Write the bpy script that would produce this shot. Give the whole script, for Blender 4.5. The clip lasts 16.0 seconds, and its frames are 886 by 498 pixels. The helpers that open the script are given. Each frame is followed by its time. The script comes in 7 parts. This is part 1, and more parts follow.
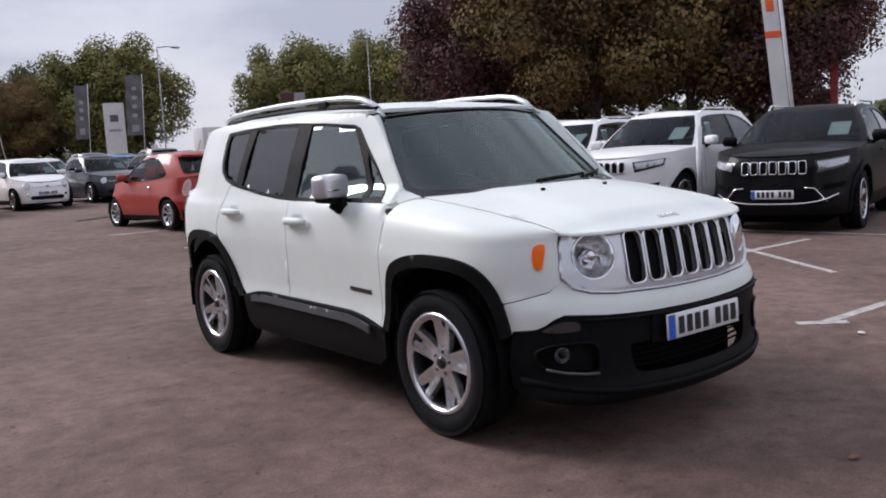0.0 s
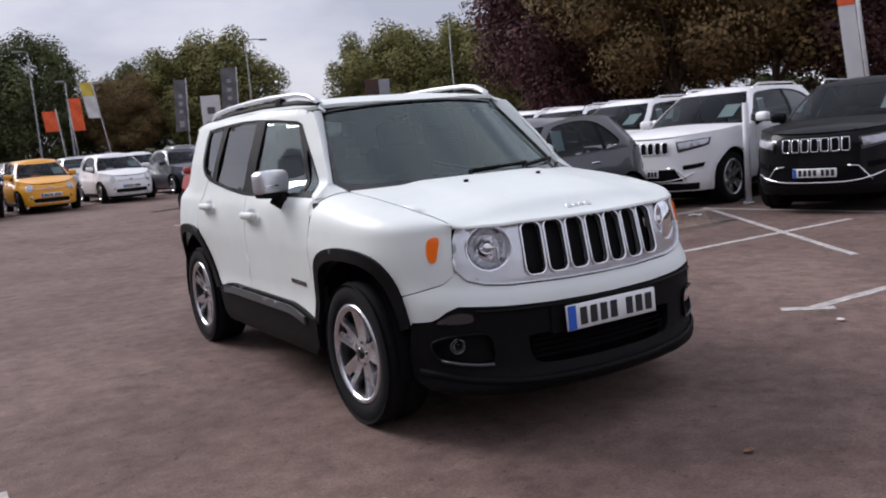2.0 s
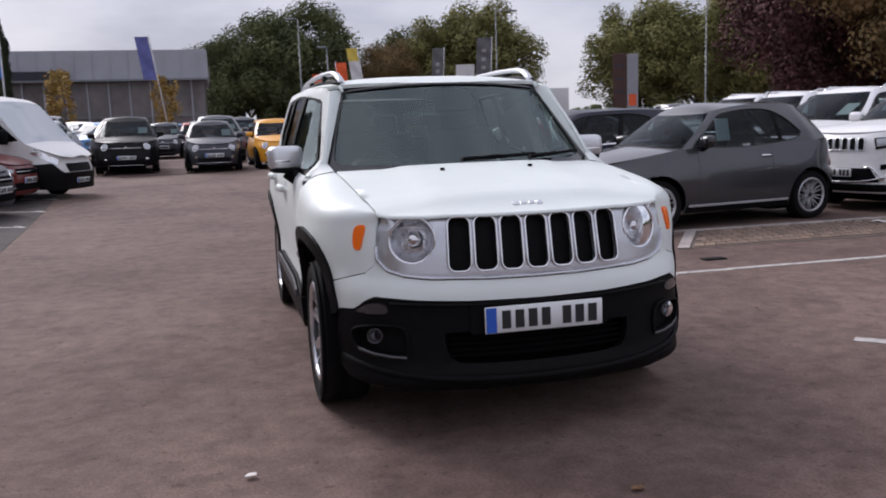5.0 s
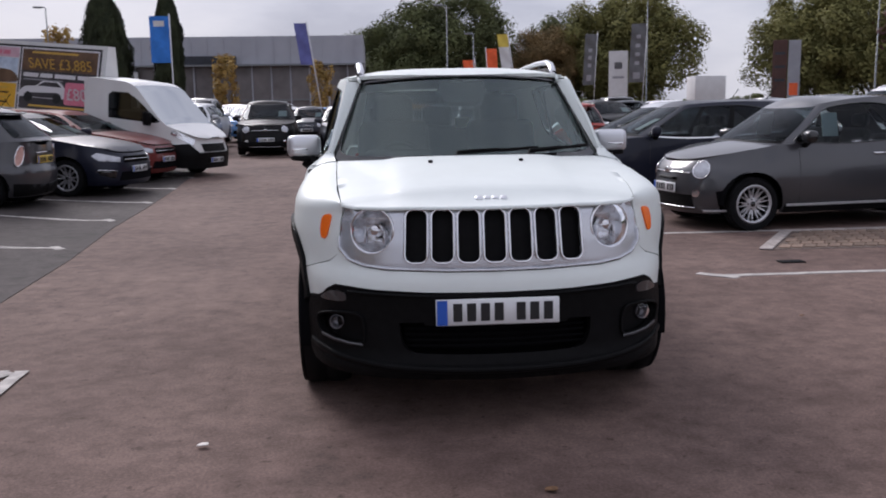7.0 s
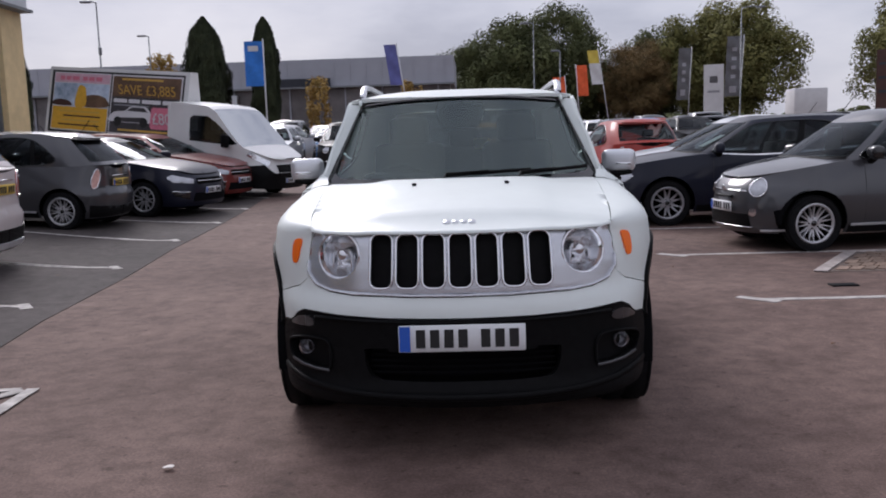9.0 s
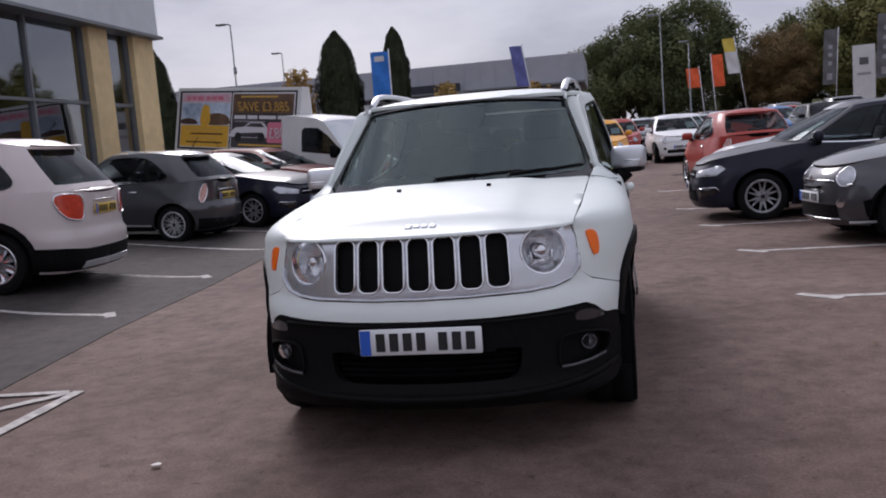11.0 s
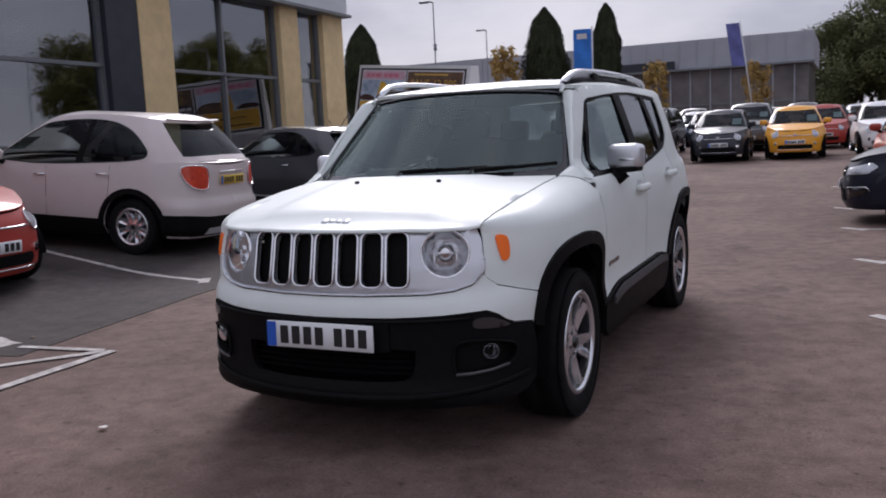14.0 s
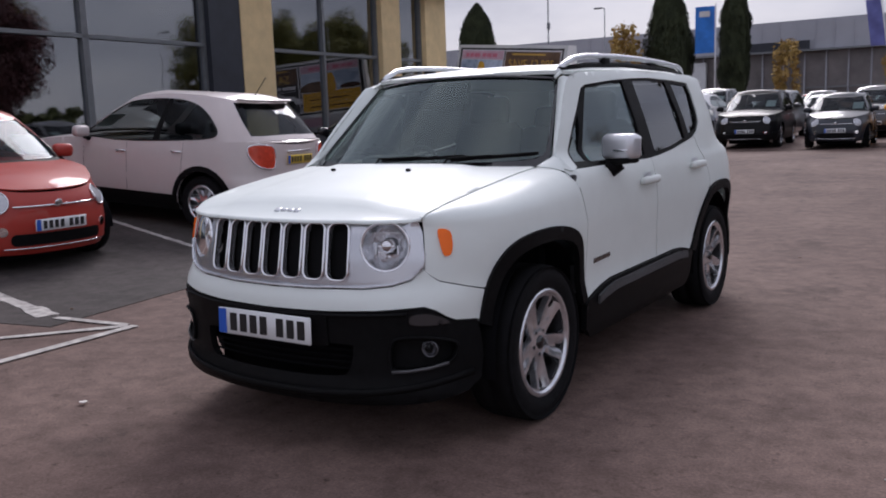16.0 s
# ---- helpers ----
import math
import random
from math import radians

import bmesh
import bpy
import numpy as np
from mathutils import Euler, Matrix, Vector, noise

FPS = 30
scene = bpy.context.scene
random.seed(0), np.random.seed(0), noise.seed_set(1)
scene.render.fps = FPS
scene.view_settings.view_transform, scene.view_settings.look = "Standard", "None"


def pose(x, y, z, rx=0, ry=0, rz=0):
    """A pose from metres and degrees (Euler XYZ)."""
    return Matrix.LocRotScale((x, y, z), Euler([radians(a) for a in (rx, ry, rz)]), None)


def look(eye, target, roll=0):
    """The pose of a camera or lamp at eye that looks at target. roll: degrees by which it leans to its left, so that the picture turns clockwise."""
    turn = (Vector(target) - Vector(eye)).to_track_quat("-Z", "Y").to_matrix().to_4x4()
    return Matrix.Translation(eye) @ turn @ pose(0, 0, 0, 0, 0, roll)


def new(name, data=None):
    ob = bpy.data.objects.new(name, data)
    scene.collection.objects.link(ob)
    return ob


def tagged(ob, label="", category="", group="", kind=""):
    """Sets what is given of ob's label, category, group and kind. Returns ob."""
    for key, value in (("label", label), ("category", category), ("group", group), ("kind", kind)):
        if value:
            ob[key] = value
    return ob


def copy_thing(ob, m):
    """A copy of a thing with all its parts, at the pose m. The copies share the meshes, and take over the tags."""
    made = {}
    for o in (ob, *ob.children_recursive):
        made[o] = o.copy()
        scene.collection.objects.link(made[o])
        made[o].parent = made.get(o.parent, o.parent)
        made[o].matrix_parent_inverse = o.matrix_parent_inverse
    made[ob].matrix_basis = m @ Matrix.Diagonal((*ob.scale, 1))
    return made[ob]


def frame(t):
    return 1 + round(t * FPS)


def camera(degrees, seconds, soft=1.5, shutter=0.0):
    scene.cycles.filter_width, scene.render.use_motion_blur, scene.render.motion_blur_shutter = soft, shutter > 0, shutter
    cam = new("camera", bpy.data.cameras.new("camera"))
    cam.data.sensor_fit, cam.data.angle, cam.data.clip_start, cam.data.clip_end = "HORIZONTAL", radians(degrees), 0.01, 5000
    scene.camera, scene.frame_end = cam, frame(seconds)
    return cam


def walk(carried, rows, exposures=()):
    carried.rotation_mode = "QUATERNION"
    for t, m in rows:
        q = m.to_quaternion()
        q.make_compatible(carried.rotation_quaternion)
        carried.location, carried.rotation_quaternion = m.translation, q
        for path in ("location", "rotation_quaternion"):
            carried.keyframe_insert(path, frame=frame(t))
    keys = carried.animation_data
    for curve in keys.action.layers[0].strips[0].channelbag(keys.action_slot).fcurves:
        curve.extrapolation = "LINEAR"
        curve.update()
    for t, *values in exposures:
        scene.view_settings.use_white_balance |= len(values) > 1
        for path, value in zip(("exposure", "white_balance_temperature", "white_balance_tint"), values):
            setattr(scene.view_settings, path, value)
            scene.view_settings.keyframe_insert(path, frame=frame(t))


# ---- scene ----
cam = camera(54.6, 16.0, soft=1.9, shutter=0.3)
PATH = [
    (0, (-3.203, -4.412, 1.335), (-1.991, -2.837, 1.103), -3.2),
    (0.5, (-3.093, -4.547, 1.332), (-1.885, -2.97, 1.102), -3.6),
    (1, (-2.895, -4.554, 1.315), (-1.751, -2.933, 1.056), -2.4),
    (1.5, (-2.729, -4.699, 1.317), (-1.622, -3.052, 1.069), -5.1),
    (2, (-2.537, -4.948, 1.329), (-1.516, -3.248, 1.073), -4.9),
    (2.5, (-2.346, -5.017, 1.305), (-1.407, -3.272, 1.036), -4.6),
    (3, (-2.136, -5.111, 1.322), (-1.263, -3.335, 1.034), -4.5),
    (3.5, (-1.901, -5.347, 1.337), (-1.138, -3.518, 1.066), -4.8),
    (4, (-1.711, -5.39, 1.321), (-1.04, -3.527, 1.042), -4.4),
    (4.2, (-1.609, -5.376, 1.314), (-0.965, -3.504, 1.035), -3.9),
    (6.3, (-0.79, -5.51, 1.327), (-0.541, -3.548, 1.027), -1.8),
    (6.5, (-0.7, -5.506, 1.322), (-0.46, -3.543, 1.023), -2.4),
    (7, (-0.48, -5.61, 1.332), (-0.336, -3.639, 1.025), -1.0),
    (7.5, (-0.341, -5.534, 1.323), (-0.248, -3.56, 1.018), -0.9),
    (8, (-0.219, -5.445, 1.328), (-0.142, -3.466, 1.052), -0.7),
    (8.5, (-0.077, -5.492, 1.33), (-0.057, -3.508, 1.078), -1.3),
    (9, (0.062, -5.558, 1.341), (-0.012, -3.577, 1.08), -1.8),
    (9.2, (0.101, -5.558, 1.342), (0.004, -3.577, 1.088), -2.1),
    (11.3, (0.935, -5.495, 1.315), (0.495, -3.56, 1.071), -4.1),
    (11.5, (1.005, -5.451, 1.317), (0.541, -3.523, 1.052), -3.7),
    (12, (1.214, -5.379, 1.323), (0.692, -3.467, 1.058), -3.1),
    (12.5, (1.491, -5.388, 1.339), (0.827, -3.519, 1.087), -3.6),
    (13, (1.642, -5.3, 1.321), (0.931, -3.448, 1.071), -3.7),
    (13.5, (1.781, -5.131, 1.325), (1.026, -3.3, 1.048), -1.8),
    (14, (1.987, -5.051, 1.32), (1.132, -3.262, 1.059), -2.7),
    (14.5, (2.225, -4.987, 1.335), (1.294, -3.239, 1.058), -2.5),
    (15, (2.302, -4.818, 1.306), (1.323, -3.101, 1.004), -2.2),
    (15.5, (2.365, -4.671, 1.32), (1.351, -2.973, 1.02), -1.5),
    (16, (2.541, -4.597, 1.332), (1.447, -2.949, 1.035), -2.0),
]
walk(cam, [(t, look(eye, target, roll)) for t, eye, target, roll in PATH], [(0, 0.00, 6080, 17), (3.5, -0.05, 6080, 18), (7, -0.10, 6060, 18), (9, -0.17, 6040, 18), (12.5, -0.25, 6030, 19), (16, -0.20, 6030, 19)])

# ---- world and sun: an overcast autumn afternoon ----
world = bpy.data.worlds.new("sky")
scene.world = world
world.use_nodes = True
wt = world.node_tree
wt.nodes.clear()
SUN_ROT = radians(-26)


def wnode(kind, **values):
    n = wt.nodes.new(kind)
    for key, value in values.items():
        n.inputs[key.replace("_", " ")].default_value = value
    return n


w_out = wt.nodes.new("ShaderNodeOutputWorld")
w_bg = wt.nodes.new("ShaderNodeBackground")
w_sky = wt.nodes.new("ShaderNodeTexSky")
w_sky.sky_type, w_sky.sun_disc = "NISHITA", False
w_sky.sun_elevation, w_sky.sun_rotation = radians(38), SUN_ROT
w_sky.air_density, w_sky.dust_density = 1.0, 2.5
w_co = wt.nodes.new("ShaderNodeTexCoord")
w_map = wt.nodes.new("ShaderNodeMapping")
w_map.inputs["Scale"].default_value = (1.0, 1.0, 2.8)
w_noise = wnode("ShaderNodeTexNoise", Scale=2.6, Detail=7.0, Roughness=0.52)
w_ramp = wt.nodes.new("ShaderNodeValToRGB")
w_ramp.color_ramp.elements[0].position, w_ramp.color_ramp.elements[0].color = 0.38, (0.58, 0.60, 0.665, 1)
w_ramp.color_ramp.elements[1].position, w_ramp.color_ramp.elements[1].color = 0.60, (0.93, 0.93, 0.945, 1)
mid = w_ramp.color_ramp.elements.new(0.48)
mid.color = (0.77, 0.785, 0.83, 1)
w_scale = wt.nodes.new("ShaderNodeVectorMath")
w_scale.operation = "SCALE"
w_scale.inputs["Scale"].default_value = 0.10
w_mix = wt.nodes.new("ShaderNodeMix")
w_mix.data_type = "RGBA"
w_mix.inputs["Factor"].default_value = 0.86
wt.links.new(w_co.outputs["Generated"], w_map.inputs["Vector"])
wt.links.new(w_map.outputs[0], w_noise.inputs["Vector"])
wt.links.new(w_noise.outputs["Fac"], w_ramp.inputs[0])
wt.links.new(w_sky.outputs[0], w_scale.inputs[0])
wt.links.new(w_scale.outputs[0], w_mix.inputs["A"])
wt.links.new(w_ramp.outputs[0], w_mix.inputs["B"])
# an overcast sky is brighter overhead than at the horizon
w_xyz = wt.nodes.new("ShaderNodeSeparateXYZ")
w_up = wt.nodes.new("ShaderNodeMapRange")
w_up.inputs["From Min"].default_value, w_up.inputs["From Max"].default_value = 0.05, 0.9
w_up.inputs["To Min"].default_value, w_up.inputs["To Max"].default_value = 0.94, 1.32
w_mul = wt.nodes.new("ShaderNodeVectorMath")
w_mul.operation = "SCALE"
wt.links.new(w_co.outputs["Generated"], w_xyz.inputs[0])
wt.links.new(w_xyz.outputs["Z"], w_up.inputs["Value"])
wt.links.new(w_mix.outputs["Result"], w_mul.inputs[0])
wt.links.new(w_up.outputs[0], w_mul.inputs["Scale"])
wt.links.new(w_mul.outputs[0], w_bg.inputs["Color"])
w_bg.inputs["Strength"].default_value = 0.90
wt.links.new(w_bg.outputs[0], w_out.inputs[0])

sun_data = bpy.data.lights.new("sun", "SUN")
sun_data.energy, sun_data.angle, sun_data.color = 2.9, radians(29), (1.0, 0.95, 0.88)
sun = new("sun", sun_data)
sun.matrix_world = look((-12.5, 25.5, 21), (0, 0, 0))


# ---- materials ----
def mat(name, color, rough=0.5, metal=0.0, vary=0.0, scale=8.0, bump=0.0, bump_scale=60.0, coat=0.0, spec=0.5, emit=0.0, obj_vary=0.0, color2=None):
    m = bpy.data.materials.new(name)
    m.use_nodes = True
    nt = m.node_tree
    b = nt.nodes["Principled BSDF"]
    b.inputs["Base Color"].default_value = (*color, 1)
    b.inputs["Roughness"].default_value = rough
    b.inputs["Metallic"].default_value = metal
    b.inputs["Coat Weight"].default_value = coat
    b.inputs["Coat Roughness"].default_value = 0.04
    b.inputs["Specular IOR Level"].default_value = spec
    if emit:
        b.inputs["Emission Color"].default_value = (*color, 1)
        b.inputs["Emission Strength"].default_value = emit
    co = nt.nodes.new("ShaderNodeTexCoord")
    src = None
    if vary or color2:
        n = nt.nodes.new("ShaderNodeTexNoise")
        n.inputs["Scale"].default_value = scale
        n.inputs["Detail"].default_value = 8.0
        n.inputs["Roughness"].default_value = 0.62
        nt.links.new(co.outputs["Object"], n.inputs["Vector"])
        r = nt.nodes.new("ShaderNodeValToRGB")
        r.color_ramp.elements[0].position, r.color_ramp.elements[1].position = 0.32, 0.68
        lo, hi = [max(0, c * (1 - vary)) for c in color], [min(1, c * (1 + vary)) for c in (color2 or color)]
        r.color_ramp.elements[0].color, r.color_ramp.elements[1].color = (*lo, 1), (*hi, 1)
        nt.links.new(n.outputs["Fac"], r.inputs[0])
        src = r.outputs[0]
    if obj_vary:
        info = nt.nodes.new("ShaderNodeObjectInfo")
        hsv = nt.nodes.new("ShaderNodeHueSaturation")
        mr = nt.nodes.new("ShaderNodeMapRange")
        mr.inputs["To Min"].default_value, mr.inputs["To Max"].default_value = 1 - obj_vary, 1 + obj_vary
        nt.links.new(info.outputs["Random"], mr.inputs["Value"])
        nt.links.new(mr.outputs[0], hsv.inputs["Value"])
        if src:
            nt.links.new(src, hsv.inputs["Color"])
        else:
            hsv.inputs["Color"].default_value = (*color, 1)
        src = hsv.outputs[0]
    if src:
        nt.links.new(src, b.inputs["Base Color"])
    if bump:
        n2 = nt.nodes.new("ShaderNodeTexNoise")
        n2.inputs["Scale"].default_value = bump_scale
        n2.inputs["Detail"].default_value = 4.0
        nt.links.new(co.outputs["Object"], n2.inputs["Vector"])
        bp = nt.nodes.new("ShaderNodeBump")
        bp.inputs["Strength"].default_value = bump
        bp.inputs["Distance"].default_value = 0.01
        nt.links.new(n2.outputs["Fac"], bp.inputs["Height"])
        nt.links.new(bp.outputs[0], b.inputs["Normal"])
    return m


def paint(name, color, metal=0.0, rough=0.45, coat=0.6, spec=0.3):
    return mat(name, color, rough=rough, metal=metal, vary=0.05, scale=1.5, coat=coat, spec=spec, bump=0.015, bump_scale=9.0)


def glass(name, tint, alpha, rough=0.03, ior=1.9, gloss=(0.95, 0.97, 1.0), wavy=0.04):
    """Tinted car or building glass: light passes by the tint, gloss by Fresnel."""
    m = bpy.data.materials.new(name)
    m.use_nodes = True
    nt = m.node_tree
    nt.nodes.clear()
    out = nt.nodes.new("ShaderNodeOutputMaterial")
    tr = nt.nodes.new("ShaderNodeBsdfTransparent")
    tr.inputs[0].default_value = (tint[0] * alpha, tint[1] * alpha, tint[2] * alpha, 1)
    gl = nt.nodes.new("ShaderNodeBsdfGlossy")
    gl.inputs["Roughness"].default_value = rough
    gl.inputs["Color"].default_value = (*gloss, 1)
    fr = nt.nodes.new("ShaderNodeFresnel")
    fr.inputs["IOR"].default_value = ior
    co = nt.nodes.new("ShaderNodeTexCoord")
    no = nt.nodes.new("ShaderNodeTexNoise")
    no.inputs["Scale"].default_value = 1.2
    bp = nt.nodes.new("ShaderNodeBump")
    bp.inputs["Strength"].default_value, bp.inputs["Distance"].default_value = wavy, 0.02
    nt.links.new(co.outputs["Object"], no.inputs["Vector"])
    nt.links.new(no.outputs["Fac"], bp.inputs["Height"])
    if wavy:
        nt.links.new(bp.outputs[0], gl.inputs["Normal"])
    mx = nt.nodes.new("ShaderNodeMixShader")
    nt.links.new(fr.outputs[0], mx.inputs[0])
    nt.links.new(tr.outputs[0], mx.inputs[1])
    nt.links.new(gl.outputs[0], mx.inputs[2])
    nt.links.new(mx.outputs[0], out.inputs[0])
    return m


M_WHITE = paint("white_paint", (0.735, 0.780, 0.755), coat=0.09, spec=0.17)
M_PEARL = paint("pearl_paint", (0.60, 0.535, 0.525))
M_RED = paint("coral_red_paint", (0.36, 0.034, 0.022), coat=0.45)
M_DKRED = paint("dark_red_paint", (0.14, 0.018, 0.014))
M_GREY = paint("dark_grey_paint", (0.050, 0.050, 0.056), metal=0.35, rough=0.35, coat=0.9, spec=0.5)
M_NAVY = paint("navy_paint", (0.007, 0.009, 0.022), metal=0.2, coat=0.28)
M_BLACKP = paint("black_paint", (0.004, 0.004, 0.005), coat=0.2, spec=0.08)
M_YELLOW = paint("yellow_paint", (0.80, 0.36, 0.02))
M_SILVER = paint("silver_paint", (0.45, 0.47, 0.50), metal=0.5)
M_BLUE = paint("blue_paint", (0.08, 0.20, 0.42), metal=0.2)
M_SLATE = paint("slate_paint", (0.020, 0.024, 0.034), metal=0.2)
M_SATIN = mat("satin_silver", (0.68, 0.69, 0.72), rough=0.30, metal=0.6, vary=0.04, scale=3)
M_GRILLE = mat("grille_silver", (0.60, 0.61, 0.64), rough=0.27, metal=0.78, vary=0.04, scale=3)
M_CHROME = mat("chrome", (0.80, 0.80, 0.82), rough=0.09, metal=1.0)
M_ALLOY = mat("alloy", (0.68, 0.69, 0.72), rough=0.20, metal=0.85, vary=0.06, scale=14)
# barrel far darker than the rim: shade behind the spokes put into its colour
M_BARREL = mat("shaded_barrel", (0.030, 0.030, 0.032), rough=0.5, metal=0.5, vary=0.2, scale=20)
M_PLASTIC = mat("black_plastic", (0.0055, 0.0055, 0.006), rough=0.5, vary=0.25, scale=30, bump=0.25, bump_scale=500, spec=0.09)
M_GLOSSBLK = mat("gloss_black", (0.008, 0.008, 0.009), rough=0.12, coat=0.5)
M_DARK = mat("dark_void", (0.005, 0.005, 0.006), rough=0.9, spec=0.05)
M_RUBBER = mat("rubber", (0.007, 0.007, 0.008), rough=0.8, vary=0.3, scale=22, bump=0.3, bump_scale=160, spec=0.15)
M_SEAT = mat("seat_fabric", (0.03, 0.03, 0.034), rough=0.9, vary=0.25, scale=40)
M_DASH = mat("dash_plastic", (0.022, 0.022, 0.024), rough=0.75, vary=0.15, scale=20)
M_AMBER = mat("amber_lens", (0.95, 0.17, 0.008), rough=0.25, coat=0.15, spec=0.25)
M_REDLENS = mat("red_lens", (0.58, 0.055, 0.022), rough=0.25, coat=0.35, vary=0.25, scale=14)
M_LAMP = mat("lamp_reflector", (0.80, 0.81, 0.84), rough=0.06, metal=0.9, vary=0.2, scale=40, bump=0.35, bump_scale=42)
M_LAMPK = mat("lamp_clear", (0.46, 0.47, 0.50), rough=0.22, metal=0.5, vary=0.15, scale=14, bump=0.2, bump_scale=30)
M_WHITE2 = paint("stock_white_paint", (0.80, 0.80, 0.81), coat=0.4, spec=0.25)
M_WSCREEN = glass("windscreen_glass", (0.74, 0.92, 0.88), 0.80, ior=1.84, gloss=(0.84, 0.98, 0.96), wavy=0.0, rough=0.0)
M_SGLASS = glass("side_glass", (0.80, 0.94, 0.93), 0.44, ior=2.2, gloss=(0.86, 0.98, 0.97), wavy=0.0)
M_PRIV = glass("privacy_glass", (0.5, 0.54, 0.58), 0.22, ior=1.6)
M_BGGLASS = glass("car_glass", (0.62, 0.72, 0.74), 0.50, ior=1.36, gloss=(0.50, 0.52, 0.54))
M_BGSIDE = glass("car_side_glass", (0.70, 0.78, 0.80), 0.60, ior=1.40, gloss=(0.60, 0.62, 0.64))
M_LENS = glass("clear_lens", (1, 1, 1), 0.93, ior=1.28)
M_PALELENS = mat("pale_lens", (0.62, 0.36, 0.31), rough=0.2, coat=0.5, vary=0.2, scale=18)
M_PLATEW = mat("plate_white", (0.72, 0.73, 0.74), rough=0.4, vary=0.04, scale=20)
M_PLATEY = mat("plate_yellow", (0.72, 0.50, 0.06), rough=0.4, vary=0.05, scale=20)
M_PLATEB = mat("plate_blue", (0.02, 0.10, 0.50), rough=0.4)
M_INK = mat("ink_black", (0.012, 0.012, 0.013), rough=0.5)
M_PAPER = mat("paper_card", (0.62, 0.74, 0.74), rough=0.8, vary=0.06, scale=12)
M_LINE = mat("road_paint", (0.38, 0.355, 0.335), rough=0.8, vary=0.42, scale=11, bump=0.3, bump_scale=140)
M_STEEL = mat("galvanised_steel", (0.20, 0.21, 0.22), rough=0.5, metal=0.6, vary=0.15, scale=10)
M_BARK = mat("bark", (0.075, 0.055, 0.042), rough=0.95, vary=0.4, scale=12, bump=0.6, bump_scale=30)
M_LEAFG = mat("leaves_green", (0.120, 0.126, 0.043), rough=0.8, vary=0.35, scale=0.5, color2=(0.200, 0.188, 0.068), spec=0.15)
M_LEAFD = mat("leaves_dark_green", (0.066, 0.079, 0.034), rough=0.8, vary=0.35, scale=0.5, color2=(0.113, 0.125, 0.053), spec=0.15)
M_LEAFM = mat("leaves_maroon", (0.066, 0.033, 0.036), rough=0.8, vary=0.35, scale=0.7, color2=(0.120, 0.057, 0.058), spec=0.15)
M_LEAFB = mat("leaves_bronze", (0.112, 0.093, 0.042), rough=0.8, vary=0.40, scale=0.7, color2=(0.205, 0.134, 0.060), spec=0.15)
M_LEAFY = mat("leaves_yellow", (0.27, 0.19, 0.06), rough=0.8, vary=0.35, scale=1.0, color2=(0.36, 0.24, 0.08), spec=0.15)
M_LEAFC = mat("leaves_yew", (0.022, 0.028, 0.016), rough=0.8, vary=0.3, scale=0.8, color2=(0.036, 0.044, 0.022), spec=0.15)


def asphalt(name, lo, hi, patch):
    """Worn asphalt: stone grain, blotches and dark oil stains, all at true size."""
    m = bpy.data.materials.new(name)
    m.use_nodes = True
    nt = m.node_tree
    b = nt.nodes["Principled BSDF"]
    b.inputs["Roughness"].default_value = 0.88
    b.inputs["Specular IOR Level"].default_value = 0.25
    co = nt.nodes.new("ShaderNodeTexCoord")

    def noise_at(scale, detail, rough=0.6):
        n = nt.nodes.new("ShaderNodeTexNoise")
        n.inputs["Scale"].default_value, n.inputs["Detail"].default_value, n.inputs["Roughness"].default_value = scale, detail, rough
        nt.links.new(co.outputs["Object"], n.inputs["Vector"])
        return n.outputs["Fac"]

    def ramp(src, p0, c0, p1, c1):
        r = nt.nodes.new("ShaderNodeValToRGB")
        r.color_ramp.elements[0].position, r.color_ramp.elements[0].color = p0, (*c0, 1)
        r.color_ramp.elements[1].position, r.color_ramp.elements[1].color = p1, (*c1, 1)
        nt.links.new(src, r.inputs[0])
        return r.outputs[0]

    def mix(kind, a, c, fac):
        x = nt.nodes.new("ShaderNodeMix")
        x.data_type, x.blend_type = "RGBA", kind
        x.inputs["Factor"].default_value = fac
        nt.links.new(a, x.inputs["A"])
        nt.links.new(c, x.inputs["B"])
        return x.outputs["Result"]

    base = ramp(noise_at(0.45, 6), 0.35, lo, 0.65, hi)
    grain = ramp(noise_at(75, 3, 0.7), 0.3, (0.62, 0.62, 0.62), 0.7, (1.32, 1.32, 1.32))
    mid = ramp(noise_at(6, 7, 0.72), 0.36, (0.70, 0.69, 0.68), 0.64, (1.22, 1.22, 1.22))
    stain = ramp(noise_at(1.7, 5, 0.66), 0.30, (patch, patch, patch), 0.44, (1, 1, 1))
    spot = ramp(noise_at(15, 4, 0.6), 0.30, (0.42, 0.41, 0.40), 0.39, (1, 1, 1))
    c = mix("MULTIPLY", base, grain, 0.8)
    c = mix("MULTIPLY", c, mid, 0.9)
    c = mix("MULTIPLY", c, stain, 0.8)
    c = mix("MULTIPLY", c, spot, 0.8)
    nt.links.new(c, b.inputs["Base Color"])
    bp = nt.nodes.new("ShaderNodeBump")
    bp.inputs["Strength"].default_value, bp.inputs["Distance"].default_value = 0.35, 0.006
    nt.links.new(noise_at(110, 3, 0.7), bp.inputs["Height"])
    nt.links.new(bp.outputs[0], b.inputs["Normal"])
    return m


M_ASPH = asphalt("worn_asphalt", (0.111, 0.072, 0.062), (0.177, 0.121, 0.104), 0.54)
M_ASPH2 = asphalt("dark_asphalt", (0.048, 0.041, 0.039), (0.076, 0.064, 0.062), 0.60)

# ---- geometry helpers: a shape is (verts, faces, smooth flag per face) ----
from mathutils.geometry import delaunay_2d_cdt


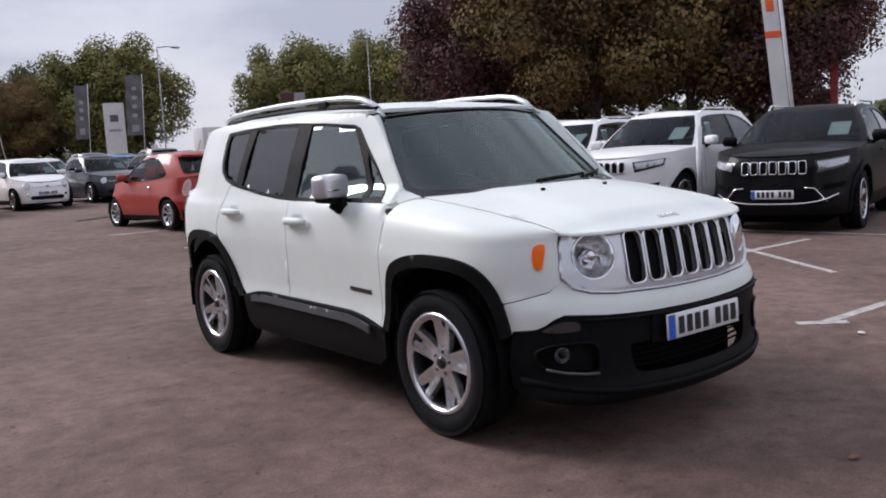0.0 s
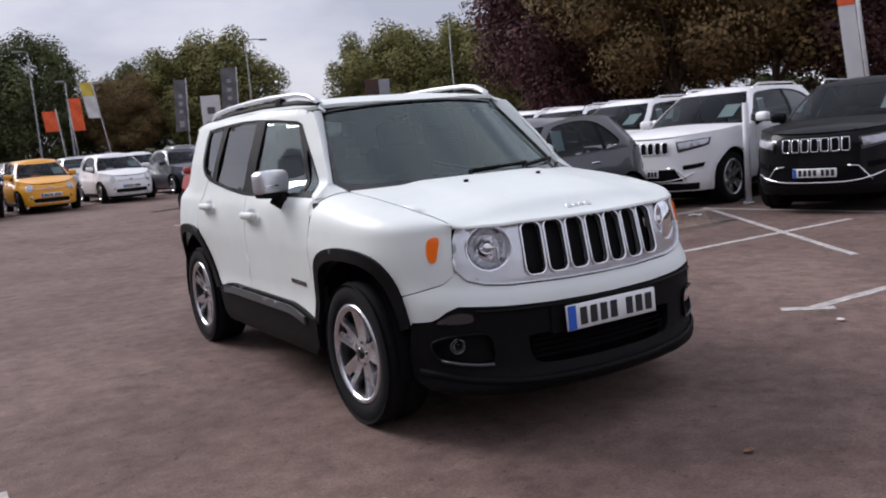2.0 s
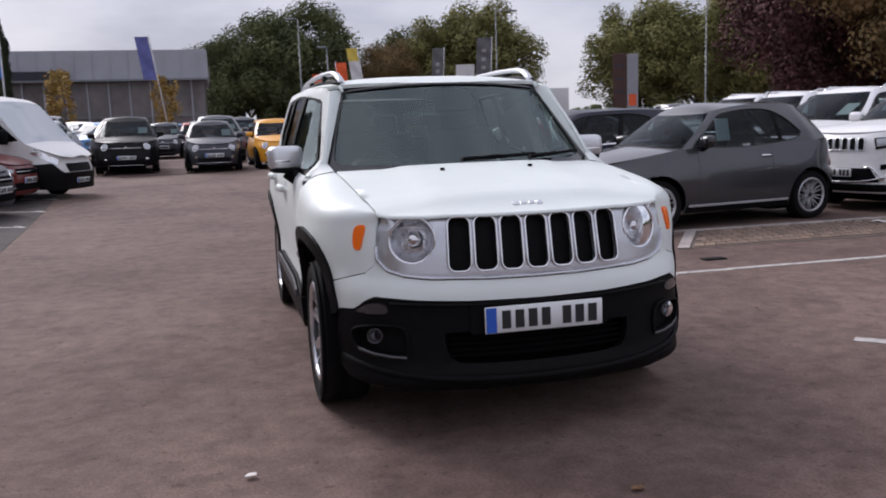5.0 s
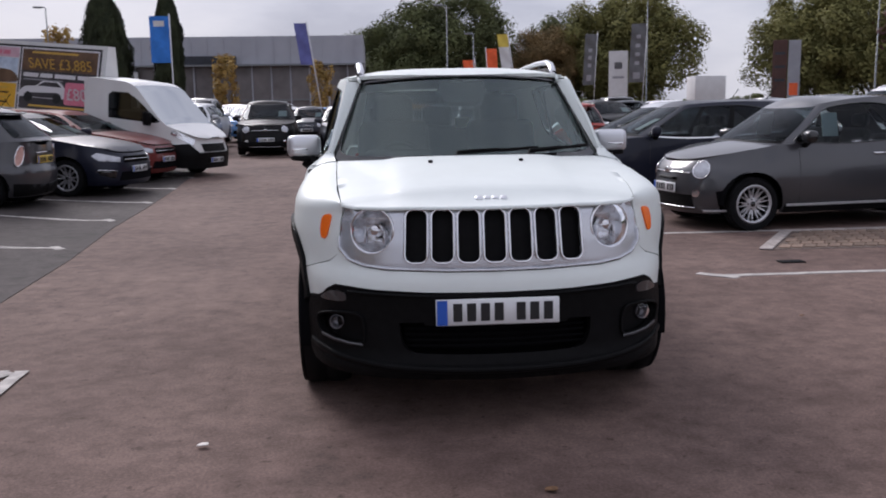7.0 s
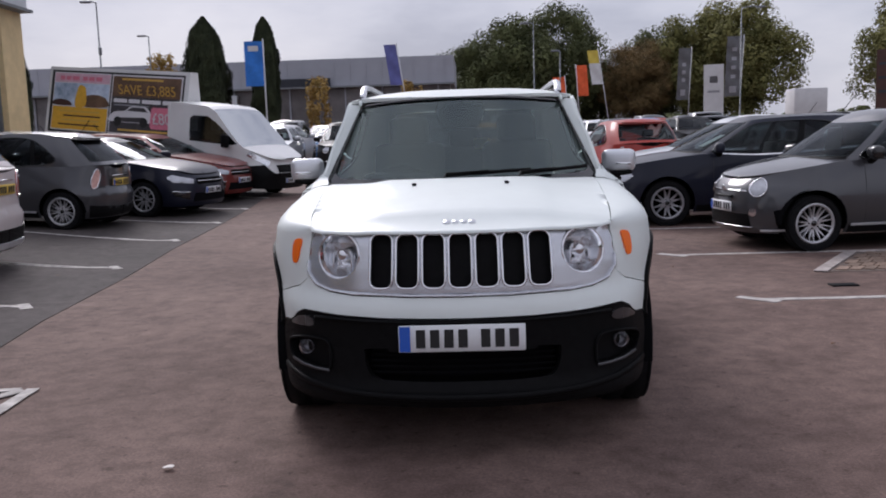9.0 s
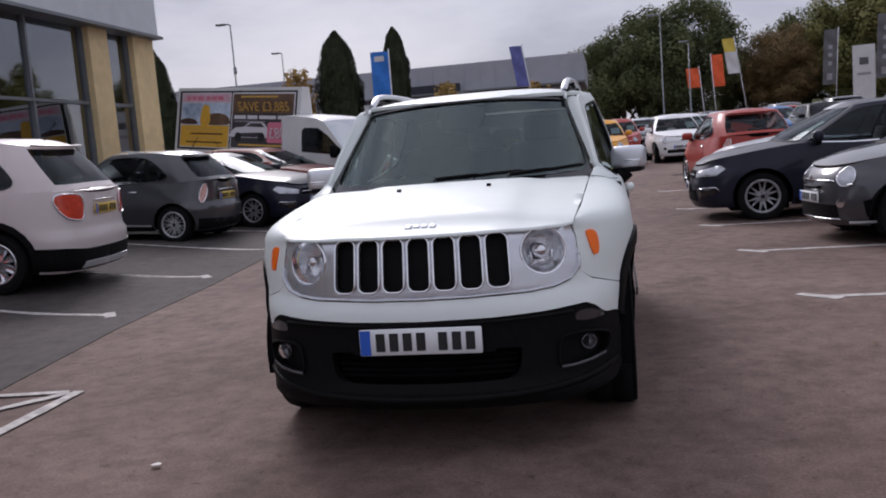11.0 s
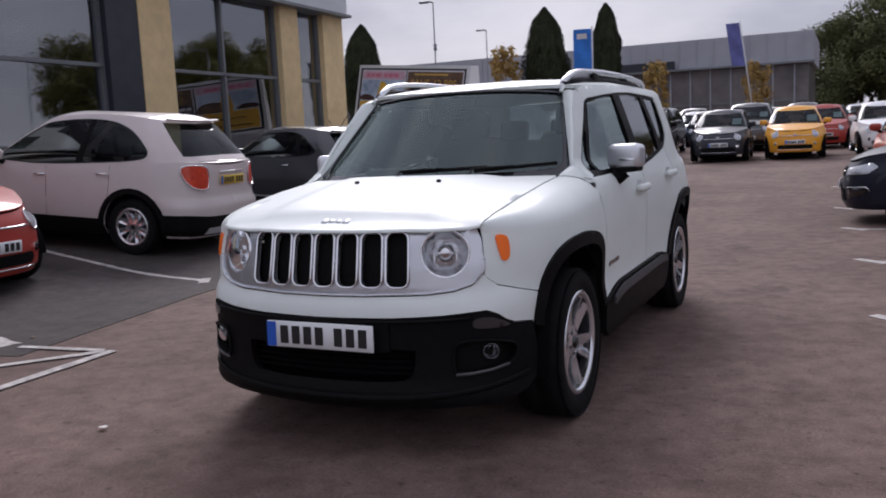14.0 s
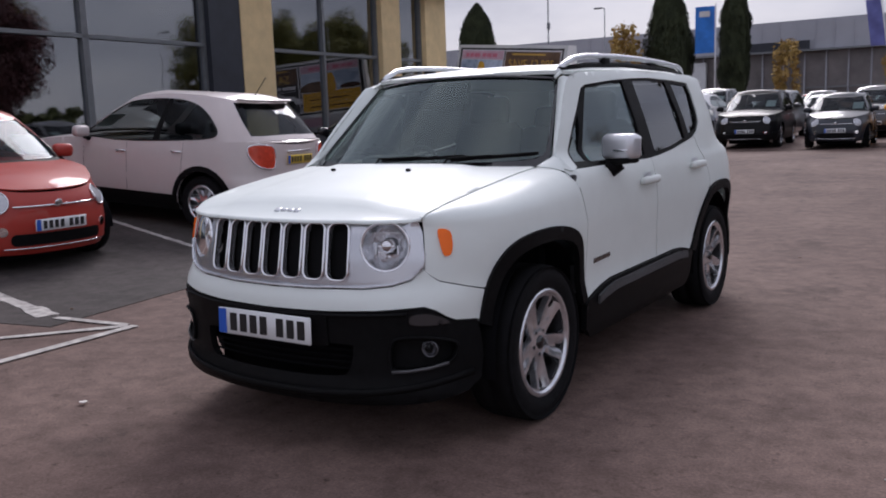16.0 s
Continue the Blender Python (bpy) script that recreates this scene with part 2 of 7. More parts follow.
def join(*shapes):
    vs, fs, sm = [], [], []
    for v, f, s in shapes:
        k = len(vs)
        vs.extend(v)
        fs.extend([tuple(i + k for i in face) for face in f])
        sm.extend(s)
    return vs, fs, sm


def moved(shape, m):
    v, f, s = shape
    flip = m.determinant() < 0
    return [m @ Vector(p) for p in v], [tuple(reversed(q)) for q in f] if flip else f, s


def mirrored(shape):
    return moved(shape, Matrix.Diagonal((-1, 1, 1, 1)))


def to_mesh(name, shape, material):
    v, f, s = shape
    me = bpy.data.meshes.new(name)
    me.from_pydata([tuple(p) for p in v], [], f)
    me.polygons.foreach_set("use_smooth", s)
    if material:
        me.materials.append(material)
    me.update()
    return me


def thing(name, label, category, group="", kind="", at=None):
    ob = new(name)
    ob.empty_display_size = 0.2
    if at is not None:
        ob.matrix_world = at
    return tagged(ob, label, category, group, kind)


def part(name, shape, material, parent, label="", m=None):
    """One mesh object under a thing or under a part; m: its pose in the parent."""
    me = shape if isinstance(shape, bpy.types.Mesh) else to_mesh(name, shape, material)
    ob = new(name, me)
    ob.parent = parent
    if m is not None:
        ob.matrix_basis = m
    return tagged(ob, label)


def solo(name, shape, material, label, category="", group="", kind="", at=None):
    ob = new(name, to_mesh(name, shape, material))
    if at is not None:
        ob.matrix_world = at
    return tagged(ob, label, category, group, kind)


def from_bm(bm, smooth=True):
    bm.verts.index_update()
    out = [v.co.copy() for v in bm.verts], [tuple(v.index for v in f.verts) for f in bm.faces], [smooth] * len(bm.faces)
    bm.free()
    return out


def box(cx, cy, cz, sx, sy, sz, bevel=0.0, seg=2, smooth=None):
    bm = bmesh.new()
    bmesh.ops.create_cube(bm, size=1.0, matrix=Matrix.LocRotScale((cx, cy, cz), None, (sx, sy, sz)))
    if bevel:
        bmesh.ops.bevel(bm, geom=list(bm.edges), offset=min(bevel, 0.49 * min(sx, sy, sz)), segments=seg, affect="EDGES", profile=0.5)
    return from_bm(bm, bool(bevel) if smooth is None else smooth)


def lathe(profile, n=32, closed=False):
    """A profile of (radius, height) turned about x; height runs along x."""
    v, f = [], []
    k = len(profile)
    for i in range(n):
        a = 2 * math.pi * i / n
        v += [Vector((h, r * math.cos(a), r * math.sin(a))) for r, h in profile]
    for i in range(n):
        for j in range(k if closed else k - 1):
            a, b = i * k + j, i * k + (j + 1) % k
            c, d = ((i + 1) % n) * k + (j + 1) % k, ((i + 1) % n) * k + j
            f.append((a, b, c, d))
    return v, f, [True] * len(f)


def tube(pts, rx, ry=None, n=10, up=(0, 0, 1), caps=True):
    """A tube of elliptic section along points; rx, ry may be lists."""
    pts = [Vector(p) for p in pts]
    v, f = [], []
    for i, p in enumerate(pts):
        d = (pts[min(i + 1, len(pts) - 1)] - pts[max(i - 1, 0)]).normalized()
        side = d.cross(Vector(up))
        side = side.normalized() if side.length > 1e-4 else Vector((1, 0, 0))
        top = side.cross(d)
        a = rx[i] if isinstance(rx, (list, tuple)) else rx
        b = (ry[i] if isinstance(ry, (list, tuple)) else ry) if ry is not None else a
        v += [p + side * a * math.cos(2 * math.pi * j / n) + top * b * math.sin(2 * math.pi * j / n) for j in range(n)]
    for i in range(len(pts) - 1):
        for j in range(n):
            f.append((i * n + j, i * n + (j + 1) % n, (i + 1) * n + (j + 1) % n, (i + 1) * n + j))
    if caps:
        f.append(tuple(reversed(range(n))))
        f.append(tuple(range((len(pts) - 1) * n, len(pts) * n)))
    return v, f, [True] * len(f)


def surface(fn, nu, nv, smooth=True):
    """A sheet over the unit square by fn(u, v)."""
    v = [Vector(fn(i / nu, j / nv)) for i in range(nu + 1) for j in range(nv + 1)]
    f = [(i * (nv + 1) + j, (i + 1) * (nv + 1) + j, (i + 1) * (nv + 1) + j + 1, i * (nv + 1) + j + 1) for i in range(nu) for j in range(nv)]
    return v, f, [smooth] * len(f)


def inside(pts, poly):
    x, y = pts[:, 0], pts[:, 1]
    hit = np.zeros(len(pts), bool)
    for (x0, y0), (x1, y1) in zip(poly, np.roll(poly, -1, 0)):
        if y0 != y1:
            hit ^= ((y0 > y) != (y1 > y)) & (x < (x1 - x0) * (y - y0) / (y1 - y0) + x0)
    return hit


def edge_distance(pts, poly):
    best = np.full(len(pts), 1e9)
    for a, b in zip(poly, np.roll(poly, -1, 0)):
        d = b - a
        t = np.clip(((pts - a) @ d) / max(d @ d, 1e-12), 0, 1)
        best = np.minimum(best, np.hypot(*(pts - a - t[:, None] * d).T))
    return best


def resample(poly, step):
    out = []
    for a, b in zip(poly, poly[1:] + poly[:1]):
        a, b = np.array(a, float), np.array(b, float)
        n = max(1, int(np.ceil(np.hypot(*(b - a)) / step)))
        out += [a + (b - a) * i / n for i in range(n)]
    return np.array(out)


def smooth_line(pts, n=6, closed=False):
    """Catmull-Rom through 2D points."""
    p = np.array(pts, float)
    k = len(p)
    get = (lambda i: p[i % k]) if closed else (lambda i: p[i] if 0 <= i < k else (2 * p[0] - p[1] if i < 0 else 2 * p[-1] - p[-2]))
    out = []
    for i in range(k if closed else k - 1):
        a, b, c, d = get(i - 1), get(i), get(i + 1), get(i + 2)
        for j in range(n):
            t = j / n
            out.append(tuple(0.5 * (2 * b + (c - a) * t + (2 * a - 5 * b + 4 * c - d) * t * t + (3 * b - a - 3 * c + d) * t**3)))
    if not closed:
        out.append(tuple(p[-1]))
    return out


def panel(outline, fn, thick=0.012, step=0.04, holes=(), flip=False, back=True):
    """A sheet cut to a 2D outline with holes, laid onto fn(u, v), with an edge of that thickness."""
    loops = [resample(list(map(tuple, p)), step) for p in (outline, *holes)]
    lo, hi = loops[0].min(0), loops[0].max(0)
    gx, gy = np.meshgrid(np.arange(lo[0], hi[0], step), np.arange(lo[1], hi[1], step))
    grid = np.stack([gx.ravel(), gy.ravel()], 1) + 1e-4
    ok = inside(grid, loops[0])
    for h in loops[1:]:
        ok &= ~inside(grid, h)
    grid = grid[ok]
    for p in loops:
        if len(grid):
            grid = grid[edge_distance(grid, p) > step * 0.45]
    pts, edges = [], []
    for p in loops:
        k = len(pts)
        pts += [Vector(q) for q in p]
        edges += [(k + i, k + (i + 1) % len(p)) for i in range(len(p))]
    pts += [Vector(q) for q in grid]
    v2, _, tris, *_ = delaunay_2d_cdt(pts, edges, [], 0, 1e-6)
    v2 = np.array([tuple(p) for p in v2])
    mids = v2[np.array(tris)].mean(1)
    ok = inside(mids, loops[0])
    for h in loops[1:]:
        ok &= ~inside(mids, h)
    tris = [tuple(t) for t, good in zip(tris, ok) if good]
    if flip:
        tris = [tuple(reversed(t)) for t in tris]
    v = [Vector(fn(*p)) for p in v2]
    normal = [Vector((0, 0, 0)) for _ in v]
    seen = {}
    for a, b, c in tris:
        n = (v[b] - v[a]).cross(v[c] - v[a])
        for i in (a, b, c):
            normal[i] += n
        for e in ((a, b), (b, c), (c, a)):
            seen[e] = 1
    f, s = list(tris), [True] * len(tris)
    if thick:
        k = len(v)
        low = [p - n.normalized() * thick if n.length else p for p, n in zip(v, normal)]
        if back:
            v = v + low
            f += [tuple(i + k for i in reversed(t)) for t in tris]
            s += [True] * len(tris)
        for a, b in seen:
            if (b, a) not in seen:
                m = len(v)
                v += [v[a], low[a], low[b], v[b]]
                f.append((m, m + 1, m + 2, m + 3))
                s.append(False)
    return v, f, s


def rounded(cx, cy, w, h, r, n=5):
    """A 2D rounded rectangle."""
    out = []
    for k, (sx, sy) in enumerate(((1, 1), (-1, 1), (-1, -1), (1, -1))):
        for i in range(n + 1):
            a = math.pi / 2 * (k + i / n)
            out.append((cx + sx * (w / 2 - r) + r * math.cos(a), cy + sy * (h / 2 - r) + r * math.sin(a)))
    return out


def circle(cx, cy, r, n=28, ry=None):
    return [(cx + r * math.cos(2 * math.pi * i / n), cy + (ry or r) * math.sin(2 * math.pi * i / n)) for i in range(n)]


def lerp_list(table):
    xs, ys = zip(*table)
    return lambda x: float(np.interp(x, xs, ys))


rise = lerp_list([(-999, 0.0), (8, 0.0), (10, 0.02), (12.5, 0.06), (15, 0.10), (18.5, 0.16), (22, 0.22), (26, 0.28), (40, 0.42), (70, 0.5)])  # the ground climbs gently


def bay_rise(x):
    """The showroom bays climb towards the building."""
    d = max(0.0, -4.5 - x)
    return 0.08 * (d - 0.35 * (1 - math.exp(-d / 0.35)))


def ground_z(x, y):
    return rise(y) + bay_rise(x) * (1 - 0.55 * step01(6.0, 10.0, y) + 0.40 * step01(12.5, 15.0, y))


def step01(a, b, x):
    t = min(1.0, max(0.0, (x - a) / (b - a)))
    return t * t * (3 - 2 * t)


class Plan:
    """Half a car's outline from above, from the middle of its nose to the middle of its tail, by length along it."""

    def __init__(self, pts):
        full = [(-pts[1][0], pts[1][1])] + list(pts) + [(-pts[-2][0], pts[-2][1])]
        line = np.array(smooth_line(full, 14))[14:-14]
        line[0, 0] = line[-1, 0] = 0.0
        self.p = line
        self.s = np.r_[0, np.cumsum(np.hypot(*np.diff(line, axis=0).T))]
        self.end = self.s[-1]
        t = np.gradient(line, self.s, axis=0)
        t /= np.hypot(*t.T)[:, None]
        self.n = np.stack([-t[:, 1], t[:, 0]], 1) * -1.0
        if self.n[len(line) // 2, 0] < 0:
            self.n *= -1
        self.n[0], self.n[-1] = (0, -1), (0, 1)

    def at(self, s):
        a = abs(s)
        g = 1.0 if s >= 0 else -1.0
        q = [np.interp(a, self.s, c) for c in (self.p[:, 0], self.p[:, 1], self.n[:, 0], self.n[:, 1])]
        return g * q[0], q[1], g * q[2], q[3]

    def y(self, y):
        """The length along it at which it reaches y."""
        return float(np.interp(y, self.p[:, 1], self.s))

    def x(self, x):
        """The length along it at which its nose reaches x."""
        k = int(np.argmax(self.p[:, 0] > 0.97 * self.p[:, 0].max()))
        return math.copysign(float(np.interp(abs(x), self.p[: k + 1, 0], self.s[: k + 1])), x)


# ---- wheels, made once for all cars ----
def tyre_shape(r, rim, w, n=40, grooves=True):
    h = w / 2
    prof = [(rim, -h * 0.8), (rim + 0.01, -h * 0.92), (rim + (r - rim) * 0.45, -h), (r - 0.03, -h * 0.97), (r - 0.008, -h * 0.86)]
    if grooves:
        for c in (-0.45, 0.0, 0.45):
            prof += [(r, (c - 0.07) * w), (r - 0.009, (c - 0.05) * w), (r - 0.009, (c + 0.05) * w), (r, (c + 0.07) * w)]
            prof = [q for q in prof if True]
    prof = prof[:5] + sorted(prof[5:], key=lambda q: q[1]) if grooves else prof + [(r, 0)]
    prof = [q for q in prof if abs(q[1]) <= h]
    prof += [(r - 0.008, h * 0.86), (r - 0.03, h * 0.97), (rim + (r - rim) * 0.45, h), (rim + 0.01, h * 0.92), (rim, h * 0.8), (rim - 0.015, h * 0.5), (rim - 0.015, -h * 0.5)]
    return lathe(prof, n, closed=True)


def rim_shape(rim, spokes, face, dish=0.03, wide=0.36, split=True, thick=0.03, seg=40):
    """An alloy rim whose face lies at x = face: barrel, lip and spokes."""
    barrel = lathe([(rim, face - 0.17), (rim - 0.02, face - 0.165), (rim - 0.026, face - 0.02), (rim - 0.016, face + 0.002), (rim - 0.004, face + 0.006), (rim + 0.006, face), (rim + 0.006, face - 0.02)], seg)
    holes = []
    for k in range(spokes):
        a0 = 2 * math.pi * k / spokes
        gap = math.pi / spokes
        r0, r1 = rim * 0.30, rim * 0.885
        if split:
            k1, k2, k3 = (0.54, 0.37, 0.40) if split == "mesh" else (0.53, 0.10, 0.74)
            g = gap * k1
            holes.append([(r * math.cos(a0 + t), r * math.sin(a0 + t)) for r, t in
                          [(rim * 0.34, -g * 0.38), (rim * 0.60, -g * 0.80), (r1 * 0.97, -g), (r1, -g * 0.6), (r1, 0), (r1, g * 0.6), (r1 * 0.97, g), (rim * 0.60, g * 0.80), (rim * 0.34, g * 0.38), (rim * 0.30, 0)]])
            a1 = a0 + gap
            g2 = gap * k2
            holes.append([(r * math.cos(a1 + t), r * math.sin(a1 + t)) for r, t in
                          [(rim * k3, 0), (rim * 0.72, -g2 * 0.8), (r1 * 0.97, -g2), (r1, -g2 * 0.6), (r1, g2 * 0.6), (r1 * 0.97, g2), (rim * 0.72, g2 * 0.8)]])
        else:
            g = gap * (1 - wide)
            holes.append([(r * math.cos(a0 + t), r * math.sin(a0 + t)) for r, t in
                          [(r0, -g * 0.5), (rim * 0.6, -g * 0.9), (r1, -g), (r1, 0), (r1, g), (rim * 0.6, g * 0.9), (r0, g * 0.5)]])

    def lay(u, v):
        r = math.hypot(u, v)
        fold = 0.0
        if split is True:  # each spoke is folded in along its middle
            a = (math.atan2(v, u) + math.pi / spokes) % (2 * math.pi / spokes) - math.pi / spokes
            fold = 0.016 * math.exp(-(((abs(a) - math.pi / spokes) * r / rim / 0.10) ** 2)) * step01(0.25, 0.6, r / rim)
        return (face - dish * (1 - (r / rim) ** 2) + 0.012 * math.exp(-((r / rim - 0.16) / 0.1) ** 2) - fold, u, v)

    lip = lathe([(rim - 0.022, face - 0.012), (rim - 0.016, face + 0.004), (rim - 0.004, face + 0.008), (rim + 0.007, face + 0.002), (rim + 0.007, face - 0.02)], seg)
    disc = panel(circle(0, 0, rim * 0.985, seg), lay, thick, (0.018 if split is True else 0.03) if seg > 30 else 0.05, holes, back=False)
    cap = lathe([(0.0005, face - dish + 0.024), (0.022, face - dish + 0.024), (0.030, face - dish + 0.016), (0.031, face - dish)], 20)
    nuts = [lathe([(0.0005, face - dish + 0.012), (0.008, face - dish + 0.012), (0.010, face - dish + 0.004)], 8) for _ in range(5)]
    nuts = [moved(q, Matrix.Translation((0, 0.054 * math.cos(k * 1.2566 + 0.6), 0.054 * math.sin(k * 1.2566 + 0.6)))) for k, q in enumerate(nuts)]
    return join(lip, disc), join(cap, *nuts), barrel


class WheelKit:
    def __init__(self, r, rim, w, spokes, split, wide=0.36, material=None, dish=0.035, fine=True):
        self.r, self.w, self.fine = r, w, fine
        face = w / 2 - 0.012
        rim_s, cap_s, barrel_s = rim_shape(rim, spokes, face, dish, wide, split, seg=40 if fine else 18)
        self.tyre = to_mesh("tyre", tyre_shape(r, rim, w, 40 if fine else 22, fine), M_RUBBER)
        self.rim = to_mesh("rim", rim_s, material or M_ALLOY)
        self.cap = to_mesh("hub_cap", cap_s, M_GLOSSBLK)
        self.barrel = to_mesh("barrel", barrel_s, M_BARREL)
        self.drum = to_mesh("brake_disc", lathe([(0.001, face - 0.10), (rim * 0.72, face - 0.10), (rim * 0.72, face - 0.125), (0.001, face - 0.125)], 28), M_DARK)

    def put(self, car, x, y, turn=0.0):
        """A wheel whose middle lies at (x, y) of its car; its face looks outward."""
        m = Matrix.Translation((x, y, self.r)) @ Matrix.Rotation(0 if x > 0 else math.pi, 4, "Z") @ Matrix.Rotation(turn, 4, "X")
        wheel = part("wheel", self.tyre, None, car, m=m)
        part("rim", self.rim, None, wheel, "alloy rim")
        if self.fine:
            part("hub_cap", self.cap, None, wheel)
            part("brake_disc", self.drum, None, wheel)
        part("barrel", self.barrel, None, wheel)
        return wheel


def bars_plate(car, w, h, m, yellow=False, blue=True, name="number_plate", few=False):
    """A number plate with plain bars for its writing, in the plane x-z facing -y."""
    p = part(name, box(0, 0, 0, w, 0.012, h, 0.004, 1), M_PLATEY if yellow else M_PLATEW, car, "yellow number plate" if yellow else "white number plate", m)
    if blue and not few:
        part("plate_band", box(-w / 2 + 0.026, -0.0075, 0, 0.044, 0.003, h * 0.94), M_PLATEB, p, "blue band")
    if few:
        part("plate_bar", box(0.03, -0.0075, 0, w * 0.8, 0.003, h * 0.6), M_INK, p)
        return p
    k = 7
    bar = None
    x0, cell = -w / 2 + (0.062 if blue else 0.02), (w - (0.08 if blue else 0.04)) / 7.6
    for i in range(k):
        cx = x0 + cell * (i + 0.5 + (0.6 if i > 3 else 0))
        bar = bar or to_mesh("plate_bar", box(0, 0, 0, cell * 0.66, 0.003, h * 0.68), M_INK)
        part("plate_bar", bar, None, p, m=Matrix.Translation((cx, -0.0075, 0)))
    return p

# ---- the white compact SUV that the camera walks round; its nose looks to -y ----
M_FOG = mat("fog_reflector", (0.16, 0.16, 0.18), 0.25, metal=0.7, vary=0.2, scale=30)
M_GREYTRIM = mat("dark_silver_trim", (0.09, 0.09, 0.095), 0.4, metal=0.4)
hero = thing("suv", "white compact SUV with black lower cladding parked on asphalt", "car")
HP = Plan([(0, -2.055), (0.2, -2.045), (0.4, -2.012), (0.54, -1.965), (0.655, -1.900), (0.745, -1.815), (0.815, -1.70), (0.862, -1.52), (0.880, -1.27), (0.886, -0.6),
           (0.89, 0.4), (0.89, 1.2), (0.868, 1.55), (0.805, 1.82), (0.71, 1.96), (0.5, 2.06), (0, 2.09)])
front_off = lerp_list([(0.18, -0.02), (0.225, 0.045), (0.26, 0.070), (0.29, 0.062), (0.33, 0.045), (0.45, 0.042), (0.56, 0.046), (0.60, 0.050), (0.64, 0.046), (0.675, 0.030), (0.70, 0.012), (0.80, 0.0), (0.90, -0.022), (0.95, -0.045)])
side_off = lerp_list([(0.2, -0.05), (0.3, -0.012), (0.46, 0.0), (0.56, -0.010), (0.72, 0.0), (0.84, 0.008), (0.94, 0.004), (1.0, -0.003), (1.05, -0.014), (1.09, -0.030), (1.3, -0.082), (1.46, -0.135), (1.53, -0.160), (1.56, -0.175), (1.6, -0.21)])
hood_x = lerp_list([(-2.0, 0.63), (-1.905, 0.645), (-1.7, 0.672), (-1.3, 0.692), (-1.0, 0.702)])
hood_edge = lerp_list([(-1.98, 0.940), (-1.905, 0.950), (-1.85, 0.975), (-1.75, 1.0), (-1.5, 1.042), (-1.25, 1.078), (-1.0, 1.105)])
taper = lerp_list([(-0.95, 0.092), (-0.65, 0.088), (-0.5, 0.07), (-0.3, 0.036), (0.0, 0.0), (1.2, 0.0), (1.5, 0.02), (1.8, 0.06)])
S_NOSE, S_SIDE = HP.x(0.60), HP.y(-1.55)
ZS, LV = 0.915, 0.2


def skin(s, v, off=0.0):
    """A place on the painted body: s along the plan (its sign names the side), v the height."""
    x, y, nx, ny = HP.at(s)
    f = 1 - step01(S_NOSE, S_SIDE, abs(s))
    z = min(v, ZS) if (abs(s) < HP.y(-0.93) and v > ZS and abs(s) > HP.x(0.6)) else v
    d = f * front_off(z) + (1 - f) * side_off(z) + off
    for c in (-1.30, 1.29):  # flared wheel arches
        d += 0.016 * math.exp(-(((y - c) / 0.50) ** 4)) * math.exp(-(((z - 0.80) / 0.17) ** 2)) * (1 - f)
    d -= taper(y) * step01(1.05, 1.17, z) * (1 - f)
    px, py, pz = x + nx * d, y + ny * d, z
    if z < v:  # the fender's shoulder rolls over towards the bonnet
        a = min((v - ZS) / LV, 1.0) * math.pi / 2
        edge = math.copysign(hood_x(py), x)
        blend = (1 - math.cos(a)) ** 1.15
        px += (edge - px) * blend
        pz = ZS + (hood_edge(py) - ZS - 0.004) * math.sin(a)
    return px, py, pz


def side(g, off=0.0):
    """Lays (y, z) on the flank g (1 or -1)."""
    return lambda y, z: skin(g * HP.y(y), z, off)


def pane_lay(g):
    """Door glass: straight in height above its foot."""
    low, full = side(g, -0.013), side(g, -0.013)

    def lay(y, z):
        foot = 1.09 if y > -0.02 else 1.173
        if z < foot:
            return low(y, z)
        return tuple(Vector(full(y, foot)).lerp(Vector(full(y, 1.52)), (z - foot) / (1.52 - foot)))
    return lay


def nose(off=0.0):
    return lambda s, z: skin(s, z, off)


def sx(x, z):
    return HP.x(x), z


def sy(y, z, g=1):
    return g * HP.y(y), z


ARCH_F = smooth_line([(-1.738, 0.530), (-1.718, 0.632), (-1.686, 0.712), (-1.636, 0.782), (-1.56, 0.832), (-1.43, 0.858), (-1.22, 0.858), (-1.07, 0.826), (-0.985, 0.770), (-0.938, 0.660), (-0.893, 0.468)], 4)
ARCH_R = smooth_line([(0.690, 0.478), (0.775, 0.56), (0.855, 0.69), (0.965, 0.806), (1.07, 0.855), (1.22, 0.872), (1.40, 0.868), (1.54, 0.82), (1.63, 0.73), (1.69, 0.60), (1.71, 0.48)], 4)
SILL = [(-0.872, 0.462), (-0.79, 0.482), (-0.70, 0.503), (-0.58, 0.518), (-0.03, 0.521), (0.40, 0.522), (0.55, 0.508), (0.690, 0.478)]
BELT = [(-0.955, 1.083), (0.0, 1.083), (0.22, 1.092), (0.50, 1.118), (0.78, 1.155), (0.905, 1.175)]
WIN_TOP = [(-0.475, 1.470), (-0.42, 1.490), (-0.15, 1.515), (0.12, 1.530), (0.40, 1.537), (0.85, 1.528), (1.08, 1.516)]
GAP = 0.004

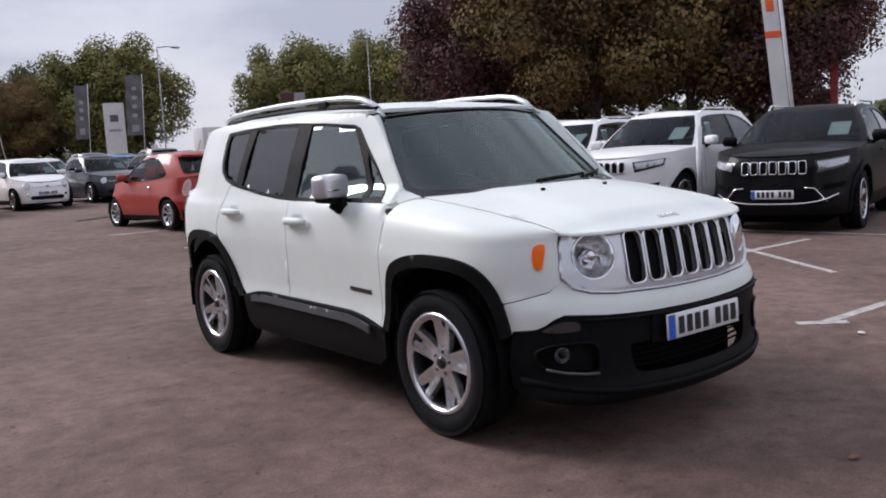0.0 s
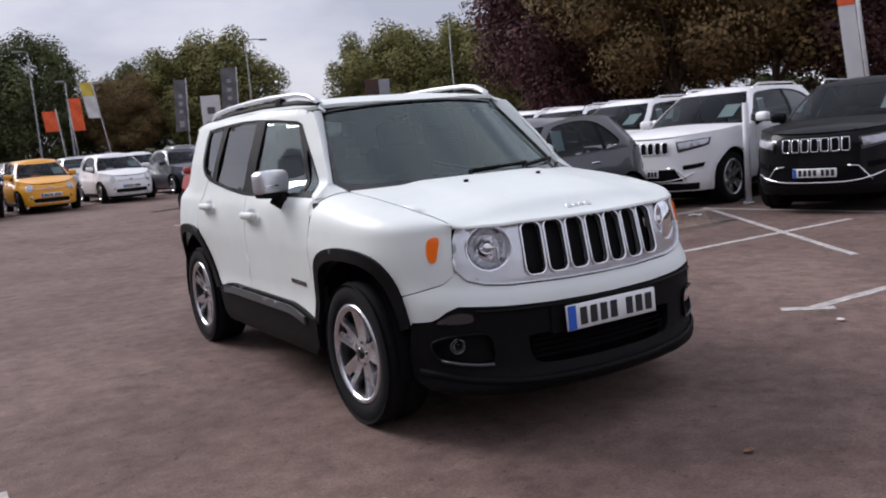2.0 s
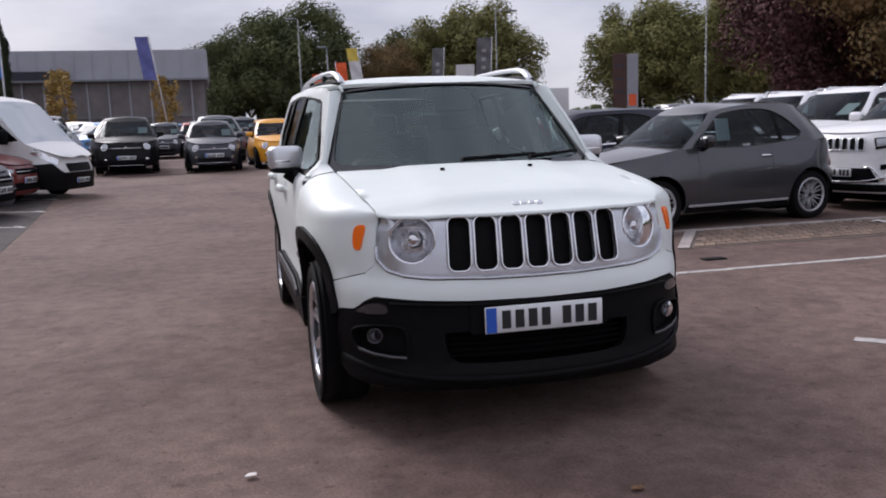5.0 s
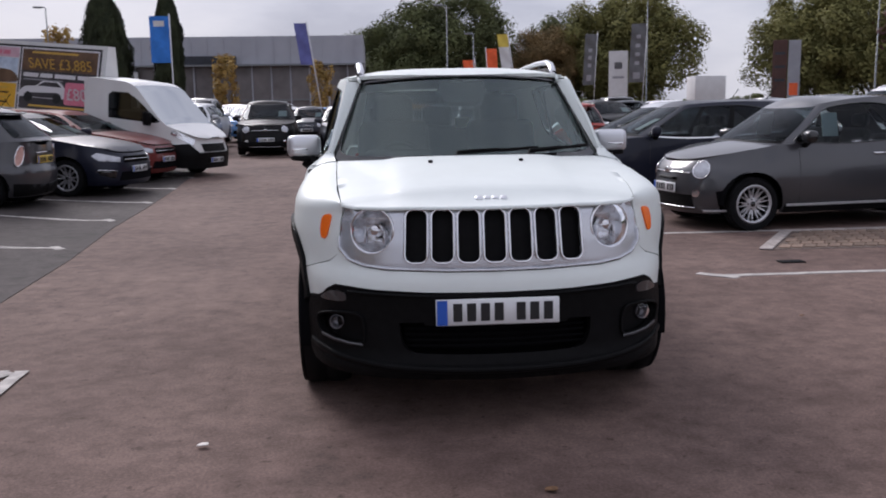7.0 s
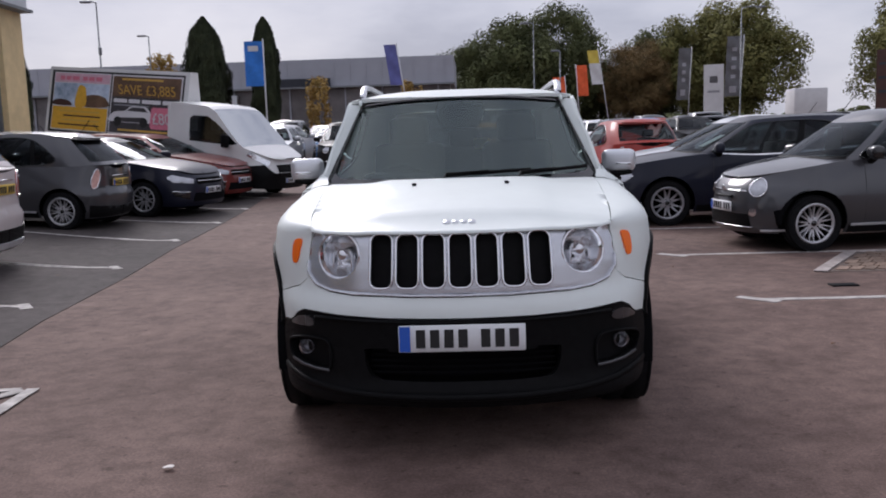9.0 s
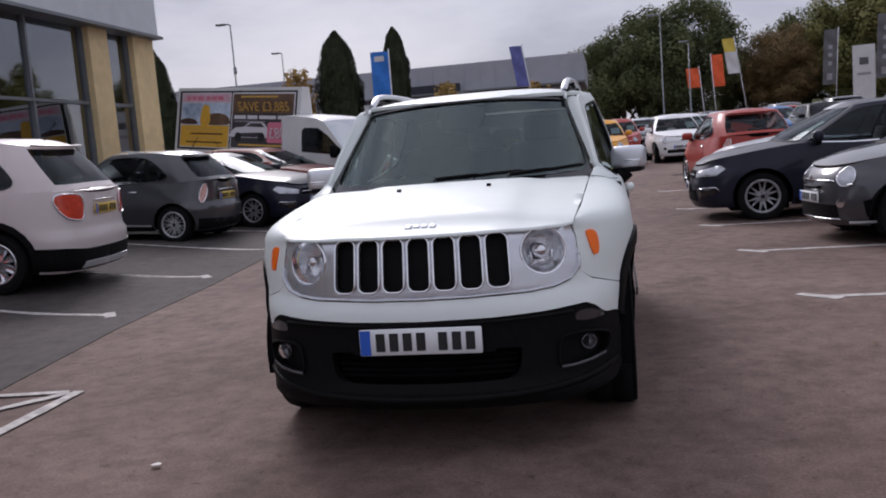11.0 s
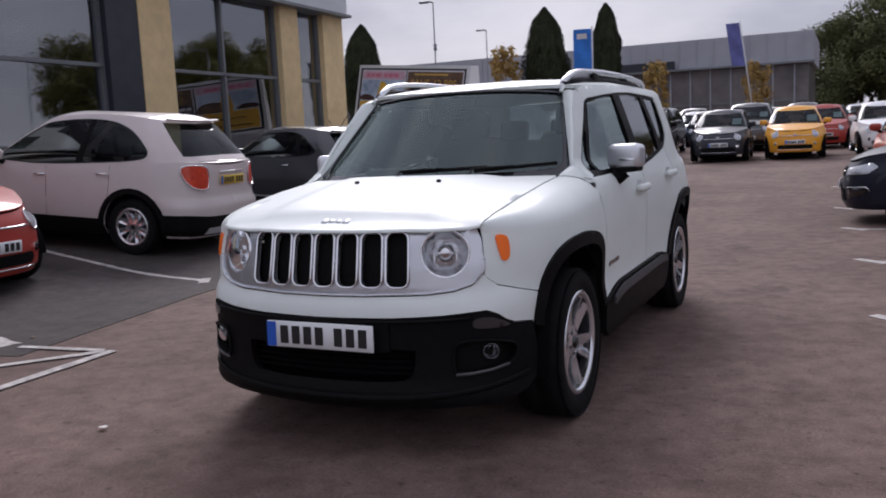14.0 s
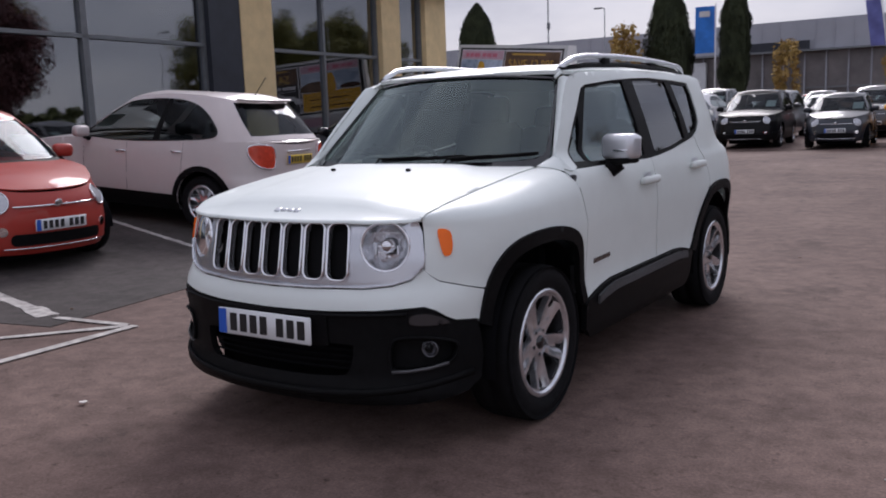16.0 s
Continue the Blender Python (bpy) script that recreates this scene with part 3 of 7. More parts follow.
for g in (1, -1):
    # front wing
    top = ZS + LV
    wing = [sx(0.652, top)] + [sy(y, top) for y in (-1.85, -1.7, -1.5, -1.3, -1.1, -0.985)]
    wing += [sy(-0.962, 1.06), sy(-0.912, 0.90), sy(-0.897, 0.838), sy(-0.876, 0.6), sy(-0.862, 0.466), sy(-0.893, 0.468)]
    wing += [sy(*q) for q in reversed(ARCH_F) if q[1] > 0.665]
    wing += [sy(-1.712, 0.668), sx(0.70, 0.715), sx(0.660, 0.752), sx(0.6625, 0.80), sx(0.6625, 0.90)]
    wing = [(g * s, z) for s, z in wing]
    part("front_wing", panel(wing, nose(), 0.014, 0.03), M_WHITE, hero)
    # doors
    fd = [(-0.951, 1.083), (0.0, 1.083), (0.060, 1.085), (0.080, 0.777), (0.102, 0.522), (-0.03, 0.523), (-0.58, 0.520), (-0.70, 0.505), (-0.79, 0.485), (-0.855, 0.468), (-0.870, 0.60), (-0.890, 0.838), (-0.905, 0.90)]
    fdoor = part("front_door", panel(fd, side(g), 0.02, 0.035, flip=g < 0), M_WHITE, hero)
    rd = [(0.067, 1.085), (0.22, 1.092), (0.50, 1.118), (0.78, 1.155), (0.900, 1.172), (0.985, 1.03), (1.035, 0.915), (1.03, 0.868)]
    rd += [q for q in reversed(ARCH_R) if q[0] < 1.01 and q[1] > 0.5] + [(0.684, 0.484), (0.55, 0.511), (0.40, 0.524), (0.110, 0.523), (0.088, 0.777)]
    rdoor = part("rear_door", panel(rd, side(g), 0.02, 0.035, flip=g < 0), M_WHITE, hero)
    for door, y0, y1, z in ((fdoor, -0.185, 0.055, 0.972), (rdoor, 0.665, 0.905, 1.005)):
        cup = panel(circle((y0 + y1) / 2 + 0.015, z + 0.018, 0.062, 20, 0.048), side(g, 0.0015), 0.0, 0.02, flip=g < 0)
        part("handle_cup", cup, M_WHITE, door)
        n = 10
        pts = [skin(g * HP.y(y0 + (y1 - y0) * i / n), z + 0.004 * math.sin(math.pi * i / n), 0.014 + 0.026 * math.sin(math.pi * i / n) ** 0.5) for i in range(n + 1)]
        grip = tube(pts, [0.010] + [0.016] * (n - 1) + [0.010], [0.016] + [0.022] * (n - 1) + [0.016], 10)
        part("handle", grip, M_WHITE, door, "white door handle")
        # no recess here: the shade behind the grip is painted as a satin grey patch
        part("handle_shadow_gap", panel(rounded((y0 + y1) / 2 + 0.005, z + 0.026, 0.11, 0.028, 0.013), side(g, 0.003), 0.0, 0.02, flip=g < 0), M_SATIN, door)
    # the body side: pillars, roof rail and rear quarter
    bs = [(-0.965, 1.075), (-0.90, 1.17), (-0.77, 1.32), (-0.61, 1.485), (-0.56, 1.527), (-0.43, 1.553), (0.0, 1.572), (0.6, 1.578), (1.2, 1.572), (1.55, 1.548), (1.68, 1.48), (1.76, 1.36), (1.82, 1.22), (1.86, 1.08), (1.89, 0.80), (1.89, 0.55)]
    bs += [(1.71, 0.55)] + [q for q in reversed(ARCH_R) if q[1] > 0.56 and q[0] > 1.04] + [(1.042, 0.920), (0.992, 1.034), (0.908, 1.178), (1.00, 1.208), (1.075, 1.262), (1.098, 1.34), (1.10, 1.45)]
    bs += list(reversed(WIN_TOP)) + [(-0.55, 1.39), (-0.852, 1.09)]
    part("body_side", panel(bs, side(g), 0.016, 0.02, flip=g < 0), M_WHITE, hero)
    # side windows in their black surround
    sur = [(-0.850, 1.086)] + BELT[1:] + [(1.00, 1.205), (1.073, 1.26), (1.096, 1.34), (1.098, 1.45)] + list(reversed(WIN_TOP)) + [(-0.548, 1.385)]
    pane_f = [(-0.640, 1.104), (0.005, 1.104), (-0.03, 1.512), (-0.15, 1.501), (-0.42, 1.476), (-0.535, 1.30)]
    pane_q = [(-0.800, 1.112), (-0.675, 1.110), (-0.590, 1.27), (-0.570, 1.335)]
    pane_r = [(0.172, 1.108), (0.50, 1.136), (0.745, 1.170), (0.715, 1.35), (0.665, 1.517), (0.40, 1.522), (0.12, 1.515), (0.14, 1.3)]
    pane_b = [(0.835, 1.190), (0.98, 1.218), (1.045, 1.268), (1.068, 1.34), (1.072, 1.44), (1.05, 1.498), (0.765, 1.510), (0.80, 1.35)]
    part("window_surround", panel(sur, side(g, -0.007), 0.014, 0.02, [pane_f, pane_q, pane_r, pane_b], flip=g < 0), M_PLASTIC, hero, "black window surround")
    for name, pane, m in (("front_side_window", pane_f, M_SGLASS), ("front_quarter_window", pane_q, M_SGLASS), ("rear_side_window", pane_r, M_PRIV), ("rear_quarter_window", pane_b, M_PRIV)):
        ob = part(name, panel(pane, pane_lay(g), 0.0, 0.025, flip=g < 0), m, hero)
        ob.visible_shadow = False
    # black cladding
    inner = [((y + 1.30) * 0.885 - 1.30, 0.345 + (z - 0.345) * 0.885) for y, z in ARCH_F]
    clad = ARCH_F + list(reversed(inner))
    part("front_arch_cladding", panel(clad, side(g, 0.016), 0.03, 0.03, flip=g < 0), M_PLASTIC, hero, "black plastic wheel arch")
    inner = [((y - 1.285) * 0.885 + 1.285, 0.345 + (z - 0.345) * 0.885) for y, z in ARCH_R]
    part("rear_arch_cladding", panel(ARCH_R + list(reversed(inner)), side(g, 0.016), 0.03, 0.03, flip=g < 0), M_PLASTIC, hero, "black plastic wheel arch")
    part("sill_cladding", panel(SILL + [(0.66, 0.34), (0.60, 0.27), (0.0, 0.262), (-0.82, 0.262), (-0.90, 0.32), (-0.905, 0.44)], side(g, 0.018), 0.03, 0.025, flip=g < 0), M_PLASTIC, hero, "black plastic sill")
    sill_lip = [(y, z - 0.014) for y, z in SILL[1:-1]]
    part("sill_strip", panel(sill_lip + [(y, z - 0.042) for y, z in reversed(sill_lip)], side(g, 0.036), 0.012, 0.02, flip=g < 0), mat("grey_plastic", (0.052, 0.054, 0.058), 0.5, bump=0.15, bump_scale=400) if g > 0 else bpy.data.materials["grey_plastic"], hero)
    part("rear_corner", panel([(1.715, 0.545), (1.86, 0.545), (1.88, 0.5), (1.86, 0.36), (1.74, 0.34), (1.72, 0.42)], side(g, 0.004), 0.02, 0.03, flip=g < 0), M_PLASTIC, hero)
    # wheel wells
    for c in (-1.285, 1.285):
        well = surface(lambda u, v: (g * (0.50 + 0.36 * u), c + 0.43 * math.cos(math.pi * (1.12 * v - 0.06)), 0.37 + 0.43 * math.sin(math.pi * (1.12 * v - 0.06))), 2, 18)
        wall = [(c + 0.43 * math.cos(math.pi * (1.12 * i / 18 - 0.06)), 0.37 + 0.43 * math.sin(math.pi * (1.12 * i / 18 - 0.06))) for i in range(19)]
        plate = panel(wall, lambda y, z: (g * 0.5, y, z), 0.0, 0.2)
        part("wheel_well", join(well, plate), M_DARK, hero)
    # indicator, badge, mirror
    mark = [sx(0.705, 0.912), sx(0.736, 0.906), sx(0.742, 0.86), sx(0.736, 0.817), sx(0.718, 0.812), sx(0.708, 0.86)]
    mark = [(g * s, z) for s, z in smooth_line(mark, 4, True)]
    part("side_indicator", panel(mark, nose(0.008), 0.014, 0.015), M_AMBER, hero, "orange side indicator")
    part("side_badge", panel([(-0.785, 0.622), (-0.585, 0.628), (-0.585, 0.650), (-0.785, 0.645)], side(g, 0.004), 0.006, 0.03, flip=g < 0), M_GLOSSBLK, hero, "dark badge bar")
    # roof rail
    rail_pts = [(0.565, -0.50, 1.556), (0.570, -0.44, 1.594), (0.577, -0.34, 1.630), (0.583, -0.2, 1.648), (0.594, 0.2, 1.660), (0.600, 0.6, 1.660), (0.600, 1.0, 1.652), (0.598, 1.28, 1.638), (0.596, 1.37, 1.618), (0.594, 1.42, 1.585)]
    rail_pts = [(g * x, y, z) for x, y, z in rail_pts]
    rail = part("roof_rail", tube(rail_pts, [0.014] + [0.021] * 8 + [0.014], [0.012] + [0.016] * 8 + [0.012], 10), M_SATIN, hero, "silver roof rail")
    part("rail_strip", tube([(g * 0.572, -0.49, 1.562), (g * 0.585, -0.2, 1.594), (g * 0.598, 0.3, 1.610), (g * 0.600, 0.9, 1.606), (g * 0.596, 1.38, 1.582)], 0.018, 0.022, 8), M_PLASTIC, rail)
    for y, z in ((0.05, 1.626), (0.80, 1.628)):
        part("rail_foot", box(g * 0.597, y, z, 0.030, 0.11, 0.05, 0.012), M_PLASTIC, rail)
    part("roof_ditch_cap", tube([(g * 0.578, -0.55, 1.528), (g * 0.580, -0.50, 1.552), (g * 0.578, -0.44, 1.570)], 0.010, 0.008, 8), M_WHITE, hero)
    # door mirror
    mirror = part("door_mirror", moved(box(0, 0, 0, 0.190, 0.115, 0.128, 0.034, 4), pose(g * 0.912, -0.500, 1.170, 0, 0, g * -14)), M_SATIN, hero, "satin silver door mirror")
    part("mirror_glass", moved(box(0, 0.059, 0, 0.155, 0.006, 0.098, 0.002, 1), pose(g * 0.912, -0.500, 1.170, 0, 0, g * -14)), M_CHROME, mirror)
    part("mirror_base", join(moved(box(0, 0, 0, 0.175, 0.10, 0.035, 0.016, 3), pose(g * 0.905, -0.498, 1.098, 0, g * -6, g * -14)), tube([(g * 0.90, -0.50, 1.095), (g * 0.865, -0.51, 1.065), (g * 0.835, -0.53, 1.085)], [0.045, 0.05, 0.045], [0.03, 0.035, 0.05], 10, up=(0, 1, 0))), M_PLASTIC, mirror, "black mirror foot")
    part("mirror_lamp", moved(box(0, -0.058, -0.028, 0.09, 0.010, 0.014, 0.004), pose(g * 0.945, -0.505, 1.180, 0, 0, g * -16)), M_CHROME, mirror)
    # windscreen pillar
    edge_a = [(g * (0.735 - 0.160 * t), -0.925 + 0.415 * t, 1.105 + 0.425 * t) for t in [i / 12 for i in range(13)]]
    edge_b = [side(g)(-0.965 + 0.405 * t ** 1.05, 1.075 + 0.452 * t) for t in [i / 12 for i in range(13)]]

    def pillar(u, v, a=edge_a, b=edge_b):
        i = min(int(u * 12), 11)
        w = u * 12 - i
        p = Vector(a[i]).lerp(Vector(a[i + 1]), w).lerp(Vector(b[i]).lerp(Vector(b[i + 1]), w), v)
        return p + Vector((g * 0.5, -0.75, 0.3)).normalized() * 0.018 * math.sin(math.pi * v)
    part("windscreen_pillar", surface(pillar, 12, 6), M_WHITE, hero)
    corner = [Vector((g * hood_x(-1.02), -1.02, hood_edge(-1.02) - 0.002)), Vector(edge_a[1]), Vector(edge_b[2]), Vector(side(g)(-0.958, 1.045))]
    lift = Vector((g * 0.6, -0.35, 0.7)).normalized() * 0.006
    part("pillar_foot", surface(lambda u, v, c=corner, k=lift: c[0].lerp(c[1], u).lerp(c[3].lerp(c[2], u), v) + k * (1 + math.sin(math.pi * v)), 6, 8), M_WHITE, hero)

# bonnet
def hood_z(x, y):
    e, hx = hood_edge(y), hood_x(y)
    q = min(1.0, abs(x) / hx)
    lip = step01(-2.06, -1.86, y)
    crown = 0.010 + 0.026 * lip
    bulge = 0.012 * lip * (1 - step01(0.36, 0.47, abs(x)))
    return e + crown * (1 - q * q) + bulge


hood_front = [(x, HP.at(HP.x(x))[1] + 0.030) for x in np.linspace(-0.645, 0.645, 49)]
hood_rear = [(x, -1.215 + 0.20 * (abs(x) / 0.7) ** 2.2) for x in np.linspace(0.69, -0.69, 15)]
hood_out = hood_front + [(hood_x(y) - GAP, y) for y in (-1.8, -1.6, -1.4, -1.2, -1.06)] + hood_rear + [(-hood_x(y) + GAP, y) for y in (-1.06, -1.2, -1.4, -1.6, -1.8)]
hood = part("bonnet", panel(hood_out, lambda x, y: (x, y, hood_z(x, y)), 0.02, 0.035), M_WHITE, hero)
front_lip = surface(lambda u, v: (lambda x: (x, HP.at(HP.x(x))[1] + 0.030 - 0.012 * math.sin(math.pi / 2 * v), hood_z(x, HP.at(HP.x(x))[1] + 0.030) - 0.010 * (1 - math.cos(math.pi / 2 * v)) - 0.003 * v))(-0.645 + 1.29 * u), 96, 4)
part("bonnet_lip", front_lip, M_WHITE, hood)
badge = []
for i, (w, h) in enumerate(((0.030, 0.030), (0.026, 0.022), (0.026, 0.022), (0.028, 0.030))):
    x = -0.054 + 0.036 * i
    badge.append(moved(box(0, 0, 0, w, h, 0.005, 0.002, 1), Matrix.Translation((x, -1.945, hood_z(x, -1.945) + 0.002)) @ Matrix.Rotation(radians(26), 4, "X")))
part("bonnet_badge", join(*badge), M_SATIN, hood, "small silver badge blocks")
for x in (-0.225, 0.225):
    part("washer_nozzle", box(x, -1.375, hood_z(x, -1.375) + 0.006, 0.022, 0.016, 0.014, 0.004), M_PLASTIC, hood)

# silver grille panel with seven slots
GR = [(0.0, 0.946), (0.35, 0.946), (0.645, 0.944), (0.658, 0.90), (0.660, 0.82), (0.657, 0.768), (0.617, 0.722), (0.55, 0.700), (0.45, 0.690), (0.2, 0.684), (0.0, 0.683)]
gr_out = [sx(x, z) for x, z in GR] + [(-s, z) for s, z in [sx(x, z) for x, z in reversed(GR[1:-1])]]
slots = [(0.1105 * k, 0.829) for k in range(-3, 4)]
holes = [[sx(x, z) if x else (0.0, z) for x, z in rounded(c, zc, 0.094, 0.222, 0.032)] for c, zc in slots]
lamp_c = [(g * HP.x(0.523), 0.851) for g in (1, -1)]
holes += [circle(s, z, 0.099, 32) for s, z in lamp_c]
grille = part("grille_panel", panel(gr_out, lambda s, z: (*skin(s, max(z, 0.702))[:2], z), 0.02, 0.018, holes), M_GRILLE, hero, "satin silver seven-slot grille panel")
edge = [nose(0.001)(*(sx(x, z) if x else (0.0, z))) for x, z in [(-x, z) for x, z in GR[4:]] + [(x, z) for x, z in reversed(GR[4:-1])]]
part("grille_border", tube([q + Vector((0, 0, 0.005)) for q in map(Vector, edge)], 0.006, 0.011, 8, up=(0, 1, 0.01)), M_GRILLE, grille)
for c, zc in slots:
    ring = [nose(0.006)(*(sx(x, z) if x else (0.0, z))) for x, z in rounded(c, zc, 0.095, 0.223, 0.032)]
    part("slot_ring", tube(ring + ring[:2], 0.0058, 0.0080, 8, up=(0, 1, 0.01), caps=False), M_CHROME, grille, "chrome slot ring")
    part("slot_mesh", panel([sx(x, z) if x else (0.0, z) for x, z in rounded(c, zc, 0.100, 0.228, 0.028)], nose(-0.035), 0.004, 0.05), M_PLASTIC, grille)

# headlamps
for g in (1, -1):
    x, y, nx, ny = HP.at(g * HP.x(0.523))
    d = Vector((nx, ny, 0.10)).normalized()
    base = Vector(skin(g * HP.x(0.523), 0.851))
    rot = d.to_track_quat("X", "Z").to_matrix().to_4x4()
    at = Matrix.Translation(base - d * 0.012) @ rot
    lamp = part("headlamp", lathe([(0.092, 0.0), (0.090, -0.02), (0.072, -0.055), (0.045, -0.072), (0.001, -0.078)], 36), M_LAMP, hero, "round halogen headlamp", at)
    part("bezel", lathe([(0.103, 0.003), (0.101, 0.010), (0.097, 0.012), (0.091, 0.006), (0.088, -0.006)], 40), M_CHROME, lamp, "slim chrome bezel")
    part("bulb_shield", join(lathe([(0.001, -0.008), (0.020, -0.010), (0.026, -0.020), (0.027, -0.060)], 20), box(-0.02, 0, 0.0, 0.02, 0.07, 0.010, 0.003)), M_CHROME, lamp)
    part("reflector_fin", join(box(-0.035, 0, 0.052, 0.03, 0.12, 0.006, 0.002), box(-0.035, 0.045, -0.030, 0.03, 0.006, 0.06, 0.002), box(-0.035, -0.045, -0.030, 0.03, 0.006, 0.06, 0.002)), M_CHROME, lamp)
    lens = part("lens", lathe([(0.096, 0.008), (0.080, 0.019), (0.055, 0.027), (0.028, 0.031), (0.0005, 0.032)], 36), M_LENS, lamp, "clear lens")
    lens.visible_shadow = False

# white bumper
BT = [(0.0, 0.597), (0.3, 0.600), (0.50, 0.609), (0.60, 0.618), (0.655, 0.622), (0.69, 0.602), (0.715, 0.576), (0.738, 0.560)]
up = [sx(x, z - 0.004) for x, z in [(0.0, 0.683), (0.2, 0.684), (0.45, 0.690), (0.55, 0.700), (0.617, 0.722), (0.657, 0.766)]] + [sx(0.661, 0.750), sx(0.70, 0.711), sy(-1.715, 0.664)]
low = [sx(x, z) for x, z in BT] + [sy(-1.77, 0.553), sy(-1.742, 0.550)]
arch_bit = [sy(*q) for q in ARCH_F if q[1] < 0.66 and q[0] < -1.5]
outline = [q for q in up] + list(reversed(arch_bit)) + list(reversed(low[1:])) + [(-s, z) for s, z in low] + [(-s, z) for s, z in arch_bit] + [(-s, z) for s, z in reversed(up[1:])]
part("bumper", panel(outline, nose(), 0.016, 0.03), M_WHITE, hero, "white front bumper")

# black lower bumper with fog lamp nests
lowb = [sx(x, z - 0.004) for x, z in BT] + [sy(-1.77, 0.549), sy(-1.744, 0.546), sy(-1.735, 0.48), sy(-1.725, 0.40), sy(-1.735, 0.31), sx(0.765, 0.268), sx(0.66, 0.240), sx(0.5, 0.226), sx(0.25, 0.215), (0.0, 0.213)]
outline = lowb + [(-s, z) for s, z in reversed(lowb[1:-1])]
nests = []
for g in (1, -1):
    nest = [(g * s, z) for s, z in [sx(0.575, 0.500), sx(0.67, 0.498), sx(0.735, 0.472), sx(0.738, 0.43), sx(0.715, 0.395), sx(0.64, 0.375), sx(0.555, 0.372), sx(0.54, 0.40), sx(0.545, 0.47)]]
    nests.append(smooth_line(nest, 3, True))
intake = smooth_line([sx(0.40, 0.45), sx(0.38, 0.36), sx(0.30, 0.335), (0.0, 0.33), sx(-0.30, 0.335), sx(-0.38, 0.36), sx(-0.40, 0.45), sx(-0.36, 0.468), (0.0, 0.472), sx(0.36, 0.468)], 3, True)
lower = part("lower_bumper", panel(outline, nose(0.004), 0.03, 0.03, nests + [intake]), M_PLASTIC, hero, "black plastic lower bumper")
part("intake_back", panel(intake, nose(-0.09), 0.0, 0.06), M_DARK, lower)
for z in (0.36, 0.385, 0.41, 0.435):
    part("intake_slat", tube([nose(-0.03)(*sx(x, z)) for x in np.linspace(-0.385, 0.385, 15)], 0.004, 0.005, 6), M_DARK, lower)
part("plate_holder", panel(rounded(0, 0.524, 0.60, 0.135, 0.012), lambda x, z: nose(0.012)(*(sx(x, z) if x else (0.0, z))), 0.012, 0.06), M_PLASTIC, lower)
lip = tube([nose(0.008)(*sx(x, 0.268 + 0.075 * (abs(x) / 0.78) ** 3)) for x in np.linspace(-0.78, 0.78, 31)], 0.010, 0.016, 8)
part("bumper_lip", lip, M_PLASTIC, lower)
part("bumper_ledge", tube([nose(0.004)(*sx(x, 0.585 - 0.004 + 0.015 * (abs(x) / 0.6) ** 2)) for x in np.linspace(-0.60, 0.60, 25)], 0.014, 0.007, 8), M_PLASTIC, lower)
for g, nest in zip((1, -1), nests):
    part("fog_nest", panel(nest, nose(-0.03), 0.0, 0.04), M_PLASTIC, lower)
    ring = [nose(0.010)(*q) for q in nest]
    part("fog_frame", tube(ring + ring[:2], 0.006, 0.008, 8, up=(0, 1, 0.01), caps=False), M_PLASTIC, lower)
    c = Vector(skin(g * HP.x(0.668), 0.448, -0.02))
    x, y, nx, ny = HP.at(g * HP.x(0.668))
    rot = Vector((nx * 0.4, ny, 0)).normalized().to_track_quat("X", "Z").to_matrix().to_4x4()
    fog = part("fog_lamp", lathe([(0.034, 0.0), (0.033, 0.012), (0.030, 0.014), (0.028, 0.006), (0.02, -0.012), (0.0005, -0.016)], 24), M_FOG, lower, "fog lamp", Matrix.Translation(c) @ rot)
    part("fog_lens", lathe([(0.036, 0.012), (0.02, 0.018), (0.0005, 0.020)], 20), M_LENS, fog)
    acc = [nose(0.016)(*sx(g * x, z)) for x, z in ((0.545, 0.366), (0.60, 0.369), (0.66, 0.378), (0.715, 0.394))]
    part("accent_strip", tube(acc, 0.004, 0.007, 6), M_GREYTRIM, lower)
    dr = smooth_line([(g * s, z) for s, z in [sx(0.615, 0.588), sx(0.66, 0.594), sx(0.70, 0.576), sx(0.72, 0.552), sx(0.66, 0.548), sx(0.61, 0.556)]], 3, True)
    part("day_running_lamp", panel(dr, nose(0.010), 0.012, 0.02), mat("smoked_lens", (0.035, 0.035, 0.038), 0.2, coat=0.6) if g > 0 else bpy.data.materials["smoked_lens"], lower, "smoked daytime lamp")
bars_plate(lower, 0.520, 0.111, Matrix.Translation((0.0, -2.128, 0.520)) @ Matrix.Rotation(radians(-2), 4, "X"))

# windscreen, roof and interior
def screen(u, v):
    """u across from -1 to 1, v up."""
    w, b = 0.735 - 0.160 * v, 1 - abs(u) ** 2.2
    bow = 0.265 * (1 - v) + 0.135 * v
    return (u * w, -0.925 + 0.415 * v - bow * b, 1.105 + 0.425 * v + (0.004 * (1 - v) + 0.030 * v) * b)


pane = smooth_line([(-0.965, 0.20), (-0.94, 0.10), (-0.85, 0.055), (-0.6, 0.045), (0.6, 0.045), (0.85, 0.055), (0.94, 0.10), (0.965, 0.20), (0.977, 0.5), (0.98, 0.90), (0.965, 0.965), (0.88, 0.98), (-0.88, 0.98), (-0.965, 0.965), (-0.98, 0.90), (-0.977, 0.5)], 3, True)
part("screen_border", panel([(-0.985, 0.02), (-0.93, -0.01), (0.93, -0.01), (0.985, 0.02), (0.995, 0.5), (0.99, 0.97), (0.93, 1.0), (-0.93, 1.0), (-0.99, 0.97), (-0.995, 0.5)], screen, 0.006, 0.06, [pane]), M_GLOSSBLK, hero, "black ceramic screen border")
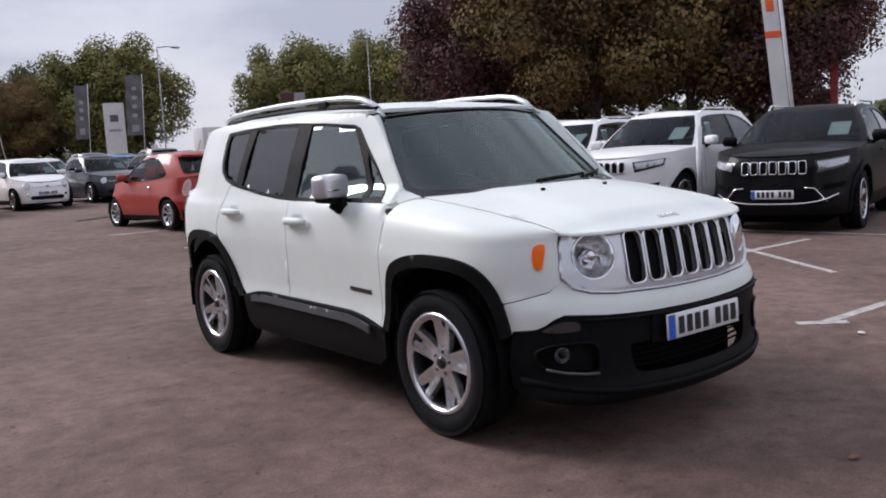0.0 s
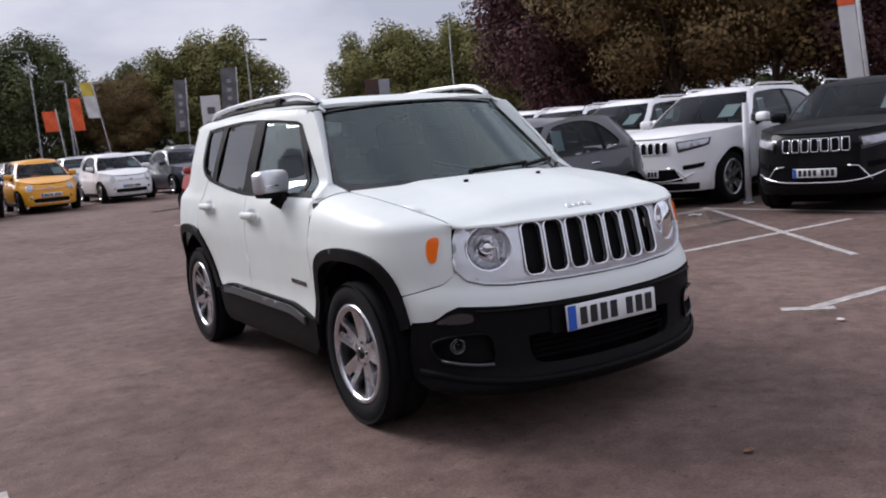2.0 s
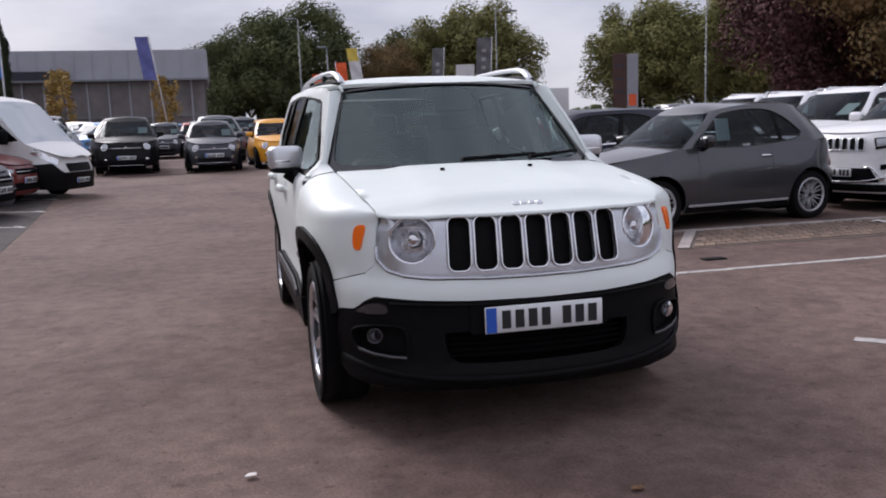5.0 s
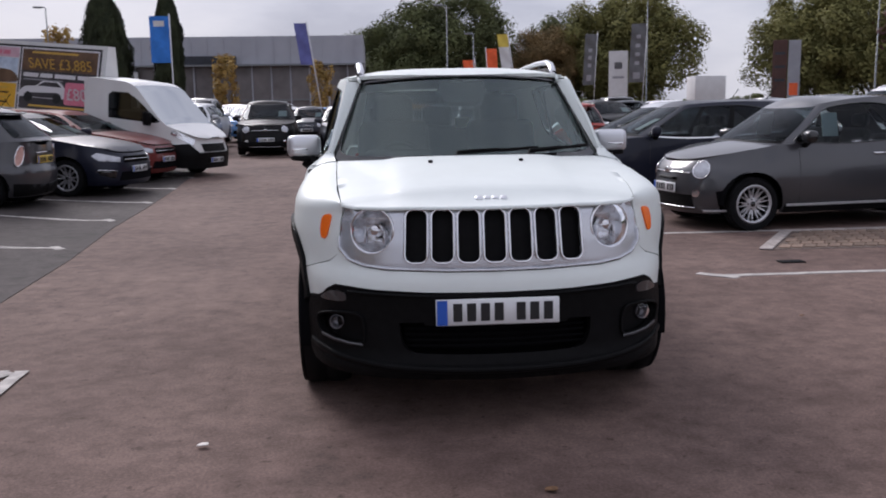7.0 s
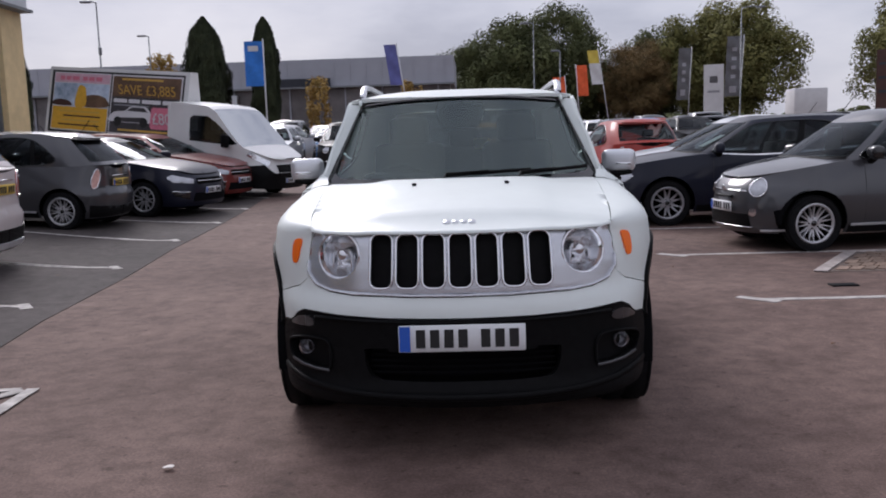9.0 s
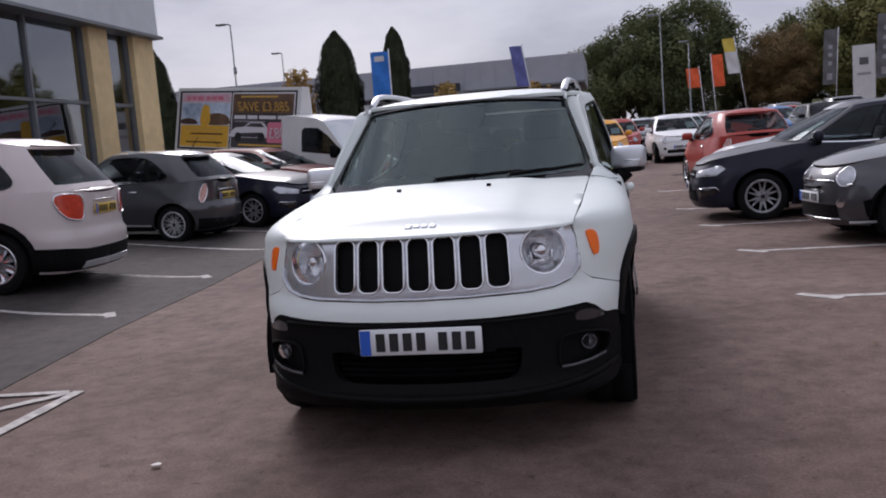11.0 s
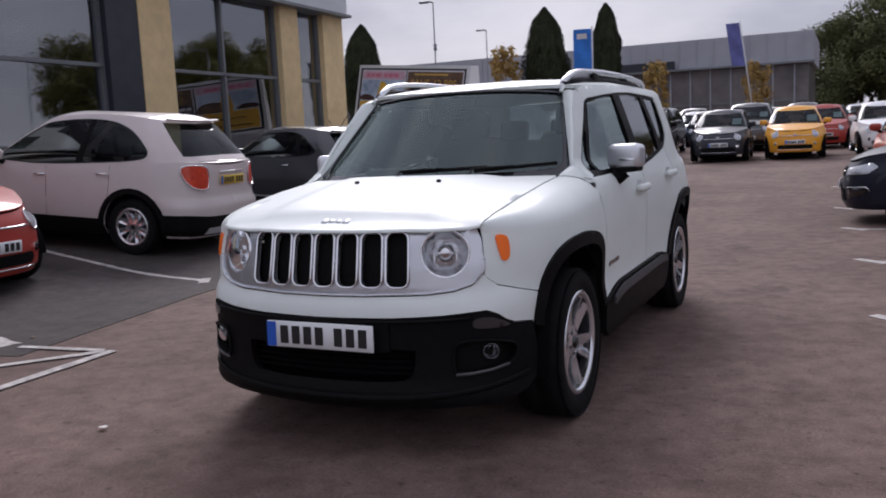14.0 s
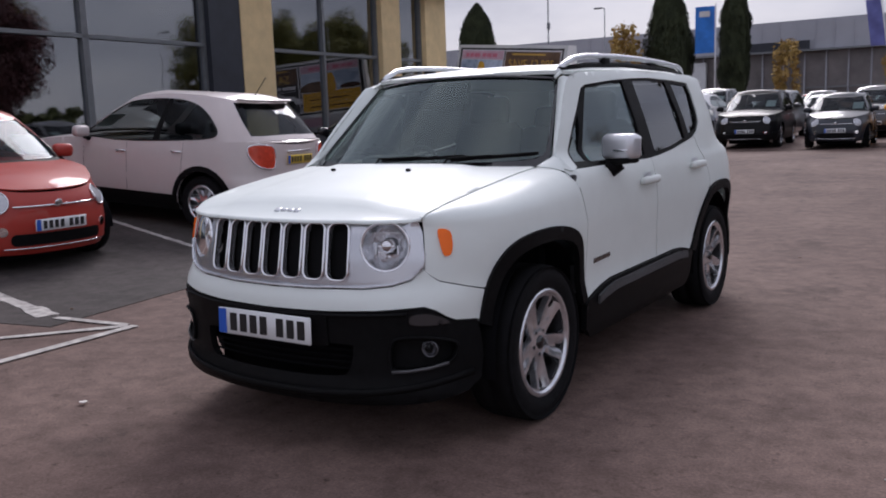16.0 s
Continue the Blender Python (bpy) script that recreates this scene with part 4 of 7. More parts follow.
ws = part("windscreen", surface(lambda u, v: Vector(screen(-0.988 + 1.976 * u, 0.03 + 0.962 * v)) + Vector((0, 0.008, -0.006)), 44, 26), M_WSCREEN, hero, "raked laminated windscreen")
ws.visible_shadow = False
part("cowl", surface(lambda u, v: (lambda a, b: Vector(a).lerp(Vector(b), v))(((u * 2 - 1) * 0.70, -1.222 + 0.20 * abs(u * 2 - 1) ** 2.2, 1.088 - 0.01 * abs(u * 2 - 1)), Vector(screen((u * 2 - 1) * 0.99, 0.02)) - Vector((0, 0, 0.006))), 24, 3), M_PLASTIC, hero)
for x0, x1, v1 in ((-0.10, 0.50, 0.085), (0.42, 0.93, 0.10)):
    pts = [Vector(screen(x0 + (x1 - x0) * t, 0.045 + (v1 - 0.045) * t)) + Vector((0, -0.010, 0.012)) for t in (0, 0.25, 0.5, 0.75, 1)]
    wiper = part("wiper", tube(pts, 0.006, 0.010, 6), M_PLASTIC, hero)
    part("wiper_arm", tube([pts[2] + Vector((0, -0.008, 0.008)), pts[0] + Vector((0.0, -0.03, 0.01)), Vector(screen(x0 - 0.03, 0.0)) + Vector((0, -0.05, -0.01))], 0.008, 0.006, 6), M_PLASTIC, wiper)
roof_mid = lerp_list([(-0.66, 1.556), (-0.5, 1.592), (-0.2, 1.622), (0.3, 1.646), (1.0, 1.640), (1.6, 1.598), (1.9, 1.54)])
roof_rim = lerp_list([(-0.66, 1.520), (-0.5, 1.538), (-0.2, 1.558), (0.3, 1.572), (1.0, 1.568), (1.6, 1.535), (1.9, 1.50)])
roof_w = lerp_list([(-0.7, 0.57), (-0.5, 0.615), (-0.3, 0.66), (0.0, 0.705), (1.2, 0.705), (1.55, 0.685), (1.72, 0.63)])
roof_out = [(x, screen(x / 0.575, 1.0)[1] + 0.004) for x in np.linspace(-0.565, 0.565, 15)] + [(roof_w(y), y) for y in (-0.46, -0.2, 0.2, 0.8, 1.2, 1.5, 1.64)] + [(x, 1.78 - 0.10 * abs(x / 0.6) ** 3) for x in (0.6, 0.3, 0, -0.3, -0.6)] + [(-roof_w(y), y) for y in (1.64, 1.5, 1.2, 0.8, 0.2, -0.2, -0.46)]
part("roof", panel(roof_out, lambda x, y: (x, y, roof_rim(y) + (roof_mid(y) - roof_rim(y)) * (1 - min(1, abs(x) / 0.72) ** 3.2)), 0.02, 0.045), M_WHITE, hero)
# tail: gate, rear window, lamps and bumper
gate = [(HP.y(1.90), 0.555), (HP.y(1.90), 1.09), (HP.end, 1.09), (HP.end, 0.555)]
gate = gate[:2] + [(2 * HP.end - gate[1][0], 1.09), (2 * HP.end - gate[0][0], 0.555)]
wrap = lambda s, z, off=0.0: (lambda p: p if s <= HP.end else (-p[0], p[1], p[2]))(skin(s if s <= HP.end else 2 * HP.end - s, z, off))
part("tailgate", panel(gate, wrap, 0.02, 0.05), M_WHITE, hero)
part("rear_bumper", panel([(gate[0][0], 0.545), (gate[3][0], 0.545), (gate[3][0], 0.30), (gate[0][0], 0.30)], lambda s, z: wrap(s, z, 0.004), 0.02, 0.06, flip=True), M_PLASTIC, hero)
tail_edge = lerp_list([(1.08, 1.862), (1.22, 1.822), (1.36, 1.762), (1.48, 1.682), (1.548, 1.55)])
part("rear_window", surface(lambda u, v: ((u * 2 - 1) * (0.64 - 0.08 * v), 1.95 - 0.22 * v - 0.05 * abs(u * 2 - 1) ** 3, 1.10 + 0.44 * v), 12, 6), M_PRIV, hero)
for g in (1, -1):
    part("tail_pillar", surface(lambda u, v, g=g: Vector((g * (0.64 - 0.08 * v), 1.90 - 0.22 * v, 1.085 + 0.46 * v)).lerp(Vector(side(g)(tail_edge(1.085 + 0.46 * v), 1.085 + 0.46 * v)), u) + Vector((g * 0.5, 0.7, 0.2)) * 0.035 * math.sin(math.pi * u), 6, 10), M_WHITE, hero)
for g in (1, -1):
    part("tail_lamp", box(g * 0.62, 1.975, 0.93, 0.18, 0.05, 0.20, 0.03), M_REDLENS, hero)
# floor and dark insides
part("underbody", join(box(0, 0.0, 0.30, 1.50, 1.62, 0.16, 0.03), box(0, -1.55, 0.33, 0.96, 0.78, 0.20, 0.03), box(0, 1.45, 0.36, 0.96, 0.9, 0.22, 0.03)), M_DARK, hero)
part("engine_bay", box(0, -1.50, 0.60, 0.98, 0.80, 0.38, 0.03), M_DARK, hero)
part("bulkhead", box(0, -1.06, 0.72, 1.50, 0.06, 0.72, 0.01), M_DARK, hero)
dash = part("dashboard", join(box(0, -0.80, 0.98, 1.46, 0.42, 0.20, 0.07, 4), box(0, -0.98, 1.05, 1.38, 0.30, 0.06, 0.03), moved(box(0, 0, 0, 0.40, 0.16, 0.09, 0.04, 3), pose(-0.36, -0.68, 1.10))), M_DASH, hero, "dark dashboard")
part("steering_wheel", moved(join(tube([(0.17 * math.cos(a), 0.17 * math.sin(a), 0) for a in np.linspace(0, 2 * math.pi, 29)], 0.015, n=8, caps=False), box(0, 0, 0, 0.12, 0.10, 0.04, 0.02), box(0, 0, 0, 0.32, 0.03, 0.015, 0.005)), pose(-0.36, -0.50, 1.02, 68, 0, 0)), M_DASH, hero)
seat_shape = join(box(0, 0.0, 0.60, 0.48, 0.50, 0.16, 0.06, 3), moved(box(0, 0, 0.33, 0.48, 0.13, 0.66, 0.06, 3), pose(0, 0.27, 0.66, -14)), moved(box(0, 0, 0.0, 0.27, 0.10, 0.20, 0.045, 3), pose(0, 0.440, 1.375, -12)), tube([(-0.05, 0.42, 1.22), (-0.05, 0.44, 1.34)], 0.008), tube([(0.05, 0.42, 1.22), (0.05, 0.44, 1.34)], 0.008))
seat_me = to_mesh("front_seat", seat_shape, M_SEAT)
for x in (-0.37, 0.37):
    part("front_seat", seat_me, None, hero, m=pose(x, -0.02, 0))
part("rear_seat", join(box(0, 0.95, 0.62, 1.30, 0.50, 0.18, 0.06, 3), moved(box(0, 0, 0.30, 1.28, 0.14, 0.60, 0.06, 3), pose(0, 1.22, 0.68, -16)), *[moved(box(0, 0, 0, 0.24, 0.08, 0.16, 0.04, 3), pose(x, 1.40, 1.33, -12)) for x in (-0.42, 0, 0.42)]), M_SEAT, hero)
part("cabin_trim", join(box(0, 0.40, 0.44, 1.50, 2.5, 0.06), box(0.845, 0.0, 0.78, 0.03, 1.9, 0.56, 0.01), box(-0.845, 0.0, 0.78, 0.03, 1.9, 0.56, 0.01)), M_DASH, hero)
part("headlining", surface(lambda u, v: ((u * 2 - 1) * 0.64, -0.45 + 2.1 * v, 1.555 - 0.03 * (u * 2 - 1) ** 2), 6, 4), mat("headlining_cloth", (0.30, 0.29, 0.28), 0.95, vary=0.08), hero)
inside_mirror = part("interior_mirror", moved(box(0, 0, 0, 0.24, 0.035, 0.065, 0.016, 3), pose(0.0, -0.66, 1.44, 10)), M_GLOSSBLK, hero, "black interior mirror")
part("sensor_housing", panel(smooth_line([(-0.21, 0.955), (0.21, 0.955), (0.19, 0.74), (0.12, 0.68), (-0.12, 0.68), (-0.19, 0.74)], 2, True), lambda u, v: Vector(screen(u, v)) + Vector((0, 0.018, -0.010)), 0.03, 0.06), M_GLOSSBLK, inside_mirror)
part("window_card", moved(box(0, 0, 0, 0.10, 0.004, 0.07), pose(0.13, 0.62, 1.28, 8)), mat("pale_card", (0.62, 0.60, 0.38), 0.8), hero, "pale card hung inside")
HERO_WHEEL = WheelKit(0.345, 0.236, 0.225, 5, True)
for k, (x, y) in enumerate(((0.765, -1.285), (-0.765, -1.285), (0.765, 1.285), (-0.765, 1.285))):
    HERO_WHEEL.put(hero, x, y, 0.3 + 0.5 * k)

# ---- a kit for the other cars: noses look to -y, the wheelbase's middle is the origin ----
class CarKit:
    def __init__(self, name, label, color, wheel, L=3.55, W=1.63, H=1.50, wb=2.30, fo=0.66, zb=0.19, nose_z=0.76, cowl=(-0.80, 0.95), belt=0.93, belt_r=0.98, tail_z=0.95, bf=-1.02, rf=-0.30, rr=1.22, br=1.68,
                 wr=0.55, rake=0.10, round_nose=1.0, style="city", doors=2, clad=False, rails=False, privacy=False, group="", plate_rear=True, near=True, cards=1, side_card=False, dark_mirror=False):
        self.car = car = thing(name, label, "car", group)
        w, yf = W / 2, -(wb / 2 + fo)
        yr = yf + L
        r = wheel.r
        k = round_nose * (1.55 if style == 'city' else 1.4 if style == 'suv' else 1.0)
        self.P = P = Plan([(0, yf), (0.40 * w, yf + 0.022 * k), (0.66 * w, yf + 0.085 * k), (0.83 * w, yf + 0.20 * k), (0.94 * w, yf + 0.36 * k + 0.02), (0.985 * w, yf + 0.72), (w, yf + 1.2), (w, 0.3), (0.985 * w, yr - 0.75), (0.94 * w, yr - 0.36), (0.84 * w, yr - 0.17), (0.62 * w, yr - 0.06), (0.3 * w, yr - 0.012), (0, yr)])
        sN, sS = P.x(0.70 * w), P.y(yf + 0.75)
        tS, tN = P.y(yr - 0.6), P.y(yr - 0.15)
        top = lerp_list(smooth_line([(yf, nose_z), (yf + 0.12, nose_z + 0.035), (yf + 0.4, nose_z + 0.10 * (cowl[1] - nose_z) / 0.2), (cowl[0], cowl[1]), (0.0, belt), (br - 0.5, belt_r), (br, belt_r + 0.02), (yr, tail_z)], 6))
        side_o = lerp_list([(zb, -0.06), (zb + 0.1, -0.02), (0.45, 0.0), (0.62, 0.002), (0.8, -0.004), (belt - 0.06, -0.015), (belt + 0.1, -0.05), (1.3, -0.11)])
        if style == 'city':
            side_o = lerp_list([(zb, -0.06), (zb + 0.1, -0.02), (0.45, 0.0), (0.60, 0.002), (0.72, -0.012), (0.82, -0.034), (belt, -0.062), (belt + 0.1, -0.095), (1.3, -0.15)])
        front_o = lerp_list([(zb, -0.04), (zb + 0.06, 0.0), (0.42, 0.01), (0.52, 0.0), (nose_z - 0.08, -0.30 * rake), (nose_z, -rake), (nose_z + 0.2, -1.6 * rake)])
        step_z = 0.58 if style != 'city_x' else 0.64
        rear_o = lerp_list([(zb, -0.05), (zb + 0.08, 0.0), (step_z - 0.05, 0.025), (step_z, 0.022), (step_z + 0.04, -0.022), (tail_z, -0.05), (1.2, -0.08)])

        def skin(s, z, off=0.0):
            x, y, nx, ny = P.at(s)
            a = abs(s)
            f, b = 1 - step01(sN, sS, a), step01(tS, tN, a)
            d = f * front_o(z) + b * rear_o(z) + (1 - f - b) * side_o(z) + off
            for c in (-wb / 2, wb / 2):
                d += 0.014 * math.exp(-(((y - c) / 0.42) ** 4)) * math.exp(-(((z - r * 2) / 0.14) ** 2))
            return x + nx * d, y + ny * d, z

        self.skin, self.top = skin, top
        ra = r * 1.19
        arcs = []
        for c in (-wb / 2, wb / 2):
            h = math.sqrt(max(ra * ra - (r - zb) ** 2, 0))
            a0 = math.atan2(zb - r, -h)
            a0 = a0 if a0 > 0 else a0 + 2 * math.pi
            a1 = math.atan2(zb - r, h)
            arcs.append([(c + ra * math.cos(a0 + (a1 - a0) * i / 14), r + ra * math.sin(a0 + (a1 - a0) * i / 14)) for i in range(15)])
        out = [(0, zb)] + [(P.y(y), z) for y, z in arcs[0]] + [(P.y(y), z) for y, z in arcs[1]] + [(P.end, zb)]
        ss = np.linspace(P.end, 0, 60)
        out += [(s, top(P.at(s)[1])) for s in ss]
        half = panel(out, skin, 0.02, 0.065 if near else 0.10, back=False)
        body = part("body", join(half, mirrored(half)), color, car)
        # bonnet and tail deck
        def deck(ss, back):
            edge = [skin(s, top(P.at(s)[1])) for s in ss]
            pts = [(-e[0], e[1]) for e in reversed(edge[1:])] + [(e[0], e[1]) for e in edge]
            if back:
                pts = list(reversed(pts))
            ex = sorted((e[1], e[0]) for e in edge)
            width = lerp_list(ex)
            y0 = edge[0][1]
            def lay(x, y):
                q = min(1.0, abs(x) / max(width(y), 0.02))
                return x, y, top(y) + 0.055 * (1 - q * q) * min(1, abs(y - y0) / 0.35) ** 0.6
            return panel(pts, lay, 0.015, 0.06 if near else 0.1, back=False)
        part("bonnet", deck(np.linspace(0, P.y(cowl[0] + 0.10), 26), False), color, car)
        if yr - br > 0.06:
            part("tail_deck", deck(np.linspace(P.end, P.y(br - 0.12), 16), True), color, car)
        # cabin
        wB = lambda y: skin(P.y(y), top(y))[0] - 0.012
        base = [(0, bf), (0.32, bf + 0.02), (0.60 * w, bf + 0.08), (0.80 * w, bf + 0.20), (wB(bf + 0.36), bf + 0.36), (wB(bf + 0.62), bf + 0.62)]
        rear = [(wB(br - 0.42), br - 0.42), (0.90 * wB(br - 0.15), br - 0.13), (0.60 * w, br - 0.03), (0.3, br), (0, br)]
        ys = np.linspace(bf + 0.62, br - 0.42, 6)[1:-1]
        base = base + [(wB(y), y) for y in ys] + rear
        roof = [(0, rf), (0.30 * wr, rf + 0.005), (0.66 * wr, rf + 0.03), (0.86 * wr, rf + 0.07), (0.95 * wr, rf + 0.13), (0.98 * wr, rf + 0.24)]
        yt = np.linspace(rf + 0.24, rr - 0.26, 6)[1:-1]
        roof = roof + [(wr, y) for y in yt] + [(0.98 * wr, rr - 0.26), (0.90 * wr, rr - 0.10), (0.66 * wr, rr - 0.03), (0.3 * wr, rr), (0, rr)]
        n = len(base)
        rz = lambda y: H - 0.035 - (0.075 if style.startswith('city') else 0.04) * ((y - (rf + rr) / 2 - 0.1) / ((rr - rf) / 2)) ** 2

        def wall(i, v):
            """A place on the cabin's wall: i along its outline, v up."""
            j = min(int(i), n - 2)
            t = i - j
            b = Vector(base[j]).lerp(Vector(base[j + 1]), t)
            q = Vector(roof[j]).lerp(Vector(roof[j + 1]), t)
            p = b.lerp(q, v)
            z0 = top(b.y) + 0.05 * (1 - min(1, abs(b.x) / w) ** 2) * (0.6 if j > 3 else 1)
            bulge = 0.03 * math.sin(math.pi * v)
            side = min(1.0, abs(p.x) / wr)
            return Vector((p.x + bulge * side, p.y - bulge * (1 - side) * (1 if j < n // 2 else -1), z0 + (rz(q.y) - z0) * v))

        def cab(i0, i1, v0, v1, inset=0.0, nu=6, nv=6):
            def fn(u, v):
                p = wall(i0 + (i1 - i0) * u, v0 + (v1 - v0) * v)
                c = Vector((0, (rf + rr) / 2, p.z))
                return p + (c - p).normalized() * inset
            return surface(fn, nu, nv)

        def both(shape):
            return join(shape, mirrored(shape))
        gl = M_PRIV if privacy else M_BGSIDE
        e = n - 1
        part("windscreen", both(cab(0, 3.35, 0.05, 0.95, 0.0, 8, 6)), M_BGGLASS, car).visible_shadow = False
        rw = part("rear_window", both(cab(e - 2.8, e, 0.10, 0.93, 0.0, 7, 6)), gl, car)
        midp = 4.6 + (e - 3.8 - 4.6) * (0.66 if doors == 2 else 0.50)
        day = smooth_line([(3.95, 0.06), (5.0, 0.035), (7.5, 0.03), (e - 4.7, 0.06), (e - 4.2, 0.17), (e - 4.22, 0.38), (e - 4.5, 0.62), (e - 5.0, 0.78), (e - 5.8, 0.865), (7.0, 0.895), (5.6, 0.89), (4.7, 0.85), (4.25, 0.72), (4.05, 0.40)], 3, True)

        if style == "city":
            day = smooth_line([(3.95, 0.06), (5.0, 0.035), (7.0, 0.03), (e - 5.1, 0.07), (e - 4.55, 0.20), (e - 4.60, 0.34), (e - 4.95, 0.58), (e - 5.4, 0.75), (e - 6.0, 0.84), (7.0, 0.885), (5.6, 0.885), (4.7, 0.85), (4.25, 0.72), (4.05, 0.40)], 3, True)

        def clip(pts, at, keep):
            """The piece of an outline on one side of a line across the wall."""
            res = []
            for q0, q1 in zip(pts, pts[1:] + pts[:1]):
                d0, d1 = (q0[0] - at) * keep, (q1[0] - at) * keep
                if d0 >= 0:
                    res.append(q0)
                if d0 * d1 < 0:
                    t = d0 / (d0 - d1)
                    res.append((at, q0[1] + (q1[1] - q0[1]) * t))
            return res

        def sheet(pts, inset, holes=(), step=0.08):
            def fn(a, b):
                q = wall(a / 0.3, b / 0.55)
                return q + (Vector((0, (rf + rr) / 2, q.z)) - q).normalized() * inset
            conv = lambda line: [(i * 0.3, v * 0.55) for i, v in line]
            return panel(conv(pts), fn, 0.0, step, [conv(h) for h in holes], back=False)

        frame_line = [(3.35, -0.02), (e - 2.8, -0.02), (e - 2.8, 1.0), (3.35, 1.0)]
        for sg in (1, -1):
            fix = (lambda q: q) if sg > 0 else mirrored
            part("cabin_frame", fix(sheet(frame_line, -0.003, [day])), color, car)
            part("front_side_window", fix(sheet(clip(day, midp - 0.12, -1), 0.006)), M_BGSIDE, car)
            part("rear_side_window", fix(sheet(clip(day, midp + 0.12, 1), 0.006)), M_PRIV if privacy else M_BGSIDE, car)
            part("door_pillar", fix(sheet(clip(clip(day, midp - 0.13, 1), midp + 0.13, -1), 0.002)), M_PLASTIC, car)
            if not near:
                continue
            ring = [wall(i, v) + Vector((0.002, 0, 0)) for i, v in day]
            part("window_seal", fix(tube(ring + ring[:1], 0.011, 0.007, 6, caps=False)), M_GLOSSBLK, car)
            if style in ("suv", "hatch") and not clad:
                part("window_sill_trim", fix(cab(4.2, e - 4.6, -0.01, 0.03, -0.012, 8, 1)), M_CHROME, car)
            if side_card:
                q = wall(5.4, 0.45)
                part("price_card", fix(moved(box(0, 0, 0, 0.004, 0.20, 0.27), pose(q.x - 0.05, q.y, q.z, 0, -12))), M_PAPER, car, "pale price card behind the side window")
        part("screen_header", both(cab(0, 3.35, 0.945, 1.0, -0.002, 8, 1)), color, car)
        part("tail_header", both(cab(e - 2.8, e, 0.925, 1.0, -0.004, 6, 1)), color, car)
        part("tail_ledge", both(cab(e - 2.8, e, -0.02, 0.105, -0.003, 6, 1)), color, car)
        part("screen_ledge", both(cab(0, 3.4, -0.06, 0.055, -0.001, 6, 1)), M_PLASTIC, car)

        def roof_fn(u, v):
            p = wall(u * e, 1.0)
            t = 1 - (1 - v) ** 1.0
            c = Vector((0, min(max(p.y, rf + 0.3), rr - 0.3), 0))
            q = Vector((p.x, p.y, 0)).lerp(c, t)
            return Vector((q.x, q.y, p.z + (H - 0.004 - p.z) * (1 - (1 - t) ** 2.2)))
        part("roof", both(surface(roof_fn, 24, 6)), color, car)
        # wheel wells and underside
        part("underbody", box(0, 0, zb + 0.10, W * 0.62, L * 0.90, 0.2, 0.03), M_DARK, car)
        for c in (-wb / 2, wb / 2):
            part("wheel_well", join(*[surface(lambda u, v, g=g: (g * (w * 0.55 + w * 0.41 * u), c + ra * 1.03 * math.cos(math.pi * v), r + ra * 1.03 * math.sin(math.pi * v)), 1, 14) for g in (1, -1)], box(0, c, r + 0.1, W * 0.56, ra * 2, ra * 1.6)), M_DARK, car)
        self.wheels = [wheel.put(car, g * (w - wheel.w / 2 - 0.015), c, 0.4 * j) for j, (g, c) in enumerate(((1, -wb / 2), (-1, -wb / 2), (1, wb / 2), (-1, wb / 2)))]
        if near:
            part("dashboard", box(0, bf + 0.42, belt - 0.06, W * 0.74, 0.45, 0.14, 0.05), M_DASH, car)
            for x in (-0.33, 0.33):
                part("seat", join(box(x, 0.10, 0.55, 0.44, 0.46, 0.16, 0.05), moved(box(0, 0, 0.26, 0.42, 0.13, 0.56, 0.05), pose(x, 0.34, 0.58, -12)), box(x, 0.50, 1.20, 0.24, 0.10, 0.15, 0.04)), M_SEAT, car)
        else:
            part("seat_row", box(0, 0.3, 0.85, W * 0.62, 0.5, 0.45, 0.08), M_SEAT, car)
        part("cabin_floor", box(0, (rf + rr) / 2 - 0.1, 0.52, W * 0.80, (br - bf) * 0.8, 0.06), M_DARK, car)

        def patch(name, pts, off, m, label="", thick=0.01, step=0.06, parent=None):
            return part(name, panel(pts, lambda s, z: skin(s, z, off), thick, step, back=False), m, parent or car, label)

        def twin(name, pts, off, m, label="", thick=0.01, step=0.05):
            for g in (1, -1):
                q = [(g * s, z) for s, z in pts]
                patch(name, q if g > 0 else list(reversed(q)), off, m, label, thick, step)

        X, Y = P.x, P.y
        sill_h = 0.19 if clad is True else 0.09
        sill = [(Y(-wb / 2 + ra * 1.02), zb), (Y(wb / 2 - ra * 1.02), zb), (Y(wb / 2 - ra * 1.06), zb + sill_h), (Y(-wb / 2 + ra * 1.06), zb + sill_h)]
        if near:
            twin("sill", sill, 0.008, M_PLASTIC)
        if clad and near:
            for arc in arcs:
                c = sum(q[0] for q in arc) / len(arc)
                outer = [(c + (y - c) * 1.17, r + (z - r) * 1.17 if z > r else z) for y, z in arc]
                twin("arch_cladding", [(Y(y), z) for y, z in arc] + [(Y(y), z) for y, z in reversed(outer)], 0.012, M_PLASTIC if clad != "body" else color, "", 0.02)
        # door joints and handles
        joints = [bf + 0.42, 0.52 if doors == 2 else 0.06] + ([0.95] if doors == 4 else [])
